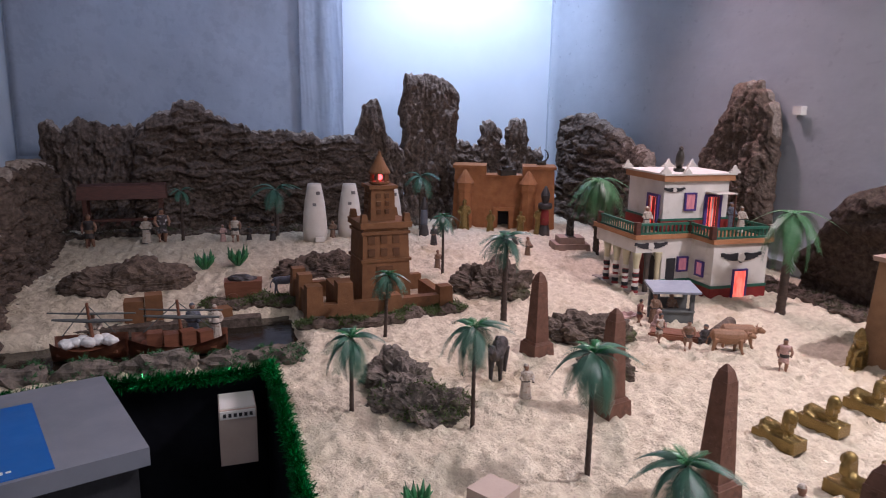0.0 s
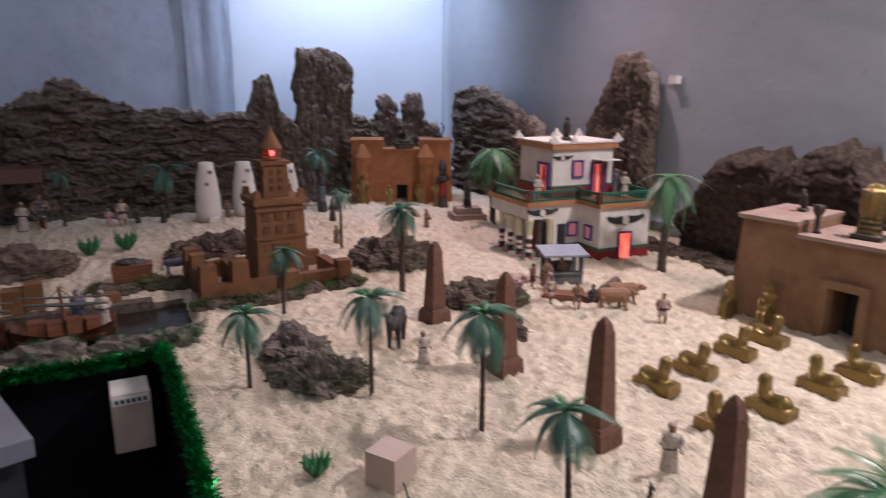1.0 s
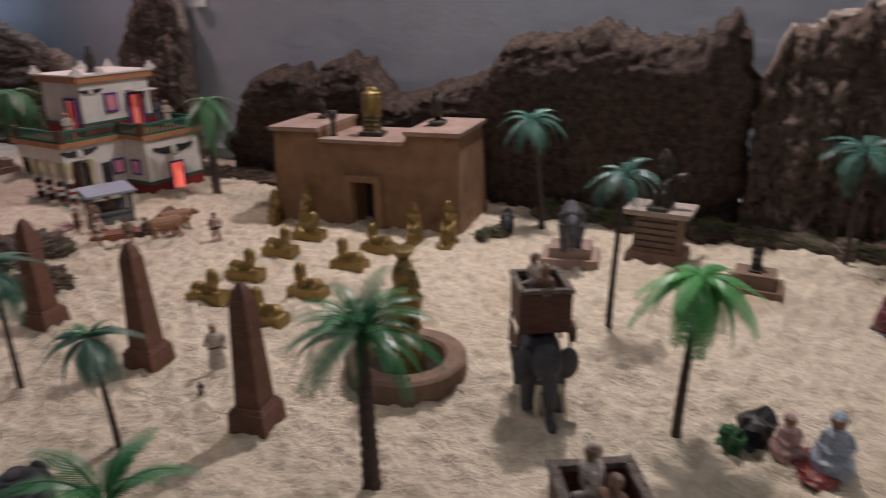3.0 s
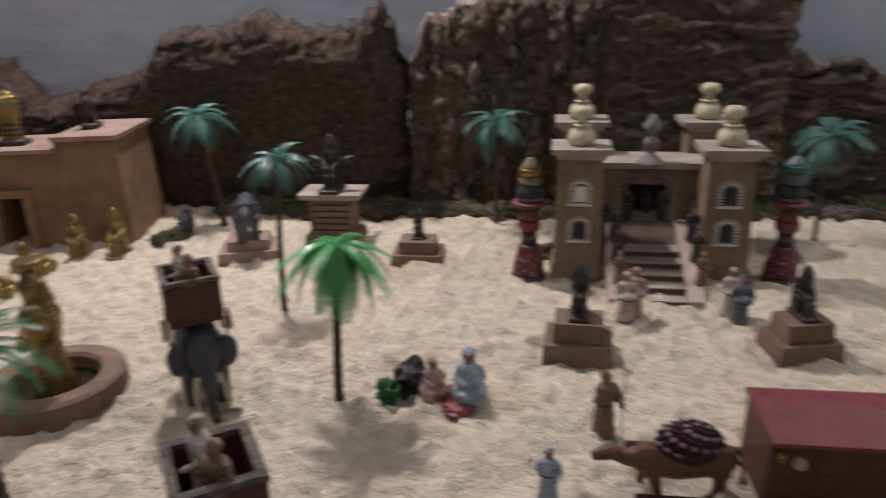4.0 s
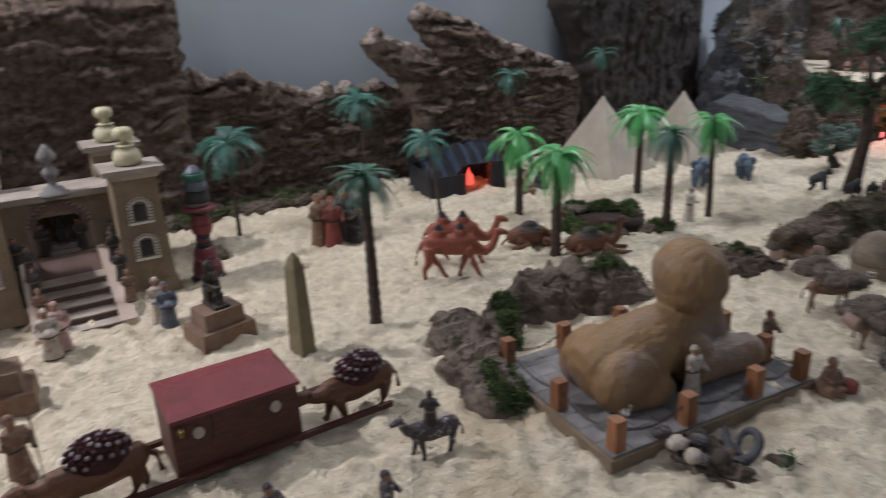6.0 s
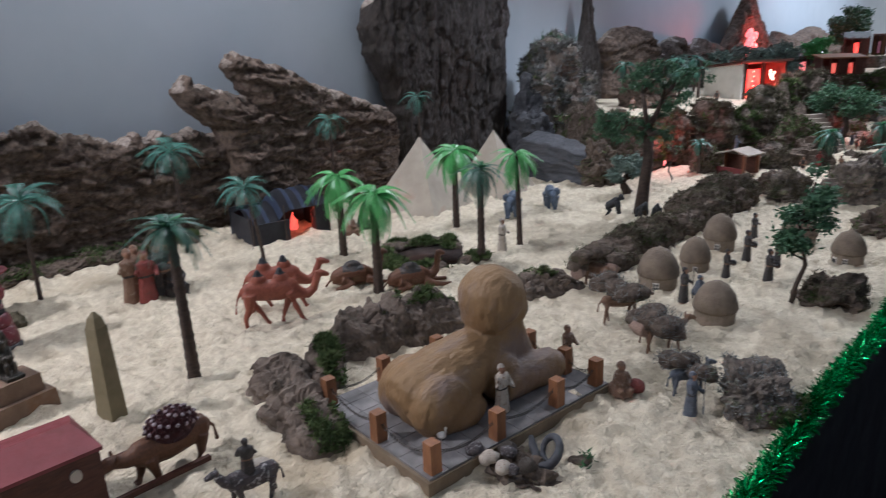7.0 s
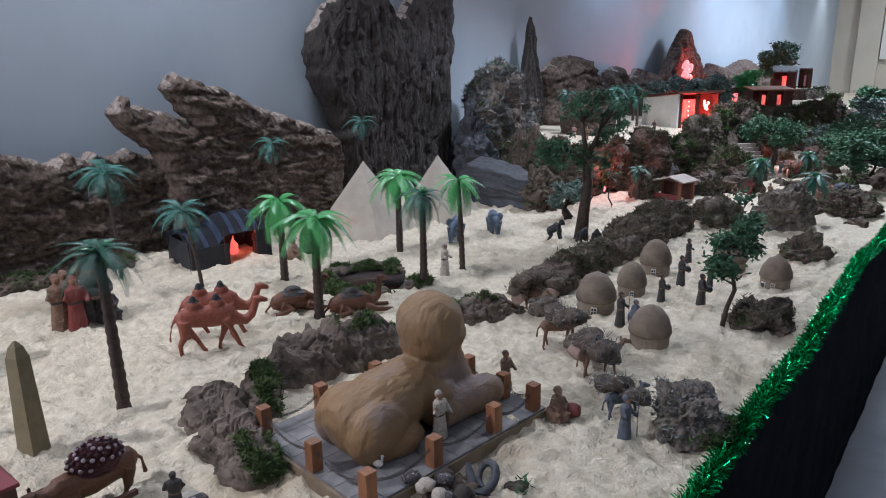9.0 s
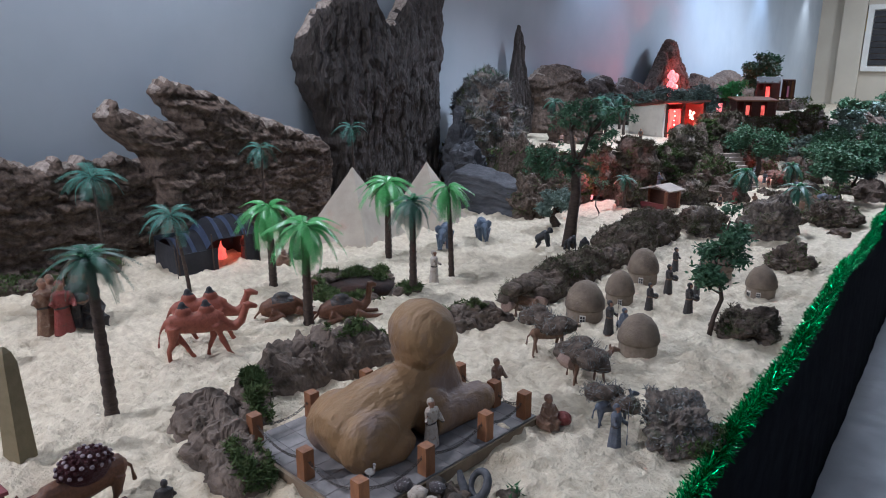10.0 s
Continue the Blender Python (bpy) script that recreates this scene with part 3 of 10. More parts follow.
# ---- bark cliffs ----
def bark(label, width, profile, thick, seed, m, lay="h", material=None, base=-0.03, name="cork_bark", deep=0.021, step=0.0058, rim=0.010, sides=None, calm=0.0, brow=0.0):
    """An upright slab of cork bark: x along it, front to -y; profile: (x, height) pairs.

    sides: (height, left edge, right edge) rows; calm: how much smoother its lower face is;
    brow: how far its upper part juts out."""
    nx, nz = int(width / step), int(max(p[1] for p in profile) / step)
    s3 = V((seed * 3.7, seed * 1.9, seed * 5.3))
    sx, sz = (4, 20) if lay == "h" else (17, 4.0)
    front, back, faces, rim_faces = [], [], [], []
    for i in range(nx + 1):
        u = i / nx
        x = u * width
        top = curve_at(profile, x)
        top += 0.030 * noise.noise(V((x * 14, seed, 0))) + 0.022 * noise.noise(V((x * 40, seed, 4))) + 0.014 * noise.noise(V((x * 95, seed, 9)))
        for k in range(nz + 1):
            w = k / nz
            z = base + (top - base) * w
            x = u * width
            if sides:
                lo = curve_at([(r[0], r[1]) for r in sides], z)
                hi = curve_at([(r[0], r[2]) for r in sides], z)
                x = lo + u * (hi - lo)
            p = V((x, 0, z))
            warp = 0.03 * noise.noise(p * 11 + s3)
            q = V((x * sx, 0, (z + warp) * sz)) + s3
            big = noise.noise(p * 5 + s3)
            r = 1.0 - abs(noise.noise(q)) * 2.2
            crack = max(0.0, 1 - abs(noise.noise(q * 1.9 + V((5, 1, 2)))) / 0.11)
            crack2 = max(0.0, 1 - abs(noise.noise(p * 33 + s3)) / 0.13)
            knob = noise.noise(p * 26 + s3)
            chip = noise.noise(p * 62 + s3)
            grit = noise.noise(p * 130 + s3)
            pq = V(((x + warp * 0.6) * (8 if lay == "h" else 32), 0, (z + warp) * (34 if lay == "h" else 8))) + s3
            pd, pp = noise.voronoi(pq)
            plate = noise.cell(pp[0] * 2.9) - 0.5
            seam = max(0.0, 1 - (pd[1] - pd[0]) / 0.20)
            pd, pp = noise.voronoi(pq * 2.4)
            flake = noise.cell(pp[0] * 2.9) - 0.5
            seam += 0.45 * max(0.0, 1 - (pd[1] - pd[0]) / 0.22)
            relief = deep * (0.9 * big + 0.35 * r + 0.35 * knob + 0.30 * chip + 0.24 * grit + 1.0 * plate + 0.5 * flake - 0.5 * seam - 0.3 * crack)
            relief *= 1 - calm * min(1.0, max(0.0, (top - z) / 0.09))
            edge = 1 - max(abs(2 * u - 1) ** 8, w ** 14)
            xx = x + (0.022 * noise.noise(V((z * 9, u * 2, seed))) + 0.016 * noise.noise(V((z * 30, u * 3, seed + 2)))) * abs(2 * u - 1)
            zz = z + (0.008 * noise.noise(V((x * 40, z * 40, seed))) if 0 < k < nz else 0)
            jut = min(1.0, max(0.0, (w - 0.5) / 0.28))
            jut = brow * jut * jut * (3 - 2 * jut) * (0.75 + 0.5 * big)
            front.append((xx - width / 2, -jut - thick * (0.3 + 0.7 * max(edge, 0) ** 0.5) - relief * (0.45 + 0.55 * edge), zz))
    N = len(front)
    at = lambda i, k: i * (nz + 1) + k
    for i in range(nx):
        for k in range(nz):
            faces.append((at(i, k), at(i + 1, k), at(i + 1, k + 1), at(i, k + 1)))
            # faces near the top take the paler tone that stands for overhead light
            below = (front[at(i, nz)][2] - front[at(i, k)][2]) + 0.030 * noise.noise(V((i * step * 30, k * step * 30, seed)))
            rim_faces.append(1 if below < rim else 0)
    lit_rim = rim > 0
    rim = [at(i, 0) for i in range(nx + 1)] + [at(nx, k) for k in range(1, nz + 1)] + [at(i, nz) for i in range(nx - 1, -1, -1)] + [at(0, k) for k in range(nz - 1, 0, -1)]
    for n, v in enumerate(rim):
        x, y, z = front[v]
        back.append((x * 0.98, 0.0, z - 0.004))
    M = len(rim)
    for n in range(M):
        m2 = (n + 1) % M
        faces.append((rim[n], N + n, N + m2, rim[m2]))
    faces.append(tuple(N + n for n in range(M)))
    me = bpy.data.meshes.new(name)
    me.from_pydata(front + back, [], faces)
    me.materials.append(material or BARK)
    me.materials.append(LIT_CORK_RIM)
    me.polygons.foreach_set("material_index", rim_faces + [1 if lit_rim and nx + nz <= n < 2 * nx + nz else 0 for n in range(M)] + [0])
    me.shade_smooth()
    ob = new(name, me)
    ob.matrix_world = m
    return tagged(ob, label, "bark slab", "bark cliffs")


def bark_north(x0, x1, y, tops, thick, seed, label, **kw):
    bark(label, x1 - x0, [(x - x0, z - 0.8) for x, z in tops], thick, seed, pose((x0 + x1) / 2, y, 0.8, kw.pop("tilt", 0), 0, kw.pop("rz", 0)), **kw)


def bark_east(y0, y1, x, tops, thick, seed, label, **kw):
    """Along the long wall, from y0 down to y1."""
    bark(label, y0 - y1, [(y0 - y, z - 0.8) for y, z in tops], thick, seed, pose(x, (y0 + y1) / 2, 0.8, kw.pop("tilt", 0), 0, -90 + kw.pop("rz", 0)), **kw)


LONG = "large rugged slab of brown cork bark forming a cliff"
bark_north(-0.40, 0.12, 4.28, [(-0.40, 1.30), (-0.36, 1.35), (-0.3, 1.32), (-0.22, 1.36), (-0.05, 1.33), (0.12, 1.34)], 0.10, 1, LONG, lay="v", material=BARK_DARK)
bark_north(0.02, 1.34, 4.22, [(0.02, 1.26), (0.1, 1.36), (0.27, 1.47), (0.4, 1.42), (0.5, 1.35), (0.66, 1.31), (0.83, 1.31), (1.0, 1.27), (1.14, 1.29), (1.34, 1.25)], 0.14, 2, LONG, material=BARK_DARK)
bark_north(1.15, 1.45, 4.20, [(1.15, 1.22), (1.21, 1.44), (1.26, 1.50), (1.31, 1.46), (1.33, 1.30), (1.45, 1.20)], 0.09, 3, "narrow pointed piece of brown cork bark", lay="v")
bark_north(1.44, 1.78, 4.22, [(1.44, 1.50), (1.47, 1.62), (1.55, 1.64), (1.68, 1.61), (1.75, 1.58), (1.78, 1.52)], 0.09, 4, "tall upright slab of cork bark", lay="v", tilt=-2)
bark_north(1.74, 2.42, 4.36, [(1.74, 1.16), (1.84, 1.26), (1.96, 1.22), (2.1, 1.23), (2.3, 1.2), (2.42, 1.18)], 0.08, 5, "low craggy strip of cork bark")
bark_north(1.96, 2.10, 4.32, [(1.96, 1.34), (1.99, 1.37), (2.05, 1.37), (2.10, 1.31)], 0.07, 6, "short stump of grey-brown cork bark", lay="v")
bark_north(2.13, 2.27, 4.30, [(2.13, 1.33), (2.17, 1.38), (2.23, 1.385), (2.27, 1.3)], 0.07, 7, "short stump of grey-brown cork bark", lay="v")
bark_east(4.22, 3.20, 2.52, [(4.22, 1.20), (4.16, 1.40), (3.95, 1.42), (3.75, 1.38), (3.5, 1.29), (3.33, 1.24), (3.2, 1.12)], 0.12, 8, "sloping slab of cork bark against the wall")
bark_east(2.98, 2.57, 2.58, [(2.98, 1.14), (2.93, 1.33), (2.87, 1.44), (2.80, 1.56), (2.72, 1.59), (2.64, 1.55), (2.60, 1.48), (2.57, 1.36)], 0.10, 9, "tall upright slab of cork bark", lay="v")
# the next two slabs carry their overhang's shade in their colour
bark_east(2.34, 1.36, 2.60, [(2.34, 0.94), (2.24, 1.02), (2.16, 1.13), (2.11, 1.205), (2.0, 1.235), (1.88, 1.24), (1.845, 1.195), (1.765, 1.25), (1.68, 1.285), (1.575, 1.28), (1.53, 1.21), (1.49, 1.155), (1.36, 1.13)], 0.15, 10, LONG, material=SHADED_BARK, deep=0.024, tilt=10, calm=0.7, brow=0.03, rim=-1)
bark_east(1.56, 0.32, 2.60, [(1.56, 1.12), (1.37, 1.17), (1.15, 1.23), (1.06, 1.31), (0.97, 1.37), (0.88, 1.35), (0.73, 1.40), (0.61, 1.35), (0.48, 1.36), (0.38, 1.41), (0.34, 1.36), (0.32, 1.26)], 0.16, 11, LONG, material=SHADED_BARK, deep=0.016, tilt=10, calm=0.85, rim=-1, brow=0.015)
bark_east(0.32, -0.26, 2.52, [(0.32, 1.20), (0.26, 1.36), (0.15, 1.40), (0.0, 1.43), (-0.15, 1.44), (-0.26, 1.42)], 0.11, 12, "broad slab of knobbly cork bark", lay="v")
bark_east(-0.26, -0.76, 2.54, [(-0.26, 1.36), (-0.33, 1.46), (-0.5, 1.5), (-0.66, 1.5), (-0.73, 1.48), (-0.76, 1.44)], 0.12, 13, "broad slab of cork bark with ragged top", deep=0.016, calm=0.3, sides=[(0.0, -0.05, 0.5), (0.70, -0.05, 0.5)])
bark_east(-0.68, -1.66, 2.55, [(-0.68, 1.23), (-0.75, 1.235), (-0.95, 1.22), (-1.02, 1.19), (-1.15, 1.15), (-1.40, 1.15), (-1.66, 1.10)], 0.11, 14, LONG, deep=0.017, rim=0.012)
bark_east(-1.36, -1.78, 2.50, [(-1.36, 1.30), (-1.40, 1.33), (-1.46, 1.30), (-1.54, 1.27), (-1.64, 1.25), (-1.78, 1.15)], 0.13, 15, "forked slab of cork bark with a pale ragged rim", sides=[(0.0, 0.16, 0.42), (0.33, 0.14, 0.42), (0.42, 0.03, 0.42), (0.48, 0.0, 0.42)], rim=0.014, calm=0.25)
bark_east(-1.54, -2.36, 2.53, [(-1.54, 1.375), (-1.59, 1.40), (-1.65, 1.385), (-1.77, 1.345), (-1.94, 1.25), (-2.10, 1.205), (-2.28, 1.15), (-2.36, 1.08)], 0.12, 26, LONG, sides=[(0.0, 0.0, 0.82), (0.40, 0.10, 0.82), (0.49, 0.06, 0.82), (0.56, 0.0, 0.82)], rim=0.014, calm=0.25, tilt=3, brow=0.02)
bark_east(-2.17, -3.20, 2.55, [(-2.17, 1.56), (-2.22, 1.66), (-2.36, 1.76), (-2.47, 1.79), (-2.60, 1.78), (-2.68, 1.68), (-2.74, 1.63), (-2.81, 1.66), (-2.88, 1.78), (-3.0, 1.82), (-3.14, 1.84), (-3.20, 1.7)], 0.13, 16, "very tall dark slab of cork bark", lay="v", step=0.008, material=TALL_BARK, deep=0.026, calm=0.55, sides=[(0.0, 0.22, 1.0), (0.30, 0.21, 1.0), (0.42, 0.18, 1.0), (0.50, 0.125, 1.0), (0.58, 0.08, 1.0), (0.68, 0.065, 1.02), (0.86, 0.12, 1.02), (1.0, 0.16, 1.03)])
bark_east(3.9, 3.0, -0.34, [(3.9, 1.20), (3.6, 1.21), (3.3, 1.21), (3.0, 1.14)], 0.10, 17, LONG, material=BARK_DARK, rz=180)
bark_east(3.1, 2.45, -0.34, [(3.1, 1.17), (2.95, 1.13), (2.78, 1.08), (2.6, 1.0), (2.45, 0.93)], 0.10, 18, LONG, material=BARK_DARK, rz=180)

# ---- kinds of things ----
def frond_mesh(name, material, pairs, arch, leaf, lw, droop):
    """A feathered palm frond of length 1 along +x, arching down."""
    pts, faces = [], []

    def spine(s):
        return V((s * (1 - 0.25 * arch * s), 0, 0.28 * math.sin(s * 2.0) * (1 - arch * 0.4) - arch * s * s * 0.75))

    rnd = random.Random(len(name) + pairs)
    for k in range(10):
        a, b = spine(k / 10), spine((k + 1) / 10)
        w0, w1 = 0.018 * (1 - k / 11), 0.018 * (1 - (k + 1) / 11)
        n = len(pts)
        pts += [a + V((0, -w0, 0)), a + V((0, 0, w0 * 1.4)), a + V((0, w0, 0)), b + V((0, -w1, 0)), b + V((0, 0, w1 * 1.4)), b + V((0, w1, 0))]
        faces += [(n, n + 3, n + 4, n + 1), (n + 1, n + 4, n + 5, n + 2), (n + 2, n + 5, n + 3, n)]
    for k in range(pairs):
        s = 0.10 + 0.88 * (k + 0.5) / pairs
        p = spine(s)
        d = (spine(min(s + 0.02, 1)) - spine(s - 0.02)).normalized()
        reach = leaf * (0.45 + 0.75 * math.sin(math.pi * min(s * 0.9 + 0.08, 1))) * rnd.uniform(0.85, 1.1)
        for side in (-1, 1):
            way = (d * 0.75 + V((0, side, 0)) * 0.8 + V((0, 0, -droop))).normalized()
            tip = p + way * reach
            mid = p + way * reach * 0.5 + V((0, 0, 0.03 * leaf))
            n = len(pts)
            pts += [p - d * lw, p + d * lw, mid + d * lw * 1.1, mid - d * lw * 1.1, tip]
            faces += [(n, n + 1, n + 2, n + 3), (n + 3, n + 2, n + 4)]
    me = bpy.data.meshes.new(name)
    me.from_pydata(pts, [], faces)
    me.materials.append(material)
    return me


FROND_DARK = frond_mesh("frond", PALM_DARK, 20, 1.30, 0.38, 0.0185, 0.55)
FROND_FERN = frond_mesh("frond", PALM_DARK, 20, 0.95, 0.30, 0.0190, 0.35)
FROND_MID = frond_mesh("frond", PALM_MID, 34, 0.7, 0.19, 0.0072, 0.25)
FROND_BRIGHT = frond_mesh("frond", PALM_BRIGHT, 26, 1.25, 0.31, 0.0130, 0.6)

FROND_WEEP = frond_mesh("frond", PALM_FERN, 25, 1.75, 0.26, 0.0150, 0.30)

FROND_BRIGHT_WEEP = frond_mesh("frond", PALM_BRIGHT, 24, 1.4, 0.32, 0.019, 0.6)


FROND_YOUNG = frond_mesh("young_frond", PALM_MID, 14, 0.8, 0.30, 0.0200, 0.4)
FROND_SPIKY = frond_mesh("frond", PALM_DARK, 22, 1.30, 0.24, 0.0120, 0.35)
FROND_UMBRELLA = frond_mesh("frond", PALM_TEAL, 20, 0.85, 0.29, 0.0095, 0.35)


def palm(x, y, h, spread, frond, n=11, r=0.007, lean=(0.0, 0.0), label="", seed=0, bare=1.0, z=None, up=0.0):
    """A model palm: h to the middle of the crown, spread: length of a frond."""
    rnd = random.Random(seed * 17 + 3)
    top = thing("palm_tree", label, "palm tree", x, y, z=z, group="model palms", lift=-0.006)
    bm = BM()
    path = [(lean[0] * (s / 8) ** 1.5, lean[1] * (s / 8) ** 1.5, h * s / 8) for s in range(9)]
    fine = [V((lean[0] * (s / 28) ** 1.5, lean[1] * (s / 28) ** 1.5, h * s / 28)) for s in range(29)]
    tube(bm, fine, [r * (1.25 - 0.45 * s / 28) * (1.12 if s % 2 else 0.94) * (1.25 if s == 0 else 1) for s in range(29)], 8)
    part("trunk", bm, TRUNK, top, smooth=True)
    me = frond
    n = int(n * (1.25 if frond is FROND_DARK else 0.9 if frond is FROND_FERN else 1.7))
    for k in range(n):
        ring = k % 4
        ob = part("frond", me, None, top)
        a = 360 * k / n + rnd.uniform(-16, 16)
        ob.matrix_basis = pose(path[-1][0], path[-1][1], h - 0.004, 0, (-42, -18, 2, 24)[ring] + up + rnd.uniform(-9, 9), a) @ Matrix.Diagonal((*(spread * 1.08 * rnd.uniform(0.85, 1.1) * (0.9 if ring == 0 else 1),) * 3, 1))
    if frond is FROND_SPIKY or frond is FROND_DARK:
        for k in range(5):
            ob = part("young_frond", FROND_YOUNG, None, top, "fresh green upright frond")
            ob.matrix_basis = pose(path[-1][0], path[-1][1], h - 0.004, 0, -58 + rnd.uniform(-10, 10), 72 * k + rnd.uniform(-15, 15)) @ Matrix.Diagonal((*(spread * 0.55,) * 3, 1))
    return top


def crag(co, off, k=1.0):
    """Broken-bark relief: flat chunks with cracks between them, and grit."""
    q = V((co.x, co.y, co.z * 1.9)) * 30 * k + off
    d, p = noise.voronoi(q)
    out = 0.012 * noise.noise(q * 0.8) - 0.010 * max(0.0, 1 - (d[1] - d[0]) / 0.22) + 0.006 * (d[0] - 0.4)
    q = q * 2.7
    d, p = noise.voronoi(q)
    out += 0.003 * (noise.cell(p[0] * 3.7) - 0.5) - 0.0045 * max(0.0, 1 - (d[1] - d[0]) / 0.24)
    return out + 0.004 * noise.noise(q * 0.9) + 0.002 * noise.noise(q * 2.3)


def tufts(spots, count, rnd, material, parent, label, seed, length=0.010, width=0.0015, mask=0.0):
    """Fine tangled fibres growing on a surface; spots: its points."""
    pts, faces = [], []
    if spots:
        for _ in range(count):
            p = rnd.choice(spots)
            if noise.noise(V((p.x * 17 + seed, p.y * 17, p.z * 17))) < mask:
                continue
            p = p + V((rnd.gauss(0, 1), rnd.gauss(0, 1), rnd.gauss(0, 0.5))) * 0.004
            blade(pts, faces, p, rnd, length, width)
    me = bpy.data.meshes.new("moss")
    me.from_pydata(pts, [], faces)
    me.materials.append(material)
    tagged(part("moss", me, None, parent, label), kind="stuff")


def rock(label, x, y, w, d, h, seed, material=None, rz=0.0, moss=0.0, name="rock", sub=5, z=None, mossmat=None, rough=1.0, fibre=0.010):
    """A craggy piece of bark or stone, with tufts of moss on it."""
    top = thing(name, label, "rock", x, y, z=z, rz=rz)
    bm = BM()
    rnd = random.Random(seed)
    lumps = ball(bm, (0, 0, h * 0.18), (w / 2, d / 2, h * 0.66), sub, 0.0, 1.0, seed, crush=-0.35)
    size = min(w, d, h * 1.5)
    off = V((seed * 1.7, seed * 0.9, seed * 2.3))
    spots = []
    for v in lumps:
        n = V((v.co.x / w, v.co.y / d, (v.co.z - h * 0.18) / (h * 1.3))).normalized()
        q = v.co * (2.3 / size) + off
        f = 0.24 * noise.noise(q) + 0.13 * noise.noise(q * 2.1) + 0.08 * noise.noise(q * 4.7)
        v.co += n * (size * f + rough * 0.85 * crag(v.co, off, 0.9))
        v.co.z = max(v.co.z, -0.012)
        if v.co.z > 0.01 and n.z > -0.1:
            spots.append(v.co.copy())
    part("stone", bm, material or STONE, top, smooth=False)
    if moss:
        tufts(spots, int(moss * 2600 * (w * d + w * h) * 60), rnd, mossmat or MOSS, top, "tufts of dried moss", seed, fibre, max(0.0022, fibre * 0.17), -0.02 if moss < 1 else -0.5)
    return top


def blade(pts, faces, p, rnd, length, width):
    w = V((rnd.gauss(0, 0.7), rnd.gauss(0, 0.7), rnd.uniform(-0.1, 1))).normalized()
    side = V((rnd.gauss(0, 1), rnd.gauss(0, 1), rnd.gauss(0, 0.5))).normalized() * width
    k = len(pts)
    ln = length * rnd.uniform(0.5, 1.4)
    pts += [p - side, p + side, p + w * ln + side * 0.3]
    faces.append((k, k + 1, k + 2))


def moss_strip(label, path, w, h, seed, density=1.0, material=None, mask=-0.06):
    """A low bank of bark rubble and moss along a line of points."""
    top = thing("moss_bank", label, "moss", 0, 0, z=0.0, kind="stuff")
    rnd = random.Random(seed)
    bm = BM()
    spots = []
    off = V((seed * 1.3, seed * 0.7, seed * 2.1))
    path = [V((*p, 0)) for p in path]
    area = 0.0
    for a, b in zip(path, path[1:]):
        ln = (b - a).length
        area += ln * w
        side = V((-(b - a).y, (b - a).x, 0)).normalized()
        m = max(2, int(ln / (w * 0.5)))
        for i in range(m):
            c = a + (b - a) * ((i + rnd.uniform(0.2, 0.8)) / m) + side * rnd.uniform(-0.15, 0.15) * w
            hh = h * rnd.uniform(0.7, 1.05)
            g = hz(c.x, c.y)
            for v in ball(bm, (c.x, c.y, g + hh * 0.15), (w * rnd.uniform(0.55, 0.8), w * rnd.uniform(0.5, 0.65), hh * 0.85), 4 if w > 0.06 else 3, 0.18, 12, seed + i, crush=-0.4):
                n = (v.co - V((c.x, c.y, g))).normalized()
                v.co += n * crag(v.co, off, 0.55) * min(0.8, h / 0.06)
                if v.co.z > g + 0.3 * hh:
                    spots.append(v.co.copy())
    part("stone", bm, STONE, top)
    tufts(spots, int(area * 190000 * density), rnd, material or MOSS, top, "tangled dry green moss", seed, 0.012, 0.0026, mask)
    return top


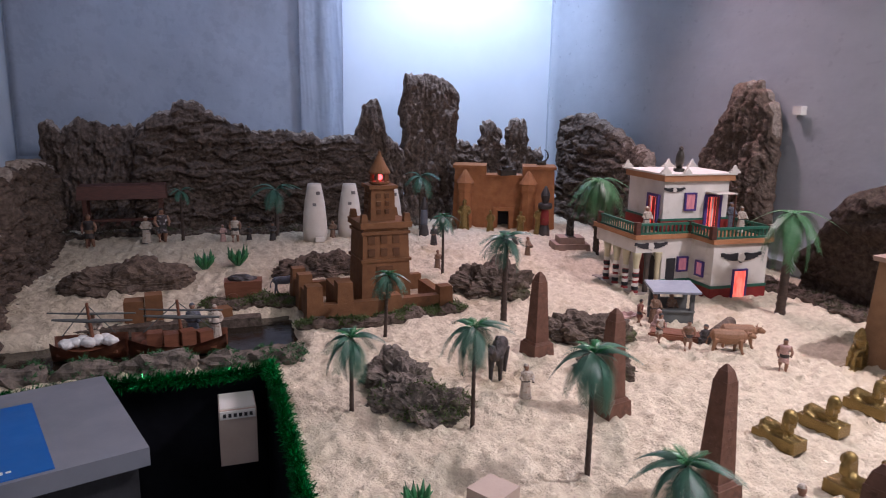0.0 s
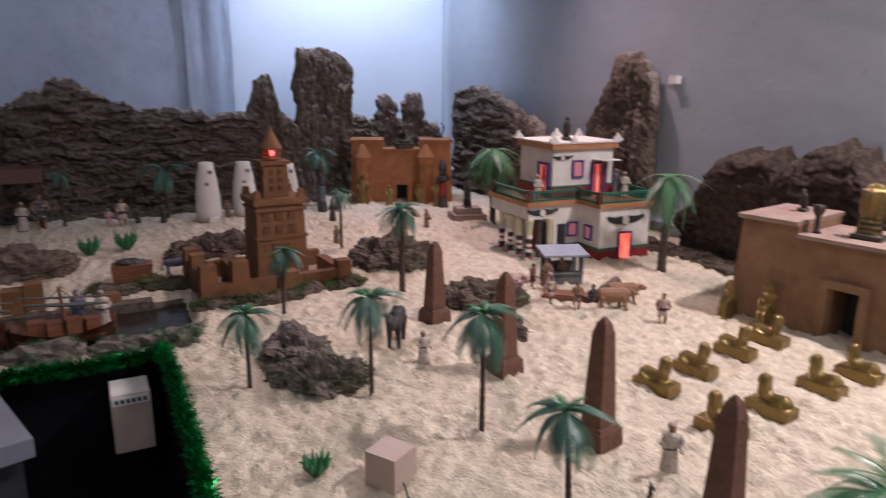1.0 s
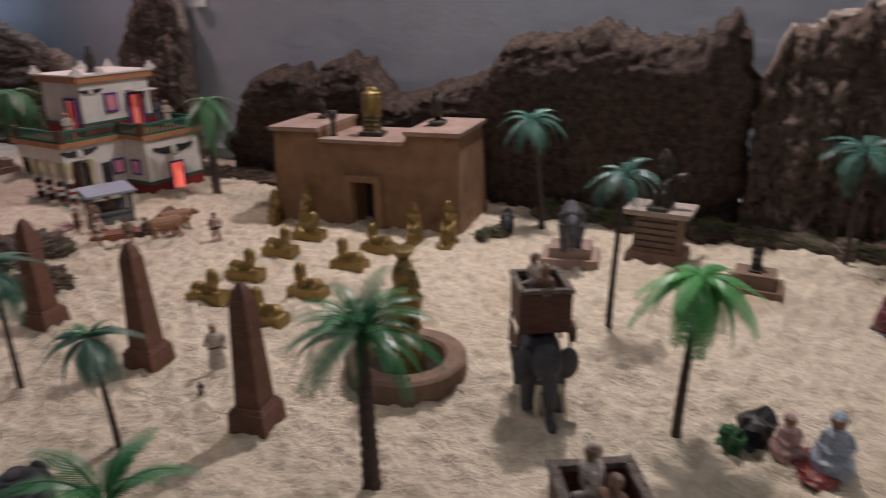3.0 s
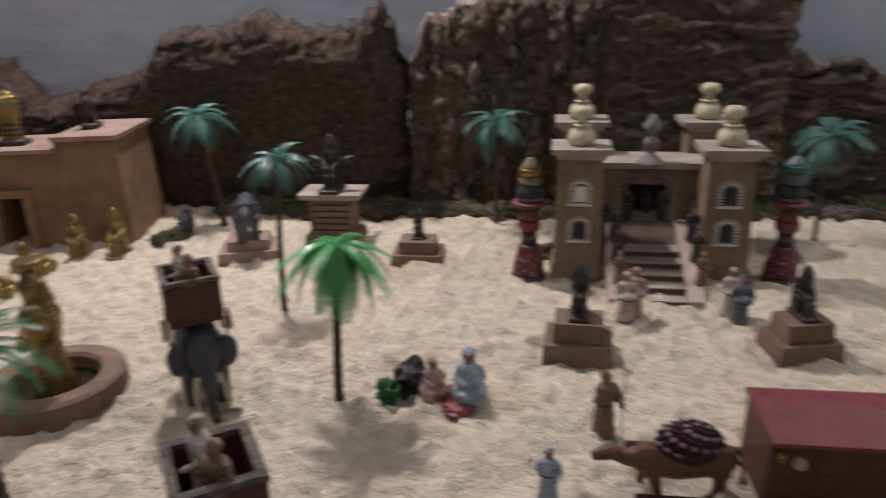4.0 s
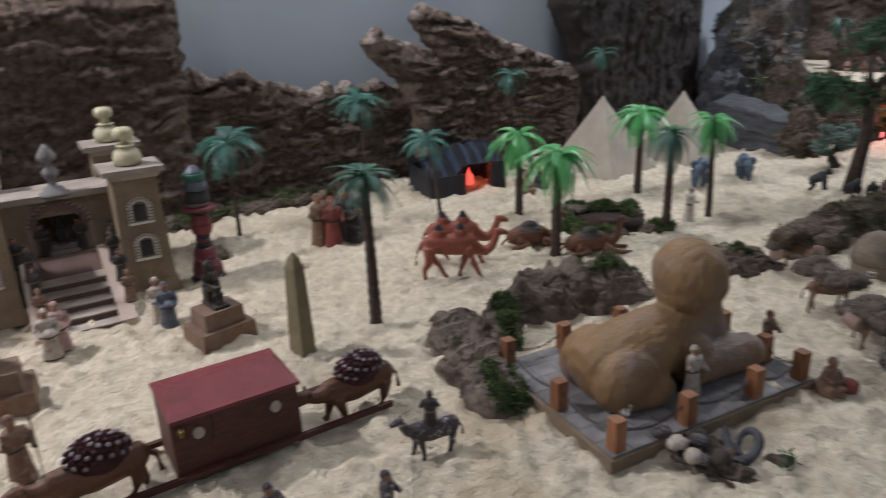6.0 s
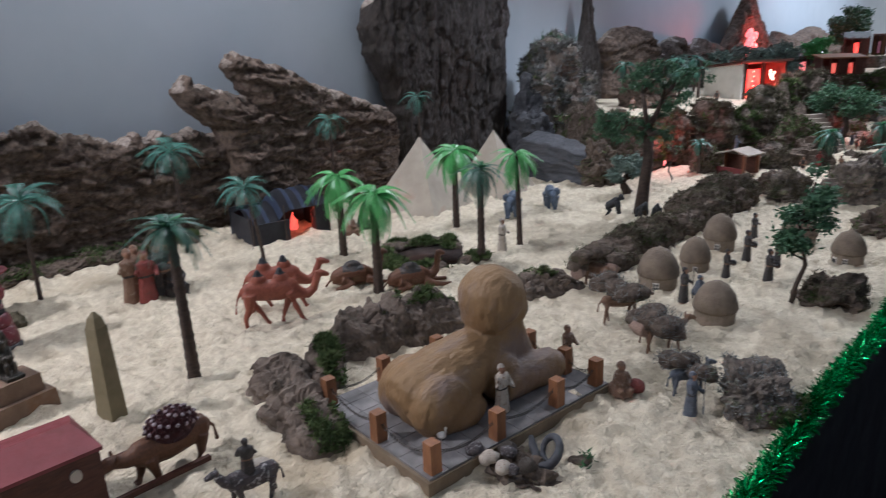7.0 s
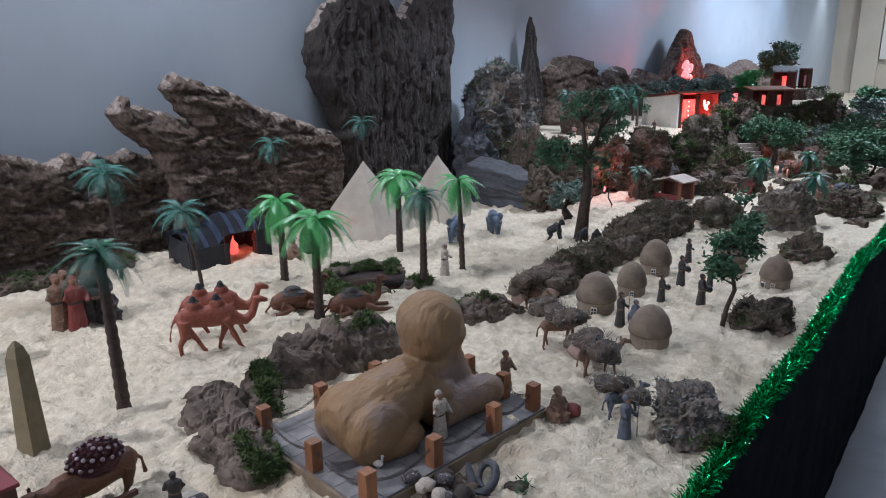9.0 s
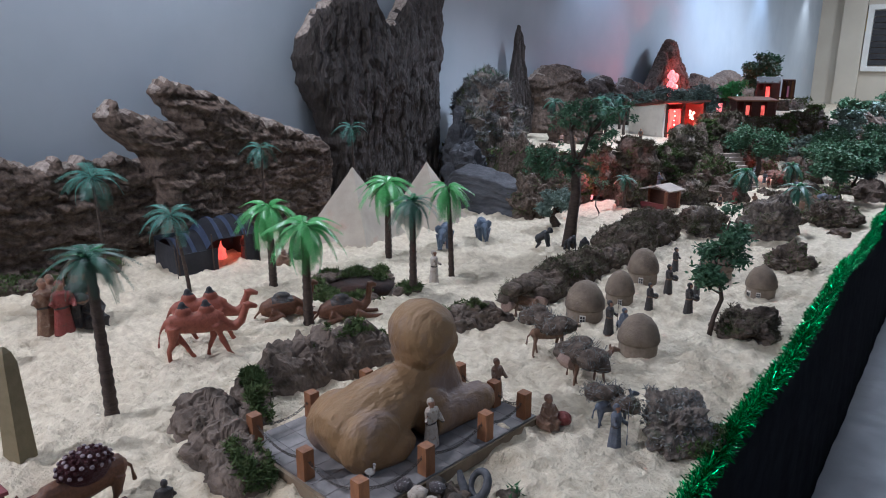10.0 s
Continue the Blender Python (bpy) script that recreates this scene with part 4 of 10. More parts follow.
def tree(x, y, h, crown_r, seed, label, z=None, leaf=0.008, count=2600, trunk=0.010, crown_from=0.45, flat=1.0, material=None):
    """A small model tree: trunk, limbs and a loose crown of leaves."""
    rnd = random.Random(seed)
    top = thing("tree", label, "tree", x, y, z=z, group="model trees", lift=-0.006)
    bm = BM()
    bend = [V((0.010 * math.sin(s * 1.7 + seed), 0.008 * math.cos(s * 1.3 + seed), h * 0.8 * s / 6)) - V((0.010 * math.sin(seed), 0.008 * math.cos(seed), 0)) for s in range(7)]
    tube(bm, bend, [trunk * (1.2 - 0.13 * s) for s in range(7)], 7)
    ends = []
    for k in range(13):
        s = rnd.uniform(crown_from, 0.98)
        i = min(int(s * 6), 5)
        p = bend[i].lerp(bend[i + 1], s * 6 - i)
        a = k * 2.4 + rnd.uniform(-0.4, 0.4)
        e = p + V((math.cos(a), math.sin(a), rnd.uniform(0.25, 0.9) * flat)).normalized() * crown_r * rnd.uniform(0.6, 1.0)
        mid = p.lerp(e, 0.5) + V((0, 0, -0.01))
        tube(bm, [p, mid, e], [trunk * 0.45, trunk * 0.32, trunk * 0.15], 5)
        ends += [e, mid.lerp(e, 0.5), p.lerp(e, 0.8) + V((rnd.uniform(-1, 1), rnd.uniform(-1, 1), rnd.uniform(-0.3, 0.8))) * crown_r * 0.3]
    ends.append(bend[-1] + V((0, 0, h * 0.08)))
    part("trunk", bm, TRUNK, top, smooth=True)
    pts, faces = [], []
    for k in range(int(count * 1.7)):
        c = rnd.choice(ends)
        o = V((rnd.gauss(0, 1), rnd.gauss(0, 1), rnd.gauss(0, 0.75))) * crown_r * 0.135
        p = c + o
        a = V((rnd.gauss(0, 1), rnd.gauss(0, 1), rnd.gauss(0, 0.5))).normalized() * leaf * rnd.uniform(0.7, 1.3)
        b = a.cross(V((rnd.gauss(0, 1), rnd.gauss(0, 1), rnd.gauss(0, 1)))).normalized() * leaf * 0.45
        k0 = len(pts)
        pts += [p - a, p + b, p + a, p - b]
        faces.append((k0, k0 + 1, k0 + 2, k0 + 3))
    me = bpy.data.meshes.new("crown")
    me.from_pydata(pts, [], faces)
    me.materials.append(material or LEAF)
    part("crown", me, None, top, "loose crown of small green leaves")
    return top


# plain figurines: one mesh each, 1 high
def figure_mesh(kind, material):
    bm = BM()
    if kind == "seated":
        lathe(bm, [(0.30, 0), (0.34, 0.05), (0.33, 0.22), (0.24, 0.34), (0.20, 0.55), (0.17, 0.68), (0.08, 0.76)], 14, sy=1.15)
        ball(bm, (0, -0.03, 0.87), (0.115, 0.12, 0.14), 2)
        ball(bm, (0, 0.02, 0.90), (0.135, 0.13, 0.14), 2)
        for s in (-1, 1):
            tube(bm, [(s * 0.17, 0, 0.66), (s * 0.26, -0.08, 0.48), (s * 0.10, -0.28, 0.40)], [0.06, 0.055, 0.045], 7)
            tube(bm, [(s * 0.12, -0.05, 0.24), (s * 0.16, -0.38, 0.25), (s * 0.14, -0.40, 0.02)], [0.10, 0.085, 0.06], 7)
    elif kind == "walker":
        tube(bm, [(0, 0.01, 0.44), (0, 0, 0.52), (0, 0, 0.64), (0, 0, 0.76), (0, 0, 0.82)], [0.10, 0.105, 0.105, 0.125, 0.045], 12, 1.15)
        ball(bm, (0, -0.02, 0.90), (0.07, 0.078, 0.09), 2)
        lathe(bm, [(0.15, 0.30), (0.13, 0.42), (0.11, 0.52)], 12, sy=0.8)
        for s in (-1, 1):
            tube(bm, [(s * 0.06, 0, 0.46), (s * 0.08, -0.03 * s, 0.24), (s * 0.085, 0.05 * s, 0.03), (s * 0.09, -0.05 + 0.05 * s, 0.015)], [0.072, 0.058, 0.042, 0.035], 7)
            tube(bm, [(s * 0.13, 0, 0.76), (s * 0.19, -0.02 - 0.05 * s, 0.60), (s * 0.15, -0.14 + 0.05 * s, 0.48)], [0.048, 0.042, 0.036], 7)
    else:
        lathe(bm, [(0.17, 0), (0.185, 0.02), (0.16, 0.15), (0.135, 0.35), (0.12, 0.50), (0.135, 0.58), (0.145, 0.70), (0.13, 0.77), (0.05, 0.82)], 14, sx=1.0, sy=0.8)
        ball(bm, (0, -0.01, 0.89), (0.065, 0.075, 0.085), 2)
        ball(bm, (0, 0.015, 0.915), (0.078, 0.078, 0.085), 2)
        for k in range(7):
            a = k * 0.9
            tube(bm, [(0.155 * math.cos(a), 0.125 * math.sin(a), 0.02), (0.125 * math.cos(a + 0.1), 0.10 * math.sin(a + 0.1), 0.35), (0.11 * math.cos(a + 0.2), 0.09 * math.sin(a + 0.2), 0.55)], [0.03, 0.022, 0.015], 5)
        for s in (-1, 1):
            reach = -0.20 if kind == "carry" or s == 1 else -0.06
            tube(bm, [(s * 0.12, 0, 0.76), (s * 0.19, -0.04, 0.60), (s * 0.12, reach, 0.52)], [0.055, 0.05, 0.04], 7)
        if kind == "carry":
            ball(bm, (0, -0.20, 0.55), (0.12, 0.10, 0.11), 2, 0.15)
        if kind == "staff":
            tube(bm, [(0.13, -0.22, 0.0), (0.14, -0.21, 1.02)], 0.016, 6)
    return mesh_of("figurine", bm, material, True)


def king_mesh(material):
    """An upright seated statue on a block throne."""
    bm = BM()
    box(bm, 0, -0.05, 0, 0.34, 0.62, 0.07)
    box(bm, 0, 0.10, 0.069, 0.28, 0.26, 0.30)
    box(bm, 0, 0.21, 0.36, 0.24, 0.05, 0.22)
    tube(bm, [(0, 0.07, 0.36), (0, 0.06, 0.52), (0, 0.06, 0.70), (0, 0.05, 0.76)], [0.10, 0.095, 0.13, 0.05], 10)
    ball(bm, (0, 0.02, 0.84), (0.065, 0.07, 0.085), 2)
    ball(bm, (0, 0.05, 0.87), (0.105, 0.075, 0.10), 2)
    lathe(bm, [(0.06, 0.92), (0.055, 0.97), (0.02, 1.0)], 10, (0, 0.05, 0))
    for s in (-1, 1):
        tube(bm, [(s * 0.065, 0.02, 0.40), (s * 0.065, -0.20, 0.40), (s * 0.065, -0.22, 0.30), (s * 0.065, -0.22, 0.08)], [0.07, 0.06, 0.055, 0.045], 8)
        tube(bm, [(s * 0.14, 0.06, 0.70), (s * 0.15, 0.04, 0.52), (s * 0.08, -0.16, 0.46)], [0.045, 0.04, 0.035], 7)
        tube(bm, [(s * 0.09, 0.04, 0.86), (s * 0.11, 0.02, 0.72)], [0.035, 0.04], 6)
    return mesh_of("statue", bm, material, True)


FIGS = {(k, n): figure_mesh(k, m) for k in ("robe", "staff", "carry", "seated", "walker") for n, m in enumerate(FIG)}
FIGS["gold"] = king_mesh(GOLD)
FIGS["bronze"] = figure_mesh("robe", BRONZE)
FIGS["bronze_seated"] = king_mesh(BRONZE)
FIGS["clay"] = figure_mesh("robe", GOLD)


def fuse(table, voxel):
    """Melts the limbs of each model into one skin."""
    temps = {}
    for key, me in table.items():
        ob = new("melting", me)
        mod = ob.modifiers.new("skin", "REMESH")
        mod.mode, mod.voxel_size, mod.use_smooth_shade = "VOXEL", voxel, True
        temps[key] = ob
    deps = bpy.context.evaluated_depsgraph_get()
    for key, ob in temps.items():
        me = bpy.data.meshes.new_from_object(ob.evaluated_get(deps))
        me.name = ob.data.name
        me.materials.clear()
        me.materials.append(ob.data.materials[0])
        table[key] = me
    for ob in temps.values():
        bpy.data.objects.remove(ob)


fuse(FIGS, 0.021)
SKIN = mat("figurine_skin", (0.22, 0.115, 0.07), (0.30, 0.165, 0.105), 9, 0.5, bump=0.2, grain=30, dist=0.006)
for key, me in FIGS.items():
    if isinstance(key, tuple):
        me.materials.append(SKIN)
        me.materials.append(FIG[3] if key[1] != 3 else FIG[1])
        for face in me.polygons:
            c, n = face.center, face.normal
            if c.z > 0.815 and n.y < -0.15 and c.z < 0.94:
                face.material_index = 1
            elif key[0] == "walker" and (c.z > 0.90 or 0.44 < c.z < 0.50):
                face.material_index = 2
            elif key[0] == "walker" and (c.z < 0.28 or abs(c.x) > 0.135 or c.z > 0.80):
                face.material_index = 1
            elif key[0] != "seated" and (0.50 < c.z < 0.53 or c.z < 0.03):
                face.material_index = 2
FIG_WORDS = ("cream painted", "brown painted", "slate-blue painted", "dark painted", "red painted", "pale blue painted", "pink painted", "striped", "rust-red painted")
FIG_KIND = {"robe": "robed figurine", "staff": "figurine with a staff", "carry": "figurine carrying a load", "seated": "seated figurine", "walker": "striding figurine"}


def figurine(kind, tone, x, y, h, rz=0.0, z=None, where="standing on the sand"):
    return solid("figurine", FIGS[kind, tone], f"small {FIG_WORDS[tone]} {FIG_KIND[kind]} {where}", "figurine", x, y, z=z, rz=rz, s=h, group="figurines")


def beast(material, length=1.0, leg=0.42, body=0.17, neck=(0.22, 0.30), head=0.10, humps=0, trunk=False, lying=False, horns=False, ears=0.05, tail=0.25, load=False, thick=0.045, walk_=0.08):
    """A plain animal model of one mesh, heading +x, its body about 1 long."""
    bm = BM()
    z = body * 0.9 if lying else leg + body * 0.75
    tube(bm, [(-0.46, 0, z - 0.02), (-0.40, 0, z + 0.01), (-0.2, 0, z + 0.01), (0.05, 0, z - 0.015), (0.28, 0, z + 0.01), (0.42, 0, z + 0.03), (0.47, 0, z + 0.03)], [body * 0.5, body * 0.92, body, body * 1.04, body, body * 0.8, body * 0.4], 12, 0.8)
    nx, nz = neck
    hx, hz_ = 0.40 + nx, z + nz
    tube(bm, [(0.36, 0, z + 0.03), (0.40 + nx * 0.5, 0, z + nz * 0.30 - (0.05 if humps else 0)), (0.40 + nx * 0.9, 0, z + nz * 0.72), (hx, 0, hz_)], [body * 0.72, body * 0.5, body * 0.40, head * 0.7], 9)
    tube(bm, [(hx - 0.05, 0, hz_ + 0.01), (hx + 0.05, 0, hz_), (hx + 0.14, 0, hz_ - 0.03), (hx + 0.20, 0, hz_ - 0.05)], [head * 0.6, head * 0.8, head * 0.6, head * 0.42], 9)
    for s in (-1, 1):
        ball(bm, (hx - 0.02, s * head * 0.8, hz_ + head * 0.5), (ears * 0.5, ears if trunk else ears * 0.4, ears * 1.2), 1)
        if horns:
            tube(bm, [(hx, s * 0.06, hz_ + 0.06), (hx + 0.02, s * 0.15, hz_ + 0.10), (hx + 0.06, s * 0.17, hz_ + 0.18)], [0.022, 0.018, 0.006], 6)
        for k, fx in enumerate((0.30, -0.34)):
            if lying:
                tube(bm, [(fx, s * 0.10, z * 0.7), (fx + 0.16, s * 0.17, 0.10), (fx - 0.05, s * 0.17, 0.03), (fx - 0.14, s * 0.17, 0.03)], [0.07, 0.055, 0.04, 0.035], 7)
            else:
                st = walk_ * s * (1 if k else -1)
                tube(bm, [(fx, s * body * 0.5, z - body * 0.2), (fx + st * 0.6 - 0.01, s * body * 0.52, leg * 0.55), (fx + st, s * body * 0.5, leg * 0.12), (fx + st + 0.03, s * body * 0.5, 0)], [thick * 1.9, thick * 1.1, thick * 0.85, thick * 1.15], 8)
    for k in range(humps):
        c = 0.16 - 0.34 * k
        ball(bm, (c, 0, z + body * 0.85), (0.15, 0.11, 0.15), 2)
        ball(bm, (c - 0.01, 0, z + body * 0.85 + 0.13), (0.075, 0.065, 0.075), 2)
    if trunk:
        tube(bm, [(hx + 0.16, 0, hz_ - 0.02), (hx + 0.26, 0, hz_ - 0.20), (hx + 0.26, 0, hz_ - 0.42), (hx + 0.34, 0, hz_ - 0.52), (hx + 0.42, 0, hz_ - 0.48)], [0.09, 0.07, 0.05, 0.04, 0.03], 8)
        for s in (-1, 1):
            tube(bm, [(hx + 0.14, s * 0.09, hz_ - 0.12), (hx + 0.26, s * 0.12, hz_ - 0.26), (hx + 0.38, s * 0.12, hz_ - 0.24)], [0.03, 0.024, 0.006], 6)
    if tail:
        tube(bm, [(-0.46, 0, z + 0.03), (-0.54, 0, z - 0.05), (-0.57, 0, z - tail)], [0.03, 0.022, 0.03], 6)
    if load:
        for s in (-1, 1):
            ball(bm, (0.02, s * (body + 0.10), z + 0.06), (0.30, 0.18, 0.20), 3, 0.35, 9, s + 3)
            for k in range(4):
                tube(bm, [(-0.22 + 0.14 * k, s * (body + 0.30), z - 0.08 + 0.05 * k), (-0.12 + 0.10 * k, s * (body + 0.05), z + 0.42 - 0.07 * k)], [0.035, 0.02], 6)
        ball(bm, (0.0, 0, z + body + 0.14), (0.34, 0.26, 0.18), 3, 0.4, 9, 4)
        ball(bm, (-0.16, 0.02, z + body + 0.28), (0.14, 0.13, 0.12), 2, 0.4, 9, 5)
    return mesh_of("animal_figurine", bm, material, True)


def ape(material):
    """A knuckle-walking ape, heading +x."""
    bm = BM()
    tube(bm, [(-0.30, 0, 0.40), (-0.22, 0, 0.48), (0.0, 0, 0.60), (0.20, 0, 0.74), (0.28, 0, 0.78)], [0.12, 0.19, 0.20, 0.22, 0.12], 12)
    ball(bm, (0.36, 0, 0.92), (0.14, 0.12, 0.16), 2)
    ball(bm, (0.45, 0, 0.86), (0.08, 0.08, 0.08), 2)
    for s in (-1, 1):
        tube(bm, [(0.20, s * 0.20, 0.74), (0.26, s * 0.27, 0.42), (0.34, s * 0.24, 0.04), (0.40, s * 0.24, 0.02)], [0.10, 0.085, 0.065, 0.05], 8)
        tube(bm, [(-0.24, s * 0.12, 0.42), (-0.14, s * 0.19, 0.22), (-0.26, s * 0.17, 0.04), (-0.16, s * 0.17, 0.02)], [0.12, 0.09, 0.065, 0.05], 8)
    return mesh_of("animal_figurine", bm, material, True)


def walking_camel(material):
    """A two-humped camel in mid stride, nose to tail about 1 long, heading +x."""
    bm = BM()
    tube(bm, [(-0.43, 0, 0.41), (-0.39, 0, 0.40), (-0.29, 0, 0.395), (-0.16, 0, 0.385), (-0.03, 0, 0.385), (0.08, 0, 0.39), (0.14, 0, 0.38)], [0.04, 0.085, 0.108, 0.116, 0.122, 0.108, 0.07], 14, 0.72)
    tube(bm, [(0.08, 0, 0.375), (0.17, 0, 0.315), (0.25, 0, 0.295), (0.315, 0, 0.345), (0.35, 0, 0.43), (0.375, 0, 0.495)], [0.085, 0.066, 0.055, 0.047, 0.040, 0.036], 12)
    tube(bm, [(0.345, 0, 0.505), (0.40, 0, 0.512), (0.45, 0, 0.495), (0.49, 0, 0.48)], [0.030, 0.040, 0.031, 0.022], 10)
    for c in (-0.245, -0.02):
        ball(bm, (c, 0, 0.505), (0.080, 0.055, 0.075), 3)
        ball(bm, (c - 0.006, 0, 0.575), (0.036, 0.030, 0.050), 3)
    for s, front, hind in ((-1, ((0.11, 0.19), (0.15, 0.10), (0.19, 0.0)), ((-0.37, 0.20), (-0.415, 0.12), (-0.41, 0.0))), (1, ((0.03, 0.19), (-0.01, 0.10), (-0.035, 0.0)), ((-0.31, 0.21), (-0.25, 0.13), (-0.185, 0.0)))):
        y = s * 0.052
        tube(bm, [(0.06, y, 0.36)] + [(x, y, z) for x, z in front] + [(front[2][0] + 0.03, y, 0.0)], [0.060, 0.036, 0.027, 0.022, 0.024], 9)
        tube(bm, [(-0.35, y, 0.38)] + [(x, y, z) for x, z in hind] + [(hind[2][0] + 0.03, y, 0.0)], [0.078, 0.042, 0.027, 0.022, 0.024], 9)
        ball(bm, (0.345, s * 0.028, 0.535), (0.010, 0.008, 0.020), 1)
    tube(bm, [(-0.42, 0, 0.43), (-0.475, 0, 0.33), (-0.50, 0, 0.22), (-0.505, 0, 0.16)], [0.020, 0.014, 0.012, 0.018], 7)
    return mesh_of("animal_figurine", bm, material, True)


def resting_camel(material):
    """A camel lying down with its neck raised and a foreleg stretched out, about 1 long."""
    bm = BM()
    tube(bm, [(-0.43, 0, 0.12), (-0.37, 0, 0.15), (-0.25, 0, 0.18), (-0.08, 0, 0.19), (0.08, 0, 0.18), (0.18, 0, 0.17)], [0.06, 0.12, 0.155, 0.165, 0.145, 0.09], 14, 0.85)
    ball(bm, (-0.10, 0, 0.34), (0.13, 0.07, 0.07), 3)
    tube(bm, [(0.13, 0, 0.17), (0.25, 0, 0.17), (0.32, 0, 0.25), (0.345, 0, 0.38), (0.35, 0, 0.49)], [0.10, 0.075, 0.062, 0.050, 0.044], 12)
    tube(bm, [(0.32, 0, 0.505), (0.39, 0, 0.51), (0.46, 0, 0.475)], [0.038, 0.048, 0.028], 10)
    for s in (-1, 1):
        tube(bm, [(0.10, s * 0.10, 0.12), (0.26, s * 0.13, 0.06), (0.40, s * 0.13, 0.035), (0.52, s * 0.13, 0.03)], [0.07, 0.045, 0.034, 0.03], 8)
        tube(bm, [(-0.28, s * 0.10, 0.13), (-0.12, s * 0.16, 0.07), (-0.30, s * 0.17, 0.035), (-0.40, s * 0.17, 0.03)], [0.09, 0.06, 0.04, 0.03], 8)
    tube(bm, [(-0.42, 0, 0.16), (-0.49, 0.03, 0.07), (-0.52, 0.05, 0.02)], [0.024, 0.016, 0.02], 7)
    return mesh_of("animal_figurine", bm, material, True)


def tusker(material):
    """An elephant with spread ears, tusks and a curled trunk, heading +x, back at 0.88."""
    bm = BM()
    tube(bm, [(-0.46, 0, 0.55), (-0.40, 0, 0.60), (-0.22, 0, 0.62), (0.0, 0, 0.61), (0.20, 0, 0.63), (0.30, 0, 0.62)], [0.10, 0.22, 0.265, 0.27, 0.24, 0.16], 16, 0.86)
    ball(bm, (0.42, 0, 0.68), (0.17, 0.16, 0.20), 3)
    tube(bm, [(0.50, 0, 0.64), (0.58, 0, 0.48), (0.60, 0, 0.30), (0.62, 0, 0.14), (0.69, 0, 0.06), (0.78, 0, 0.10), (0.83, 0, 0.20)], [0.115, 0.088, 0.070, 0.056, 0.046, 0.038, 0.030], 12)
    for s in (-1, 1):
        ball(bm, (0.33, s * 0.235, 0.62), (0.055, 0.12, 0.185), 3)
        tube(bm, [(0.50, s * 0.10, 0.52), (0.58, s * 0.14, 0.36), (0.64, s * 0.15, 0.22), (0.72, s * 0.14, 0.16)], [0.030, 0.028, 0.022, 0.008], 8)
        tube(bm, [(0.20, s * 0.14, 0.55), (0.22 + 0.03 * s, s * 0.15, 0.28), (0.22 + 0.05 * s, s * 0.15, 0.03), (0.23 + 0.05 * s, s * 0.15, 0.0)], [0.13, 0.088, 0.078, 0.088], 10)
        tube(bm, [(-0.32, s * 0.14, 0.52), (-0.30 - 0.04 * s, s * 0.15, 0.28), (-0.34 - 0.05 * s, s * 0.15, 0.03), (-0.33 - 0.05 * s, s * 0.15, 0.0)], [0.15, 0.092, 0.078, 0.088], 10)
    tube(bm, [(-0.46, 0, 0.66), (-0.54, 0, 0.48), (-0.55, 0, 0.30)], [0.028, 0.018, 0.024], 6)
    return mesh_of("animal_figurine", bm, material, True)


BEASTS = {
    "camel": walking_camel(CAMEL),
    "camel_lying": resting_camel(CAMEL_DARK),
    "tusker": tusker(GREYHIDE),
    "camel_dark": beast(CAMEL_DARK, leg=0.25, body=0.17, neck=(0.24, 0.07), head=0.10),
    "camel_load": beast(FIG[3], leg=0.52, body=0.17, neck=(0.30, 0.25), humps=1, load=False),
    "elephant": beast(GREYHIDE, leg=0.44, body=0.30, neck=(0.10, 0.06), head=0.20, trunk=True, ears=0.15, thick=0.085),
    "elephant_blue": beast(BLUEHIDE, leg=0.40, body=0.28, neck=(0.10, 0.06), head=0.20, trunk=True, ears=0.15, thick=0.085),
    "donkey": beast(FIG[1], leg=0.46, body=0.15, neck=(0.22, 0.16), head=0.085, ears=0.07, thick=0.032),
    "donkey_plain": beast(FIG[2], leg=0.44, body=0.16, neck=(0.20, 0.20), head=0.09, ears=0.07, thick=0.034),
    "ox": beast(OXHIDE, leg=0.30, body=0.21, neck=(0.14, 0.06), horns=True, head=0.12),
    "horse": beast(FIG[7], leg=0.40, body=0.20, neck=(0.22, 0.30), head=0.09),
    "ape": ape(DARK),
}


fuse(BEASTS, 0.0135)
# dark tufts on the humps, a rug on the resting camels, pale tusks
for key, extra, test in (
        ("camel", DARK, lambda c: c.z > 0.555 and c.x < 0.10),
        ("camel_lying", FIG[3], lambda c: c.z > 0.27 and -0.26 < c.x < 0.06),
        ("tusker", IVORY, lambda c: abs(c.y) > 0.085 and c.x > 0.515 and c.z < 0.50)):
    BEASTS[key].materials.append(extra)
    for face in BEASTS[key].polygons:
        if test(face.center):
            face.material_index = 1


def animal(kind, label, x, y, length, rz, z=None):
    return solid("animal_figurine", BEASTS[kind], label, "animal figurine", x, y, z=z, rz=rz, s=length, group="animal figurines")


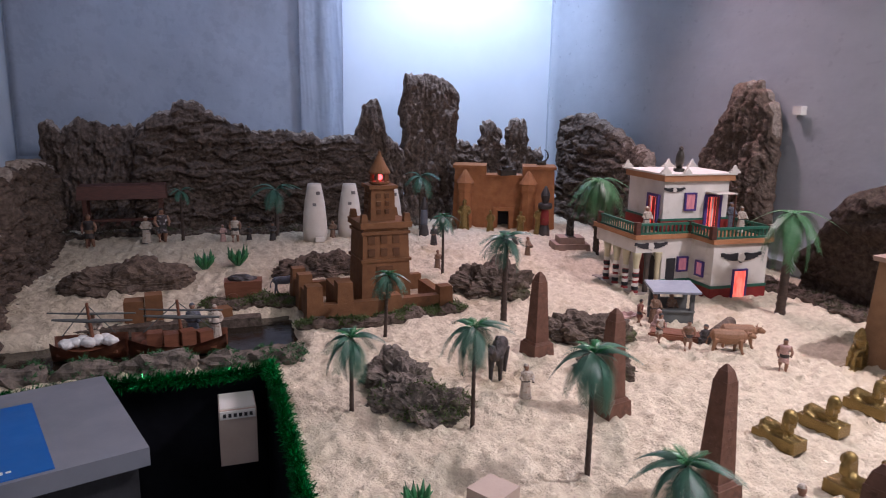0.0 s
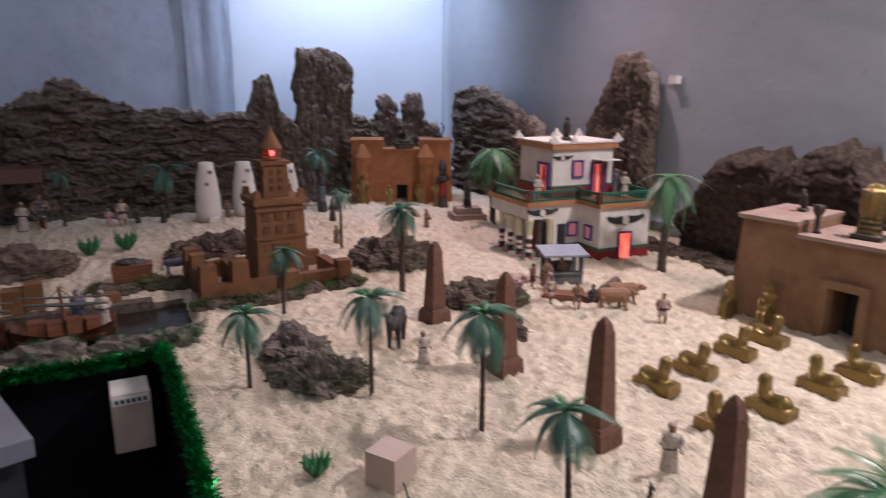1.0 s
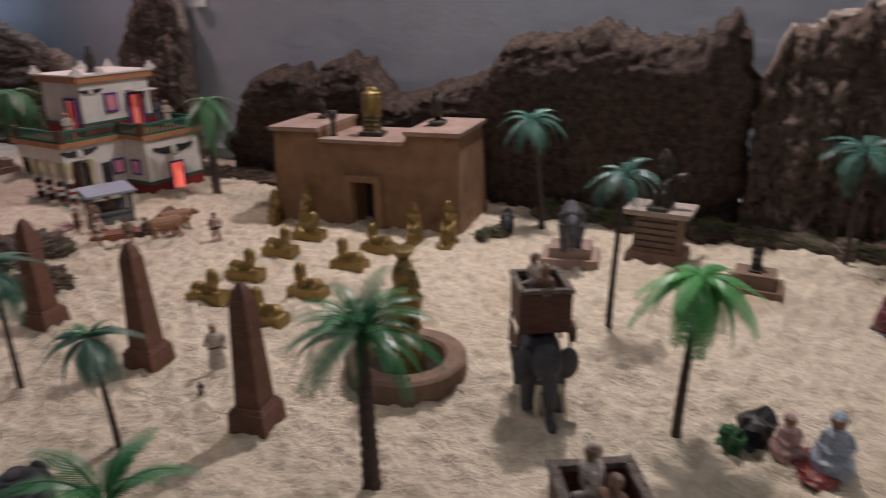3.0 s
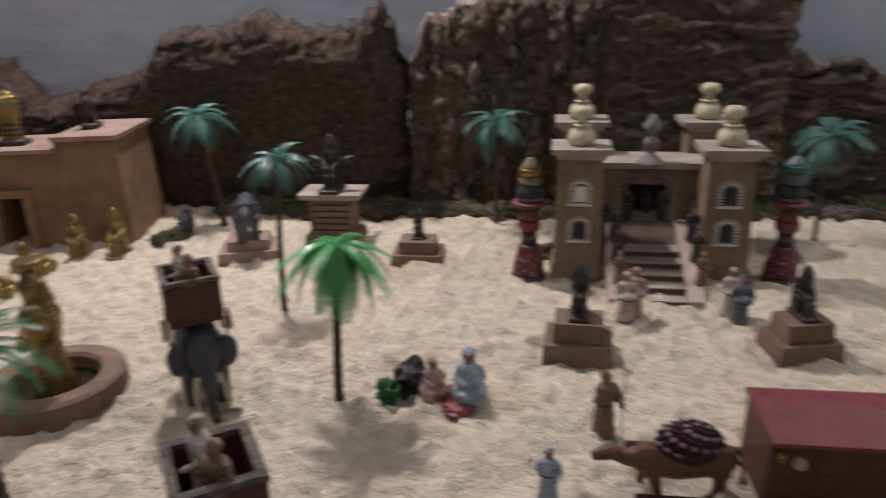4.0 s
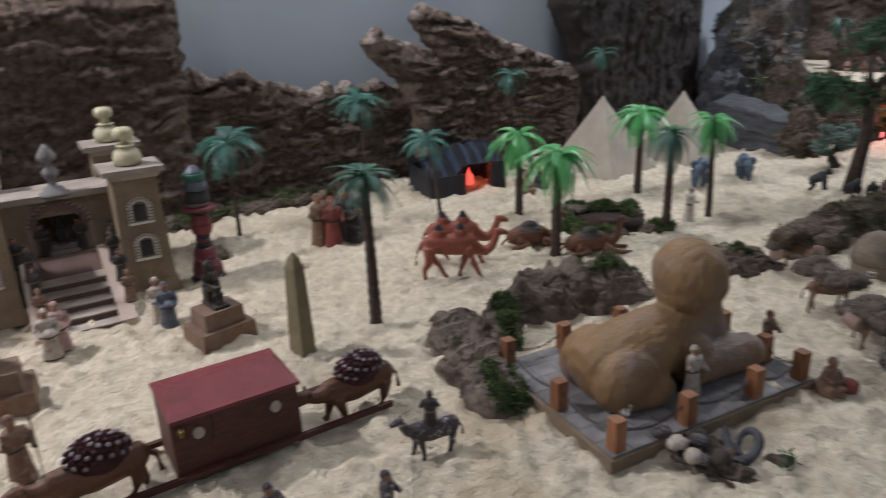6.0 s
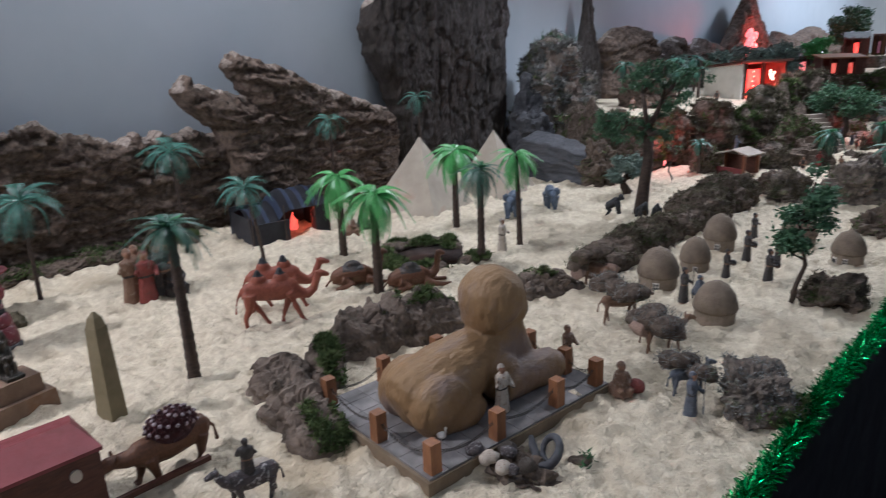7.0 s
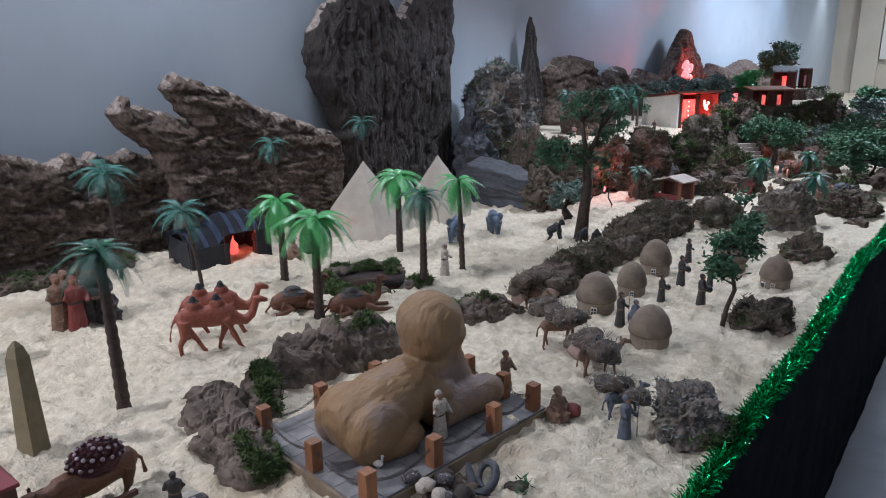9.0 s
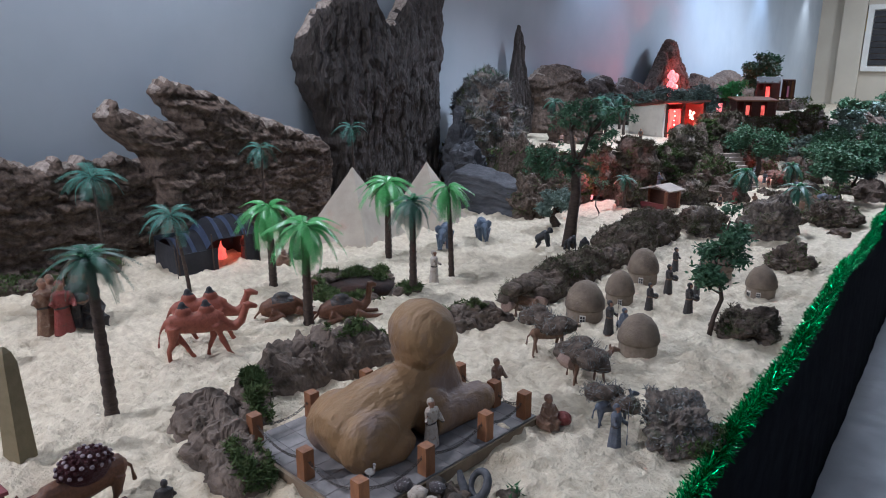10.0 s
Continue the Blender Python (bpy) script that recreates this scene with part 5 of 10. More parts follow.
def obelisk(x, y, h, w, material, label, base=True, rz=0.0, z=None):
    top = thing("obelisk", label, "obelisk", x, y, rz=rz, group="obelisks")
    bm = BM()
    hb = h * 0.17 if base else 0.0
    box(bm, 0, 0, hb - 0.001, w * 0.84, w * 0.84, (h - hb) * 0.86, (0.64, 0.64) if base else (0.70, 0.70))
    k = 0.512 if base else 0.56
    box(bm, 0, 0, hb + (h - hb) * 0.86 - 0.002, w * k, w * k, (h - hb) * 0.09, (0.66, 0.66))
    box(bm, 0, 0, hb + (h - hb) * 0.95 - 0.003, w * k * 0.66, w * k * 0.66, (h - hb) * 0.05, (0.25, 0.25))
    part("shaft", bm, material, top, bevel=0.0012)
    bm = BM()
    rnd = random.Random(int(x * 100))
    for side in range(4 if base else 0):
        turn = Matrix.Rotation(side * math.pi / 2, 4, "Z")
        for k in range(11):
            s = 0.06 + 0.075 * k
            off = w * 0.40 * (1 - 0.36 * s / 0.86) + 0.0002
            for c in range(2):
                box(bm, rnd.uniform(-0.16, 0.16) * w * (1 - s * 0.4), -off, hb + (h - hb) * s, w * rnd.uniform(0.08, 0.24), 0.0016, h * rnd.uniform(0.008, 0.026), m=turn)
    if base:
        part("carving", bm, material, top, "worn carved marks")
        bm = BM()
        box(bm, 0, 0, 0, w * 1.25, w * 1.25, hb * 0.85, (0.94, 0.94))
        box(bm, 0, 0, hb * 0.85, w * 1.08, w * 1.08, hb * 0.16, (0.9, 0.9))
        part("base", bm, material, top, bevel=0.0015)
    return top


def pedestal(x, y, w, h, rz, label, material=None, tiers=2, group=""):
    top = thing("pedestal", label, "pedestal", x, y, rz=rz, group=group)
    for k in range(tiers):
        bm = BM()
        f = 1 - 0.28 * k
        box(bm, 0, 0, h * k / tiers - 0.0005, w * f, w * f * 0.8, h / tiers, (0.96, 0.95))
        part("tier", bm, material or PEDESTAL, top, bevel=0.003)
    return top


def load(x, y, z, w, d, h, rz, seed, material, label):
    """A bulky bundle of sacks and twigs on an animal's back."""
    top = thing("load_bundle", label, "bundle", x, y, z=z, rz=rz, group="caravan loads")
    rnd = random.Random(seed)
    spots = []
    for k in range(6):
        bm = BM()
        c = (rnd.uniform(-0.3, 0.3) * w, (k % 3 - 1) * 0.36 * d, rnd.uniform(0.1, 0.6) * h)
        for v in ball(bm, c, (w * 0.30, d * 0.24, h * 0.30), 3, 0.3, 40, seed + k):
            spots.append(v.co.copy())
        part("sack", bm, STONE, top, smooth=True)
    tufts(spots, 900, rnd, material, top, "loose twigs and straw", seed, 0.014, 0.0012, -0.5)
    return top


def grass_tuft(x, y, z, r, h, count, seed, material, label):
    rnd = random.Random(seed)
    ps, fs = [], []
    for _ in range(count):
        a, q = rnd.uniform(0, 6.28), r * math.sqrt(rnd.random())
        blade(ps, fs, V((q * math.cos(a), q * math.sin(a), -0.01)), rnd, h, 0.0032)
    me = bpy.data.meshes.new("grass_tuft")
    me.from_pydata(ps, [], fs)
    me.materials.append(material)
    return solid("grass_tuft", me, label, "grass", x, y, z=z, kind="stuff")


def forked_tree(x, y, h, rz, seed, label):
    """A tall model tree: bare trunk, a fork, and tufts of narrow leaves at the tips."""
    rnd = random.Random(seed)
    top = thing("tree", label, "tree", x, y, rz=rz, group="model trees", lift=-0.006)
    bm = BM()
    fork = V((0.0, 0.0, h * 0.58))
    tube(bm, [V((0.012, 0, 0)), V((0.004, 0.004, h * 0.2)), V((-0.006, 0.0, h * 0.4)), fork], [0.027, 0.021, 0.018, 0.015], 9)
    arms = [(V((0.022, 0.01, h * 0.82)), [(0.03, 0.96), (0.065, 0.92), (-0.01, 0.99), (0.02, 0.88), (-0.045, 0.95)]),
            (V((-0.045, -0.02, h * 0.78)), [(-0.05, 0.86), (-0.09, 0.90), (-0.06, 0.74), (-0.10, 0.80), (-0.03, 0.68), (-0.12, 0.95)]),
            (V((0.06, 0.01, h * 0.63)), [(0.15, 0.64), (0.115, 0.68), (0.135, 0.58), (0.075, 0.66), (0.095, 0.56), (0.165, 0.60)]),
            (V((-0.012, 0.04, h * 0.56)), [(-0.03, 0.58), (0.01, 0.55), (0.04, 0.60), (-0.055, 0.56)])]
    pts, faces = [], []
    for knee, tips in arms:
        tube(bm, [fork, fork.lerp(knee, 0.55) + V((0, 0, -0.006)), knee], [0.011, 0.0085, 0.007], 6)
        for lx, lz in tips:
            e = V((lx, knee.y + rnd.uniform(-0.07, 0.07), lz * h))
            tube(bm, [knee, knee.lerp(e, 0.5) + V((0, 0, 0.005)), e], [0.005, 0.0035, 0.002], 5)
            for spray in range(11):
                c = e + V((rnd.gauss(0, 1), rnd.gauss(0, 1), rnd.gauss(0, 0.6))) * 0.021
                for k in range(30):
                    d = V((rnd.gauss(0, 1), rnd.gauss(0, 1), rnd.gauss(0.15, 0.6))).normalized()
                    n = rnd.uniform(0.012, 0.024)
                    side = d.cross(V((rnd.gauss(0, 0.4), rnd.gauss(0, 0.4), 1))).normalized() * 0.0026
                    k0 = len(pts)
                    pts += [c + d * 0.003, c + d * n * 0.5 + side, c + d * n + V((0, 0, -0.005)), c + d * n * 0.5 - side]
                    faces.append((k0, k0 + 1, k0 + 2, k0 + 3))
    part("trunk", bm, TRUNK, top, smooth=True)
    me = bpy.data.meshes.new("crown")
    me.from_pydata(pts, [], faces)
    me.materials.append(LEAF)
    part("crown", me, None, top, "tufts of narrow green leaves")
    return top

# ---- the far corner: river, fort, cones, sheds ----
def fort():
    top = thing("fort", "brown clay fort with a tall stepped tower", "fort", 0.87, 2.53, rz=3)
    top.scale = (1.0, 1.0, 0.93)
    bm = BM()
    box(bm, 0.03, 0.03, 0, 0.17, 0.16, 0.29, (0.90, 0.90))
    tower = part("tower", bm, BRICK_CLAY, top, bevel=0.003)
    bm = BM()
    box(bm, 0.03, 0.03, 0.285, 0.175, 0.165, 0.02)
    for sx in (-1, 1):
        for sy in (-1, 1):
            box(bm, 0.03 + sx * 0.072, 0.03 + sy * 0.066, 0.304, 0.024, 0.024, 0.03, (0.7, 0.7))
    part("parapet", bm, BRICK_CLAY, tower, bevel=0.002)
    bm = BM()
    box(bm, 0.03, 0.03, 0.304, 0.085, 0.085, 0.115, (0.92, 0.92))
    upper = part("turret", bm, BRICK_CLAY, tower, bevel=0.003)
    # openings are shallow blocks in the darkened clay, their shade painted on
    for i in range(2):
        for k in range(3):
            bm = BM()
            box(bm, 0.015 + 0.028 * i, -0.0125, 0.33 + 0.028 * k, 0.013, 0.006, 0.016)
            part("window", bm, CLAY_SHADE, upper)
            bm = BM()
            box(bm, -0.0125, 0.015 + 0.028 * i, 0.33 + 0.028 * k, 0.006, 0.013, 0.016)
            part("window", bm, CLAY_SHADE, upper)
    bm = BM()
    box(bm, 0.03, 0.03, 0.418, 0.096, 0.096, 0.012)
    lathe(bm, [(0.03, 0.43), (0.034, 0.434), (0.034, 0.44)], 14, (0.03, 0.03, 0))
    for k in range(6):
        a = k * math.pi / 3
        box(bm, 0.03 + 0.028 * math.cos(a), 0.03 + 0.028 * math.sin(a), 0.438, 0.006, 0.006, 0.032)
    lathe(bm, [(0.036, 0.468), (0.036, 0.474), (0.022, 0.50), (0.008, 0.53), (0.004, 0.545)], 16, (0.03, 0.03, 0))
    part("lantern", bm, BRICK_CLAY, upper, "clay lantern with cone roof")
    bm = BM()
    ball(bm, (0.03, 0.03, 0.455), 0.011, 2)
    part("bulb", bm, LIT_BULB, upper, "glowing red bulb")
    for i in range(3):
        for k in range(2):
            bm = BM()
            box(bm, -0.02 + 0.042 * i, -0.0455 + 0.0012 * k, 0.185 + 0.045 * k, 0.022, 0.006, 0.028)
            part("niche", bm, CLAY_SHADE, tower)
    bm = BM()
    box(bm, 0.025, -0.0485, 0.03, 0.055, 0.006, 0.12)
    part("door", bm, CLAY_SHADE, tower)
    for z in (0.165, 0.262):
        bm = BM()
        box(bm, 0.03, 0.03, z, 0.172 - 0.06 * (z - 0.16), 0.162 - 0.06 * (z - 0.16), 0.010)
        part("string_course", bm, BRICK_CLAY, tower, bevel=0.002)
    for x, y, w, d, h in ((-0.02, -0.12, 0.42, 0.035, 0.055), (0.205, -0.02, 0.035, 0.2, 0.055), (0.0, 0.15, 0.44, 0.03, 0.06), (-0.225, 0.02, 0.035, 0.25, 0.085), (-0.13, -0.035, 0.05, 0.14, 0.10)):
        bm = BM()
        box(bm, x, y, 0, w, d, h, (1, 0.92) if w > d else (0.92, 1))
        part("wall", bm, BRICK_CLAY, top, bevel=0.003)
    for x, y, w, h in ((0.205, -0.12, 0.05, 0.085), (-0.225, -0.11, 0.055, 0.12), (-0.225, 0.14, 0.05, 0.12), (-0.225, 0.03, 0.05, 0.125), (0.02, -0.135, 0.055, 0.075), (-0.13, -0.11, 0.055, 0.125)):
        bm = BM()
        box(bm, x, y, 0, w, w, h, (0.86, 0.86))
        part("bastion", bm, BRICK_CLAY, top, bevel=0.003)
    return top


fort()
moss_strip("mossy green bank below the fort", [(0.62, 2.37), (0.80, 2.33), (1.0, 2.36), (1.14, 2.42)], 0.06, 0.03, 31, 1.3)
moss_strip("mossy green bank beside the river", [(0.36, 2.66), (0.50, 2.68), (0.66, 2.62)], 0.08, 0.035, 32, 1.2)


def boat(x, y, length, rz, label, cargo):
    top = thing("boat", label, "boat", x, y, z=0.768, rz=rz, group="river boats")
    bm = BM()
    rows = []
    for i in range(15):
        s = i / 14
        wdt = 0.075 * math.sin(math.pi * (0.06 + 0.88 * s)) ** 0.6
        sheer = 0.050 + 0.014 * (2 * s - 1) ** 2
        rows.append([bm.verts.new(((s - 0.5) * length, wdt * math.cos(a) * (0.55 + 0.45 * abs(math.cos(a))), sheer * (1 - math.sin(a)) + 0.0)) for a in [math.pi * k / 8 for k in range(9)]])
    for r, q in zip(rows, rows[1:]):
        for k in range(8):
            bm.faces.new((r[k], q[k], q[k + 1], r[k + 1]))
    bmesh.ops.solidify(bm, geom=bm.faces[:], thickness=0.006)
    part("hull", bm, BOATWOOD, top, smooth=True)
    bm = BM()
    box(bm, 0, 0, 0.03, length * 0.8, 0.09, 0.006)
    part("deck", bm, BOATWOOD, top)
    bm = BM()
    tube(bm, [(0.01, 0, 0.03), (0.0, 0, 0.16)], [0.006, 0.004], 7)
    part("mast", bm, BOATWOOD, top)
    bm = BM()
    tube(bm, [(-0.10, 0.01, 0.135), (0.0, 0.0, 0.13), (0.12, 0.0, 0.125)], [0.002, 0.0035, 0.002], 7)
    tube(bm, [(-0.09, 0.01, 0.115), (0.0, 0.0, 0.11), (0.11, 0.0, 0.105)], [0.003, 0.0065, 0.003], 7)
    part("yard", bm, GREYWOOD, top, "furled sail on a spar")
    bm = BM()
    for s in (-1, 1):
        tube(bm, [(s * length * 0.36, 0, 0.07), (0, 0, 0.155)], 0.0014, 5)
    part("rigging", bm, GREYWOOD, top)
    return top


def piece(name, label, category, x, y, z, w, d, h, material, rz=0.0, bevel=0.003, top=(1, 1), group=""):
    bm = BM()
    box(bm, 0, 0, 0, w, d, h, top)
    return solid(name, mesh_of(name, bm, material, bevel=bevel), label, category, x, y, z=z, rz=rz, group=group)


boat(0.035, 2.335, 0.185, -4, "small brown wooden boat heaped with white cotton", 1)
boat(0.262, 2.305, 0.255, -6, "small brown wooden boat carrying wooden crates", 2)
for k in range(7):
    bm = BM()
    ball(bm, (0, 0, 0), (0.019, 0.018, 0.014), 3, 0.3, 60, k)
    solid("cotton_bale", mesh_of("cotton_bale", bm, COTTON, True), "white cotton bale in the boat", "cotton", -0.020 + 0.018 * k, 2.322 + 0.011 * (k % 3), z=0.822, group="cotton bales")
for k, (x, y, h) in enumerate(((0.20, 2.305, 0.032), (0.242, 2.292, 0.030), (0.285, 2.290, 0.034), (0.328, 2.292, 0.030))):
    piece("crate", "brown wooden crate in the boat", "crate", x, y, 0.80, 0.038, 0.038, h + 0.01, BOATWOOD, 8 * k, group="crates")
figurine("robe", 0, 0.045, 2.35, 0.10, z=0.80, where="in the boat")
figurine("robe", 2, 0.30, 2.33, 0.11, z=0.80, where="in the boat")
figurine("carry", 0, 0.36, 2.33, 0.10, z=0.80, where="in the boat")
for k, (x, y, w, h) in enumerate(((0.13, 2.56, 0.055, 0.075), (0.185, 2.57, 0.05, 0.08), (0.385, 2.53, 0.05, 0.05), (0.387, 2.545, 0.045, 0.095))):
    piece("crate", "stacked brown wooden crate on the quay", "crate", x, y, None, w, w, h, BRICK_CLAY, 6 * k, group="quay crates")
bm = BM()
box(bm, 0, 0, 0, 0.60, 0.05, 0.028)
solid("quay", mesh_of("quay", bm, STONE, bevel=0.004), "low dark stone quay by the river", "quay", 0.2, 2.52, z=0.772, kind="")
cart = thing("cart", "brown wooden cart with goods on the bank", "cart", 0.46, 2.70, rz=-4)
bm = BM()
box(bm, 0, 0, 0.02, 0.115, 0.06, 0.055, (1.08, 1.1))
part("body", bm, BOATWOOD, cart, bevel=0.003)
bm = BM()
ball(bm, (0, 0, 0.075), (0.05, 0.026, 0.018), 3, 0.3, 40)
part("load", bm, FIG[3], cart, "dark heaped goods")
for sx in (-1, 1):
    for s in (-1, 1):
        bm = BM()
        lathe(bm, [(0.004, -0.004), (0.02, -0.004), (0.02, 0.004), (0.004, 0.004)], 14, m=pose(sx * 0.035, s * 0.034, 0.019, 90))
        part("wheel", bm, BOATWOOD, cart)
animal("donkey_plain", "grey painted donkey pulling the cart", 0.60, 2.72, 0.09, 10)
figurine("robe", 0, 0.66, 2.73, 0.085)
rock("low rock of dark brown cork bark on the sand", 0.08, 2.98, 0.46, 0.24, 0.12, 41, BARK)
rock("low rock of dark brown cork bark on the sand", 0.78, 3.02, 0.40, 0.22, 0.10, 42, BARK_DARK)


def cactus(x, y, h, seed):
    bm = BM()
    rnd = random.Random(seed)
    for k in range(8):
        a = k * 0.8
        tube(bm, [(0, 0, 0), (0.35 * math.cos(a), 0.3 * math.sin(a), 0.45), (0.42 * math.cos(a), 0.36 * math.sin(a), rnd.uniform(0.7, 1.0))], [0.07, 0.10, 0.02], 6)
        tube(bm, [(0.2 * math.cos(a), 0.2 * math.sin(a), 0.3), (0.5 * math.cos(a + 0.5), 0.45 * math.sin(a + 0.5), 0.62)], [0.07, 0.02], 6)
    solid("succulent", mesh_of("succulent", bm, PALM_MID, True), "small green plastic succulent in the sand", "plant", x, y, s=h, group="succulents")


cactus(0.34, 3.19, 0.085, 1)
cactus(0.47, 3.22, 0.09, 2)
cactus(0.655, 1.335, 0.055, 3)
for k, (x, y, h) in enumerate(((0.86, 3.70, 0.275), (1.04, 3.74, 0.265), (1.28, 3.84, 0.24))):
    c = thing("cone_tower", "white plaster beehive tower with small windows", "tower", x, y, group="white towers")
    bm = BM()
    lathe(bm, [(0.058, 0), (0.06, 0.05), (0.057, h * 0.4), (0.048, h * 0.7), (0.036, h * 0.93), (0.032, h), (0.02, h + 0.002)], 20)
    part("shell", bm, WHITE, c, smooth=True)
    for j, (a, z) in enumerate(((-100, 0.62), (-60, 0.42), (-130, 0.35), (-75, 0.82))):
        bm = BM()
        m = pose(0.054 * math.cos(radians(a)) * (1 - 0.28 * z), 0.054 * math.sin(radians(a)) * (1 - 0.28 * z), h * z, 0, 0, a + 90)
        box(bm, 0, 0, 0, 0.017, 0.010, 0.016, m=m)
        part("window", bm, SLAB, c, "small grey window")
    bm = BM()
    box(bm, 0.012, -0.058, 0, 0.045, 0.03, 0.022)
    part("doorstep", bm, WHITE, c, bevel=0.002)
shed = thing("shelter", "dark brown wooden shelter on posts under the bark", "shelter", 0.0, 3.86, rz=0)
for sx in (-1, 1):
    for sy in (-1, 1):
        bm = BM()
        box(bm, sx * 0.16, sy * 0.05, 0, 0.018, 0.018, 0.22)
        part("post", bm, WAGON_BROWN, shed)
bm = BM()
box(bm, 0, 0, 0.215, 0.38, 0.15, 0.06, (0.97, 0.8))
part("roof", bm, WAGON_BROWN, shed, "dark red-brown roof", bevel=0.004)
bm = BM()
for k in range(6):
    box(bm, -0.16 + 0.064 * k, 0, 0.09, 0.01, 0.10, 0.006)
box(bm, 0, 0.02, 0.10, 0.36, 0.02, 0.012)
part("rail", bm, WAGON_BROWN, shed)
for k, (kind, tone, x, y, h, rz) in enumerate((("walker", 3, -0.15, 3.80, 0.16, 0), ("walker", 7, 0.16, 3.78, 0.17, 20), ("walker", 0, 0.485, 3.74, 0.135, 0), ("robe", 6, 0.43, 3.76, 0.085, 20), ("robe", 3, 0.55, 3.76, 0.08, -20), ("carry", 3, 0.66, 3.74, 0.09, 0), ("robe", 0, 0.09, 3.80, 0.13, 0), ("robe", 1, 0.95, 3.72, 0.09, 0))):
    figurine(kind, tone, x, y, h, rz)
moss_strip("dark mossy strip at the foot of the bark", [(-0.5, 4.0), (0.1, 4.02), (0.9, 3.98), (1.5, 4.02)], 0.07, 0.035, 33, 0.5, DRYMOSS)
for k, (x, y, w, d, h, mt) in enumerate(((-0.42, 2.14, 0.18, 0.08, 0.06, GREYROCK), (-0.26, 2.13, 0.15, 0.08, 0.055, GREYROCK), (-0.10, 2.14, 0.16, 0.08, 0.06, GREYROCK), (0.06, 2.14, 0.18, 0.08, 0.065, GREYROCK), (0.22, 2.13, 0.20, 0.09, 0.08, GREYROCK), (0.38, 2.13, 0.16, 0.08, 0.06, GREYROCK), (0.52, 2.12, 0.16, 0.09, 0.07, GREYROCK))):
    rock("pale grey mossy boulder along the river edge", x, y, w, d, h, 60 + k, mt, moss=0.4, mossmat=GREENMOSS, z=0.785, sub=3)
rock("boulder of brown cork bark by the river mouth", -0.35, 2.5, 0.3, 0.35, 0.14, 71, BARK_DARK)
rock("craggy dark grey rock with moss on the sand", 0.765, 1.86, 0.15, 0.24, 0.085, 43, GREYROCK, rz=15)
rock("low grey rock with green moss on the sand", 0.80, 1.69, 0.19, 0.16, 0.075, 44, GREYROCK, moss=0.3, mossmat=MOSS)
rock("low grey rock with green moss on the sand", 0.74, 1.75, 0.13, 0.15, 0.07, 48, GREYROCK, moss=0.25, mossmat=MOSS)
rock("dark craggy rock of cork bark on the sand", 1.32, 2.57, 0.30, 0.26, 0.125, 45, STONE, rz=-35)
rock("dark craggy rock of cork bark on the sand", 1.40, 2.05, 0.30, 0.17, 0.085, 46, STONE, rz=-20)
rock("dark craggy rock of cork bark on the sand", 1.30, 1.78, 0.14, 0.14, 0.08, 47, STONE)


# ---- orange temple in the corner ----
def pylon_temple(x, y, rz, W, H, D, body, roofmat, label, lower, gap, door):
    """Two sloping blocks with a lower gate between them."""
    top = thing("temple", label, "temple", x, y, rz=rz)
    side = (W - gap) / 2
    for s in (-1, 1):
        bm = BM()
        box(bm, s * (gap + side) / 2, D / 2, 0, side, D, H, (0.88, 0.90))
        flare = [v for v in bm.verts if v.co.z > H * 0.5 and v.co.x * s < gap / 2 + side / 2]
        for v in flare:
            v.co.x -= s * side * 0.06
        p = part("pylon", bm, body, top, bevel=0.004)
        bm = BM()
        box(bm, s * (gap + side) / 2, D / 2, H - 0.001, side * 0.99, D * 0.99, H * 0.045, (1.02, 1.02))
        part("cornice", bm, roofmat, p, "flat projecting roof slab", bevel=0.005)
    gh = H * lower
    dw, dh = door
    gate = None
    for s in (-1, 1):
        bm = BM()
        box(bm, s * (gap / 2 + dw / 2) / 2, 0.055, 0, gap / 2 - dw / 2 + 0.012, 0.09, gh)
        gate = part("gate_pier", bm, body, top)
    bm = BM()
    box(bm, 0, 0.0555, dh, dw - 0.012, 0.089, gh - dh)
    part("gate_lintel", bm, body, gate)
    bm = BM()
    box(bm, 0, 0.045, gh, gap * 0.98, 0.10, H * 0.035)
    box(bm, 0, D * 0.6, gh - 0.005, gap, D * 0.7, 0.01)
    part("roof", bm, roofmat, gate, bevel=0.002)
    bm = BM()
    for s in (-1, 1):
        box(bm, s * (dw / 2 + 0.011), 0.006, 0, 0.024, 0.022, dh + 0.02)
    box(bm, 0, 0.004, dh + 0.0005, dw + 0.04, 0.023, 0.02)
    part("door_frame", bm, body, gate, bevel=0.002)
    # dark sheet closing the gate, painted shade for the depth of the doorway
    bm = BM()
    box(bm, 0, 0.10, 0, dw * 1.4, 0.006, dh * 1.1)
    part("doorway", bm, DARK, gate, "dark panel standing for the shaded doorway")
    return top


t2 = pylon_temple(1.90, 3.78, -24, 0.56, 0.33, 0.20, ORANGE_CLAY, ORANGE_CLAY, "orange-brown clay temple with two pylons", 0.86, 0.20, (0.07, 0.10))
for s in (-1, 1):
    bm = BM()
    lathe(bm, [(0.042, 0), (0.040, 0.20), (0.046, 0.22), (0.046, 0.25), (0.05, 0.255), (0.016, 0.31), (0.004, 0.325)], 8, (s * 0.17 - 0.04, -0.03, 0))
    part("turret", bm, ORANGE_CLAY, t2, "small tower with pointed roof", bevel=0.002)
bm = BM()
box(bm, 0.0, 0.05, 0.28, 0.09, 0.05, 0.03)
box(bm, 0.0, 0.05, 0.31, 0.05, 0.03, 0.015)
solid("roof_ornament", mesh_of("roof_ornament", bm, BRONZE, bevel=0.003), "dark bronze ornament on the temple gate", "ornament", 1.92, 3.74, z=0.81)
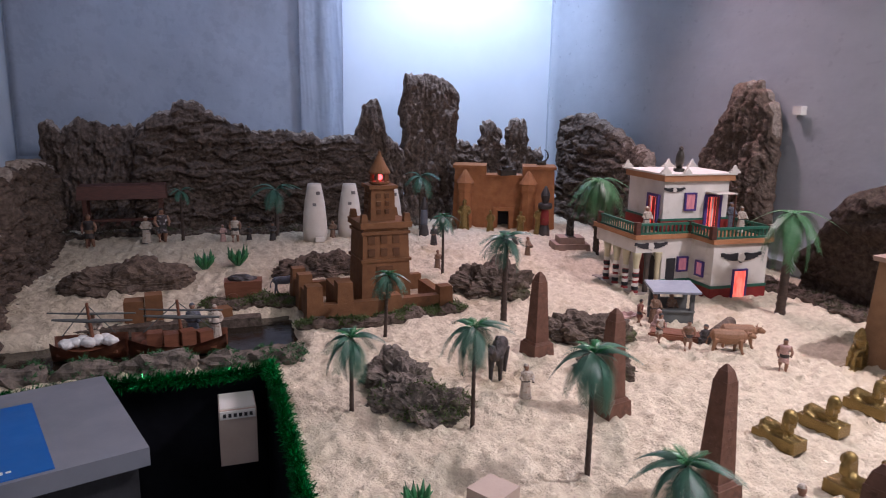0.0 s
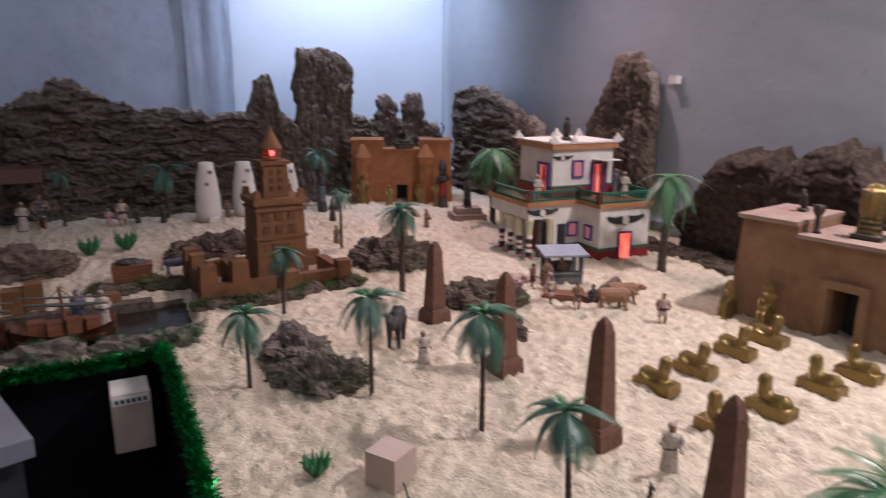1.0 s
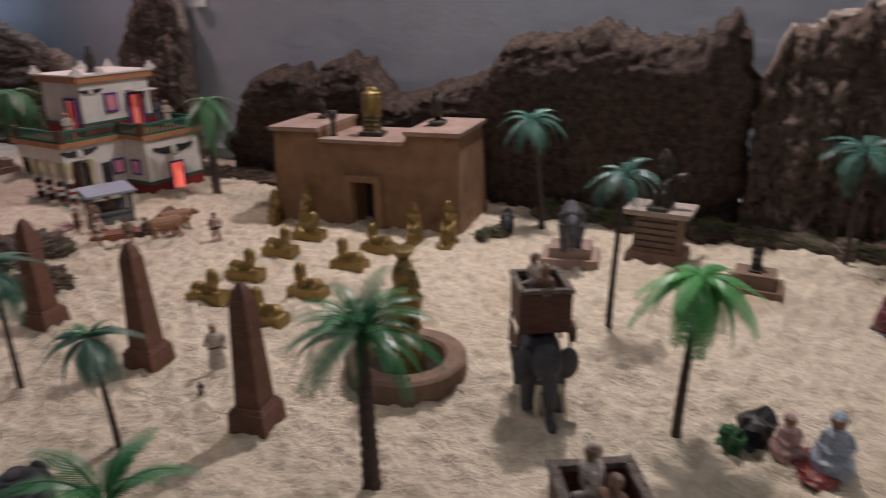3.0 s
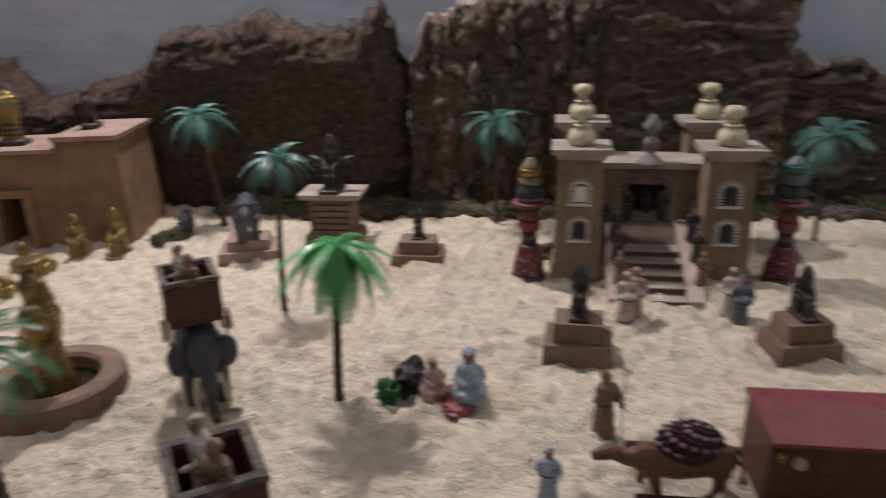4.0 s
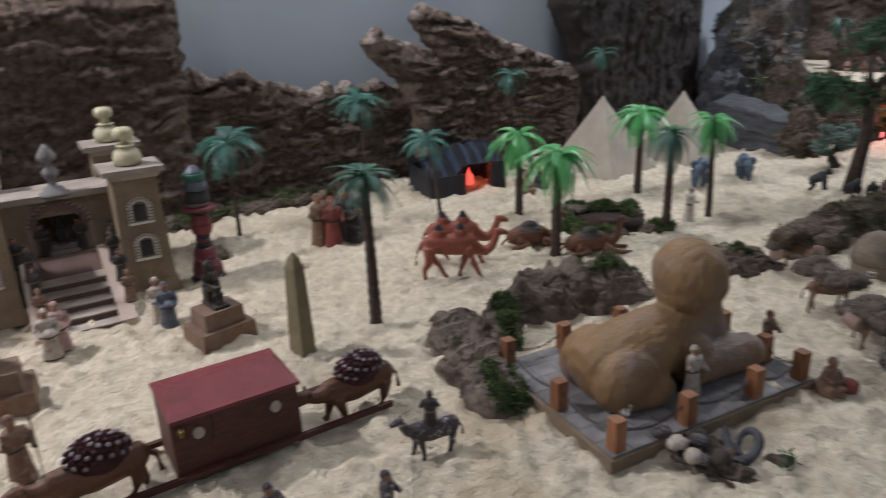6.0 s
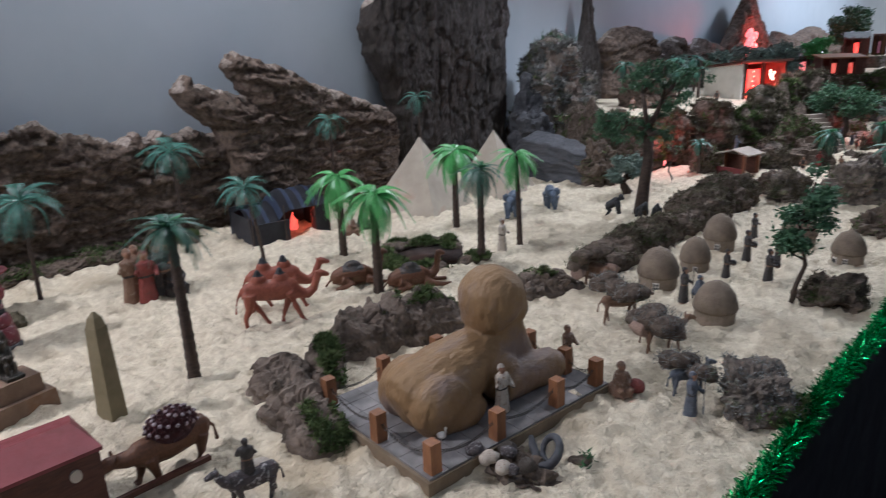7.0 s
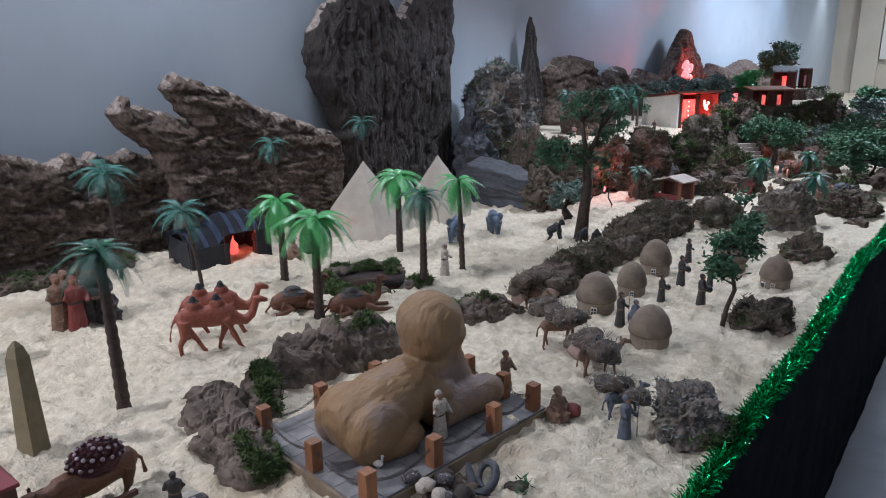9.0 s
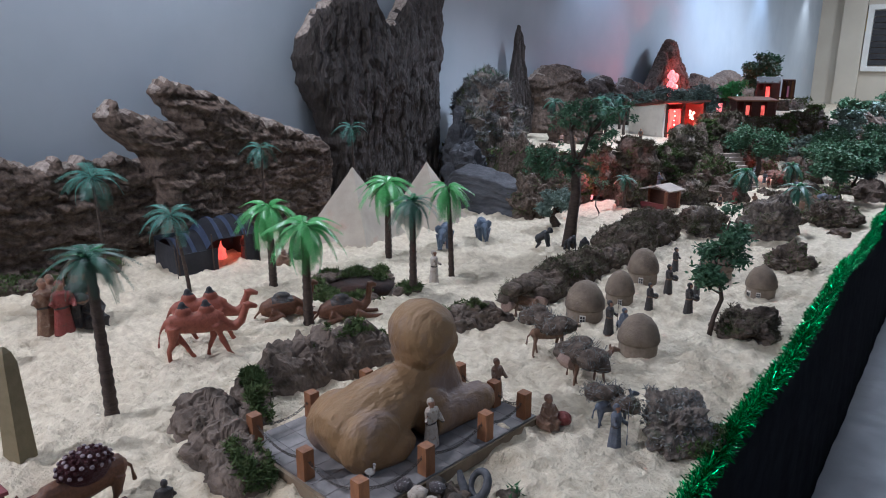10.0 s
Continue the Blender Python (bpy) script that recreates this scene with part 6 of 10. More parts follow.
for x, y, h in ((1.68, 3.80, 0.17), (1.80, 3.72, 0.12), (1.93, 3.62, 0.12), (2.02, 3.58, 0.16)):
    solid("statue", FIGS["clay"], "orange-brown clay statue before the temple", "statue", x, y, rz=-24, s=h, group="clay statues")
bm = BM()
for k in range(9):
    a = -2.6 + 0.42 * k
    tube(bm, [(0.035 * math.cos(a), 0, 0.05 + 0.035 * math.sin(a)), (0.035 * math.cos(a + 0.42), 0, 0.05 + 0.035 * math.sin(a + 0.42))], 0.008 - 0.0006 * k, 6)
box(bm, 0, 0, 0, 0.05, 0.03, 0.02)
solid("crescent_ornament", mesh_of("crescent_ornament", bm, BRONZE, True), "dark crescent ornament on the temple roof", "ornament", 2.12, 3.78, z=1.145, rz=-24)


def totem(x, y, h, rz, bands, label):
    """A turned, painted column figure, one mesh per painted band."""
    top = thing("painted_column", label, "column", x, y, rz=rz, group="painted columns")
    for z0, z1, r0, r1, m in bands:
        bm = BM()
        n = 6
        lathe(bm, [((r0 + (r1 - r0) * k / n) * (1 + 0.10 * math.sin(math.pi * k / n)) * h, (z0 + (z1 - z0) * k / n) * h) for k in range(n + 1)], 14)
        part("band", bm, m, top, smooth=True)
    return top


totem(2.04, 3.56, 0.26, 0, [(0, 0.22, 0.12, 0.08, FIG[3]), (0.22, 0.55, 0.09, 0.07, RED), (0.55, 0.66, 0.13, 0.13, FIG[3]), (0.66, 0.84, 0.06, 0.09, FIG[3]), (0.84, 1.0, 0.09, 0.02, FIG[3])], "dark red and black painted column")
totem(1.42, 3.70, 0.20, 0, [(0, 0.3, 0.13, 0.09, FIG[3]), (0.3, 0.7, 0.09, 0.08, FIG[2]), (0.7, 1.0, 0.10, 0.03, FIG[3])], "dark painted column by the palm")
for k, (kind, tone, x, y, h) in enumerate((("robe", 3, 1.38, 3.42, 0.10), ("robe", 1, 1.25, 2.98, 0.085), ("robe", 3, 1.67, 3.15, 0.10), ("carry", 1, 1.70, 3.06, 0.09), ("robe", 0, 1.62, 3.08, 0.10), ("robe", 1, 1.57, 3.0, 0.09))):
    figurine(kind, tone, x, y, h, 10 * k)
pedestal(1.99, 3.20, 0.17, 0.06, -15, "stepped pinkish stone pedestal", ROOF_TAN)
solid("statue", FIGS["bronze_seated"], "dark seated statue on a stepped pedestal", "statue", 1.99, 3.20, z=0.855, rz=-15, s=0.11)


# ---- white house with balconies ----
def house():
    top = thing("painted_house", "white two-storey model house with lit windows and balconies", "house", 1.805, 2.285, z=0.795, rz=-3)

    def b(name, material, boxes, parent, label="", bevel=0.0):
        bm = BM()
        for x0, y0, z0, x1, y1, z1 in boxes:
            box(bm, (x0 + x1) / 2, (y0 + y1) / 2, z0, x1 - x0, y1 - y0, z1 - z0)
        return part(name, bm, material, parent, label, bevel=bevel)

    lower = b("lower_storey", WHITE, [(0.11, 0.13, 0.0, 0.23, 0.42, 0.205), (0.23, 0.0, 0, 0.46, 0.42, 0.205), (0, 0.13, 0.155, 0.11, 0.42, 0.205)], top, bevel=0.002)
    b("dado", RED, [(0.227, -0.003, 0, 0.463, 0.0, 0.042), (0.457, 0.0, 0, 0.463, 0.42, 0.042), (0.226, 0.0, 0, 0.23, 0.13, 0.042), (0.108, 0.127, 0, 0.23, 0.13, 0.042)], lower, "red painted dado")
    b("stripe", GREENPAINT, [(0.226, -0.004, 0.042, 0.464, 0.0, 0.052), (0.225, 0.0, 0.042, 0.23, 0.13, 0.052), (0.108, 0.126, 0.042, 0.23, 0.13, 0.052)], lower, "green painted stripe")
    b("cornice", BANDBROWN, [(-0.012, 0.118, 0.205, 0.23, 0.43, 0.222), (0.218, -0.012, 0.205, 0.472, 0.43, 0.2215)], top, "ochre floor band", 0.002)
    # columns of the porch
    for y in (0.14, 0.21, 0.28, 0.35):
        bm = BM()
        lathe(bm, [(0.014, 0), (0.014, 0.01), (0.010, 0.014), (0.011, 0.09)], 12, (0.012, y, 0))
        c = part("column", bm, RED, top, smooth=True)
        for z, hh, tone in ((0.016, 0.014, DARK), (0.030, 0.012, WHITE), (0.052, 0.010, WHITE), (0.066, 0.012, DARK), (0.082, 0.014, WHITE)):
            bm = BM()
            lathe(bm, [(0.0118, z), (0.0126, z + hh / 2), (0.0118, z + hh)], 12, (0.012, y, 0))
            part("band", bm, tone, c, "painted ring")
        bm = BM()
        lathe(bm, [(0.010, 0.082), (0.010, 0.10), (0.012, 0.12), (0.016, 0.145), (0.018, 0.155)], 12, (0.012, y, 0))
        part("capital", bm, IVORY, c, smooth=True)
    for x in (0.055, 0.10):
        bm = BM()
        lathe(bm, [(0.012, 0), (0.009, 0.02), (0.010, 0.12), (0.016, 0.15), (0.017, 0.155)], 12, (x, 0.14, 0))
        part("column", bm, IVORY if x > 0.08 else FIG[3], top, smooth=True)
    b("porch_floor", STEP, [(-0.01, 0.12, 0, 0.11, 0.42, 0.006)], top)
    b("porch_curtain", RED, [(0.1045, 0.24, 0.006, 0.1095, 0.29, 0.14)], top, "red curtain")
    b("porch_door", DARK, [(0.105, 0.15, 0.006, 0.1095, 0.20, 0.13), (0.13, 0.1255, 0.006, 0.165, 0.1295, 0.13)], top)

    def opening(x, y, z, w, h, face, frame, glass):
        """A framed window; face: -y ('f') or -x ('s')."""
        t = 0.006
        bm = BM()
        m = pose(x, y, z) if face == "f" else pose(x, y, z, 0, 0, -90)
        for x0, z0, x1, z1 in ((-w / 2 - t, -t, w / 2 + t, 0), (-w / 2 - t, h, w / 2 + t, h + t), (-w / 2 - t, 0, -w / 2, h), (w / 2, 0, w / 2 + t, h)):
            box(bm, (x0 + x1) / 2, -0.003, z0, x1 - x0, 0.008, z1 - z0, m=m)
        wn = part("window", bm, frame, top, "blue painted frame")
        bm = BM()
        box(bm, 0, -0.001, 0, w, 0.003, h, m=m)
        part("pane", bm, glass, wn, "lit orange pane")

    opening(0.195, 0.128, 0.085, 0.034, 0.045, "f", BLUEPAINT, LIT_DIM)
    opening(0.228, 0.065, 0.080, 0.034, 0.045, "s", BLUEPAINT, LIT_DIM)
    opening(0.345, -0.003, 0.0, 0.050, 0.105, "f", BLUEPAINT, LIT_ORANGE)
    # winged emblems
    def wings(x, y, z, w):
        bm = BM()
        for s in (-1, 1):
            for k in range(5):
                box(bm, x + s * w * (0.13 + 0.085 * k), y, z + 0.10 * w * (k / 4) ** 2 - 0.02 * w, w * 0.09, 0.004, w * (0.17 - 0.022 * k))
        box(bm, x, y, z - 0.06 * w, w * 0.06, 0.004, w * 0.05)
        e = part("emblem", bm, DARK, top, "dark winged emblem")
        bm = BM()
        lathe(bm, [(0.095 * w, -0.003), (0.095 * w, 0.003)], 16, m=pose(x, y, z + 0.05 * w, 90))
        part("disc", bm, WHITE, e)

    wings(0.345, -0.003, 0.145, 0.165)
    wings(0.06, 0.128, 0.172, 0.13)
    # balustrade
    runs = [((0.0, 0.13), (0.22, 0.13)), ((0.22, 0.13), (0.22, 0.0)), ((0.22, 0.0), (0.46, 0.0)), ((0.46, 0.0), (0.46, 0.40)), ((0.0, 0.13), (0.0, 0.40))]
    for (xa, ya), (xb, yb) in runs:
        a, c = V((xa, ya, 0)), V((xb, yb, 0))
        n = int((c - a).length / 0.016)
        for k in range(1, n):
            p = a.lerp(c, k / n)
            bm = BM()
            box(bm, p.x, p.y, 0.2285, 0.005, 0.005, 0.026)
            part("baluster", bm, GREENPAINT, top, "green baluster")
        bm = BM()
        d = c - a
        for z, hgt in ((0.222, 0.007), (0.254, 0.009)):
            box(bm, (a.x + c.x) / 2, (a.y + c.y) / 2, z, abs(d.x) + 0.009, abs(d.y) + 0.009, hgt)
        part("rail", bm, GREENPAINT, top, bevel=0.001)
    for x, y in ((0, 0.13), (0.22, 0.13), (0.22, 0.0), (0.46, 0.0), (0, 0.40), (0.46, 0.40)):
        bm = BM()
        box(bm, x, y, 0.2215, 0.018, 0.018, 0.046)
        part("newel", bm, WAGON_BROWN, top, bevel=0.001)
    upper = b("upper_storey", WHITE, [(0.125, 0.17, 0.2225, 0.402, 0.41, 0.409)], top, bevel=0.002)
    b("stripe", GREENPAINT, [(0.117, 0.167, 0.262, 0.410, 0.1695, 0.27), (0.1165, 0.17, 0.262, 0.1195, 0.41, 0.27)], upper)
    b("dado", RED, [(0.117, 0.167, 0.2225, 0.410, 0.1697, 0.262), (0.1165, 0.17, 0.2225, 0.1197, 0.41, 0.262)], upper)
    b("cornice", BANDBROWN, [(0.112, 0.155, 0.409, 0.415, 0.42, 0.431)], top, "ochre roof band", 0.002)
    b("roof", WHITE, [(0.108, 0.15, 0.431, 0.419, 0.425, 0.437)], top, bevel=0.002)
    for x, y, w in ((0.116, 0.158, 1), (0.411, 0.158, 1), (0.116, 0.418, 1), (0.411, 0.418, 1), (0.205, 0.155, 0.7), (0.30, 0.42, 1.2)):
        bm = BM()
        box(bm, x, y, 0.437, 0.044 * w, 0.012, 0.007)
        box(bm, x, y, 0.4435, 0.030 * w, 0.012, 0.008)
        box(bm, x, y, 0.451, 0.017 * w, 0.012, 0.016 * w, (0.3, 0.6))
        part("roof_horn", bm, WHITE, top, bevel=0.002)
    opening(0.235, 0.167, 0.305, 0.038, 0.055, "f", BLUEPAINT, LIT_DIM)
    wings(0.165, 0.166, 0.372, 0.085)
    # striped curtains over lit doors
    for x, y, face in ((0.335, 0.1665, "f"), (0.117, 0.225, "s")):
        m = pose(x, y, 0.2225) if face == "f" else pose(x, y, 0.2225, 0, 0, -90)
        bm = BM()
        box(bm, 0, 0, 0, 0.05, 0.006, 0.125, m=m)
        d = part("door", bm, LIT_ORANGE, top, "glowing doorway")
        bm = BM()
        for s in (-1, 1):
            box(bm, s * 0.031, 0, 0, 0.012, 0.010, 0.135, m=m)
        box(bm, 0, 0, 0.126, 0.05, 0.010, 0.009, m=m)
        part("door_frame", bm, BLUEPAINT, d, "purple painted frame")
        for k in range(4):
            bm = BM()
            box(bm, -0.0185 + 0.0125 * k, -0.005 - 0.002 * (k % 2), 0, 0.0055, 0.004, 0.125, m=m)
            part("curtain_stripe", bm, RED if k != 1 else WHITE, d)
    bm = BM()
    box(bm, 0.345, 0.135, 0.365, 0.085, 0.07, 0.004, m=Matrix.Translation((0, 0, 0)))
    part("awning", bm, WHITE, top, "small pale awning")
    for x in (0.306, 0.384):
        bm = BM()
        box(bm, x, 0.104, 0.222, 0.004, 0.004, 0.144)
        part("awning_post", bm, WAGON_BROWN, top)


house()
# falcon on the roof and figures on the balconies
bm = BM()
box(bm, 0, 0, 0, 0.5, 0.35, 0.12)
tube(bm, [(0.05, 0, 0.10), (0.0, 0, 0.35), (-0.06, 0, 0.62), (-0.10, 0, 0.78)], [0.10, 0.17, 0.15, 0.09], 9)
ball(bm, (-0.13, 0, 0.86), (0.12, 0.09, 0.10), 2)
tube(bm, [(-0.22, 0, 0.86), (-0.30, 0, 0.82)], [0.04, 0.008], 6)
tube(bm, [(0.05, 0, 0.45), (0.20, 0, 0.14)], [0.12, 0.05], 8)
solid("bird_statue", mesh_of("bird_statue", bm, BRONZE, True), "dark bronze bird statue on the roof", "statue", 2.05, 2.52, z=1.231, rz=60, s=0.10)
figurine("robe", 0, 1.865, 2.44, 0.10, z=1.017, where="on the balcony")
figurine("robe", 0, 2.22, 2.36, 0.10, z=1.017, where="on the balcony")
figurine("robe", 2, 2.26, 2.46, 0.10, z=1.017, where="on the balcony")

# market stall, sledge, oxen
stall = thing("market_stall", "grey wooden market stall with a slanting pale roof", "stall", 1.735, 2.10, rz=-20)
for sx in (-1, 1):
    for sy in (-1, 1):
        bm = BM()
        box(bm, sx * 0.055, sy * 0.035, 0, 0.012, 0.012, 0.115)
        part("post", bm, GREYWOOD, stall, bevel=0.001)
bm = BM()
box(bm, 0, 0, 0, 0.15, 0.115, 0.007, m=pose(0, 0, 0.113, 5, 0, 0))
part("roof", bm, GREYROOF, stall, "pale grey board roof", bevel=0.001)
bm = BM()
box(bm, 0, -0.035, 0.0, 0.10, 0.01, 0.045)
box(bm, 0, 0.03, 0.0, 0.10, 0.01, 0.075)
box(bm, 0, -0.03, 0.045, 0.125, 0.03, 0.006)
part("counter", bm, GREYWOOD, stall, bevel=0.001)
figurine("robe", 1, 1.74, 2.105, 0.095, where="behind the stall")
bm = BM()
box(bm, 0, 0, 0.004, 0.20, 0.06, 0.014)
box(bm, 0, 0.03, 0.0, 0.21, 0.01, 0.014)
box(bm, 0, -0.03, 0.0, 0.21, 0.01, 0.014)
solid("sledge", mesh_of("sledge", bm, BOATWOOD, bevel=0.002), "brown wooden sledge on the sand", "sledge", 1.68, 1.95, rz=-40)
bm = BM()
tube(bm, [(-0.07, 0, 0.02), (0.08, 0, 0.022)], [0.016, 0.018], 12)
solid("log", mesh_of("log", bm, BARK, True), "short dark log beside the sledge", "log", 1.79, 1.93, rz=30)
animal("ox", "tan ox figurine yoked in a team", 1.70, 1.80, 0.10, -25)
animal("ox", "brown ox figurine yoked in a team", 1.76, 1.83, 0.10, -25)
figurine("walker", 6, 1.76, 1.66, 0.095, -40)
figurine("walker", 0, 1.585, 1.95, 0.09, 30)
figurine("walker", 1, 1.615, 1.86, 0.09, -20)
figurine("seated", 6, 1.64, 2.03, 0.06, 40)
figurine("walker", 8, 1.60, 2.07, 0.085, 60)
figurine("seated", 3, 1.70, 1.89, 0.055, -60)
figurine("robe", 1, 1.66, 2.08, 0.10, 0)
rock("heap of reddish pottery beside the stall", 1.62, 2.16, 0.10, 0.06, 0.03, 81, FIG[6], sub=3, name="pottery_heap")
animal("camel_load", "dark brown camel figurine with a load", 1.02, 1.83, 0.12, 235)
figurine("robe", 0, 1.025, 1.685, 0.085, 0)

# ---- palms ----
DK, BR = "dark green plastic palm with drooping fronds on a thin trunk", "bright green plastic palm with glossy fronds"
FN = "large dark green fern-leaved palm on a thick trunk"
palm(0.628, 1.732, 0.172, 0.078, FROND_DARK, 11, 0.0042, (0.0, 0.0), DK, 1)
palm(0.860, 1.600, 0.228, 0.082, FROND_DARK, 11, 0.0042, (0.0, 0.0), DK, 2)
palm(0.985, 1.342, 0.250, 0.084, FROND_DARK, 11, 0.0045, (0.0, 0.0), DK, 3)
palm(0.952, 1.027, 0.200, 0.078, FROND_DARK, 11, 0.0042, (-0.010, 0.004), DK, 4)
palm(1.214, 2.232, 0.27, 0.080, FROND_DARK, 14, 0.0085, (0.0, 0.0), "dark green spiky palm on a stout trunk", 5, up=-14)
palm(2.13, 2.045, 0.335, 0.118, FROND_WEEP, 13, 0.0125, (0.01, 0.0), FN, 6)
palm(2.03, 3.03, 0.345, 0.145, FROND_WEEP, 14, 0.012, (0.0, 0.0), FN, 7)
palm(0.83, 2.22, 0.19, 0.062, FROND_DARK, 12, 0.0045, (0.01, 0.0), DK, 8)
palm(1.45, 3.86, 0.29, 0.12, FROND_FERN, 11, 0.007, (0.0, 0.0), DK, 9)
palm(0.69, 3.82, 0.24, 0.13, FROND_FERN, 11, 0.009, (0.0, 0.0), FN, 10)
palm(1.23, 2.86, 0.24, 0.062, FROND_DARK, 10, 0.005, (0.0, 0.0), DK, 11)
palm(0.25, 3.78, 0.25, 0.07, FROND_FERN, 9, 0.006, (0.0, 0.0), DK, 12)
palm(2.26, 0.84, 0.325, 0.105, FROND_UMBRELLA, 10, 0.008, (0.0, 0.035), DK, 13)
palm(1.715, 0.475, 0.33, 0.085, FROND_UMBRELLA, 10, 0.0055, (0.025, -0.010), DK, 14)
palm(1.064, 0.625, 0.245, 0.116, FROND_MID, 19, 0.0105, (0.0, 0.0), "bushy green plastic palm with long spiky leaves", 15, up=-16)
palm(0.80, 0.83, 0.09, 0.13, FROND_MID, 9, 0.006, (0.0, 0.0), "low green plastic palm with long spiky leaves", 16, up=-14)
palm(1.380, 0.268, 0.262, 0.094, FROND_BRIGHT_WEEP, 15, 0.0062, (0.02, -0.012), BR, 17, up=2)
palm(2.30, 0.05, 0.29, 0.105, FROND_UMBRELLA, 9, 0.005, (0.0, 0.0), DK, 18)
palm(2.18, -0.76, 0.275, 0.115, FROND_UMBRELLA, 9, 0.005, (0.0, 0.0), DK, 19)
palm(1.440, -0.795, 0.318, 0.078, FROND_SPIKY, 16, 0.0105, (0.0, 0.006), "dark green palm on a thick ringed trunk", 20, up=-20)
palm(2.0, -1.33, 0.235, 0.095, FROND_UMBRELLA, 9, 0.005, (0.035, 0.015), DK, 21)
palm(2.30, -1.24, 0.33, 0.11, FROND_UMBRELLA, 9, 0.005, (0.02, 0.0), DK, 22)
palm(1.85, -1.52, 0.25, 0.105, FROND_BRIGHT, 12, 0.010, (0.0, 0.0), BR, 23)
palm(1.515, -1.36, 0.265, 0.105, FROND_BRIGHT, 13, 0.0105, (0.0, 0.0), BR, 24)
palm(1.78, -1.97, 0.27, 0.11, FROND_BRIGHT, 13, 0.010, (0.0, 0.0), BR, 25)
palm(1.47, -1.73, 0.275, 0.088, FROND_SPIKY, 14, 0.0095, (0.0, 0.0), "dark green palm on a brown trunk", 26)
palm(1.47, -1.92, 0.29, 0.09, FROND_BRIGHT, 12, 0.0075, (0.015, 0.0), BR, 27)
palm(2.30, -1.86, 0.36, 0.085, FROND_UMBRELLA, 5, 0.004, (0.0, 0.0), DK, 28)
palm(2.30, -2.35, 0.40, 0.085, FROND_UMBRELLA, 5, 0.004, (0.02, 0.0), DK, 29)

# ---- obelisks ----
for x, y, h in ((1.190, 1.955, 0.235), (1.176, 1.568, 0.246), (1.160, 1.212, 0.254), (1.098, 0.874, 0.256)):
    obelisk(x, y, h, 0.054, OBELISK, "brown carved stone obelisk on a square base", rz=12)
obelisk(1.420, -0.625, 0.206, 0.042, OBELISK_GREY, "plain olive-grey obelisk standing in the sand", base=False, rz=20)


# ---- golden sphinx avenue and temple ----
def sphinx_mesh():
    bm = BM()
    box(bm, 0, 0, 0, 1.0, 0.52, 0.27, (0.97, 0.95))
    tube(bm, [(-0.40, 0, 0.30), (-0.30, 0, 0.36), (0.0, 0, 0.35), (0.18, 0, 0.40), (0.24, 0, 0.46)], [0.12, 0.17, 0.14, 0.15, 0.10], 12)
    for s in (-1, 1):
        tube(bm, [(0.15, s * 0.12, 0.26), (0.46, s * 0.12, 0.24)], [0.07, 0.055], 8)
        tube(bm, [(-0.30, s * 0.14, 0.30), (-0.12, s * 0.18, 0.25), (-0.05, s * 0.18, 0.22)], [0.13, 0.08, 0.05], 8)
        tube(bm, [(0.20, s * 0.10, 0.74), (0.20, s * 0.14, 0.60), (0.23, s * 0.13, 0.46)], [0.05, 0.07, 0.05], 8)
    ball(bm, (0.26, 0, 0.70), (0.11, 0.10, 0.13), 2)
    box(bm, 0.17, 0, 0.44, 0.16, 0.34, 0.36, (0.9, 0.72))
    ball(bm, (0.19, 0, 0.77), (0.13, 0.14, 0.12), 2)
    tube(bm, [(-0.42, 0, 0.28), (-0.47, 0.10, 0.24), (-0.30, 0.22, 0.23)], [0.03, 0.025, 0.02], 6)
    table = {"s": mesh_of("sphinx_statue", bm, GOLD, True)}
    fuse(table, 0.022)
    return table["s"]


SPHINX = sphinx_mesh()
for n, (x, y) in enumerate(((1.425, 1.335), (1.575, 1.365), (1.73, 1.385), (1.875, 1.405), (1.40, 1.135), (1.555, 1.145), (1.745, 1.165), (1.885, 1.17))):
    solid("sphinx_statue", SPHINX, "small golden sphinx statue on a plinth in the avenue", "statue", x, y, rz=-78 if n < 4 else 97, s=0.095, group="golden sphinxes")
for x, y, h, rz in ((1.975, 1.625, 0.115, -80), (2.0, 1.515, 0.125, -80), (1.99, 1.12, 0.12, -80), (2.01, 1.02, 0.13, -80)):
    solid("seated_statue", FIGS["gold"], "golden seated statue before the temple gate", "statue", x, y, rz=rz, s=h, group="golden seated statues")
pylon_temple(2.052, 1.335, -80.5, 0.62, 0.288, 0.27, OCHRE, ROOF_TAN, "large ochre plaster temple with two sloping pylons", 0.90, 0.28, (0.078, 0.142))
bm = BM()
box(bm, 0, 0, 0, 0.85, 0.55, 0.10)
lathe(bm, [(0.34, 0.08), (0.36, 0.16), (0.31, 0.34), (0.20, 0.46), (0.13, 0.52)], 18, sy=0.62)
ball(bm, (0, -0.06, 0.78), (0.17, 0.19, 0.24), 3)
lathe(bm, [(0.30, 0.40), (0.36, 0.52), (0.37, 0.70), (0.32, 0.92), (0.22, 1.06), (0.08, 1.12)], 20, (0, 0.08, 0), sy=0.55)
for k in range(7):
    lathe(bm, [(0.33 + 0.05 * math.sin(k * 0.45), 0.40 + 0.09 * k), (0.36 + 0.045 * math.sin(k * 0.45), 0.42 + 0.09 * k), (0.33 + 0.05 * math.sin(k * 0.45), 0.44 + 0.09 * k)], 20, (0, 0.08, 0), sy=0.57)
for s in (-1, 1):
    tube(bm, [(s * 0.22, -0.04, 0.62), (s * 0.20, -0.12, 0.42), (s * 0.17, -0.17, 0.22)], [0.07, 0.08, 0.05], 8)
bust = {"b": mesh_of("bust_statue", bm, GOLD, True)}
fuse(bust, 0.028)
# dark bands across the headcloth and collar
bust["b"].materials.append(BRONZE)
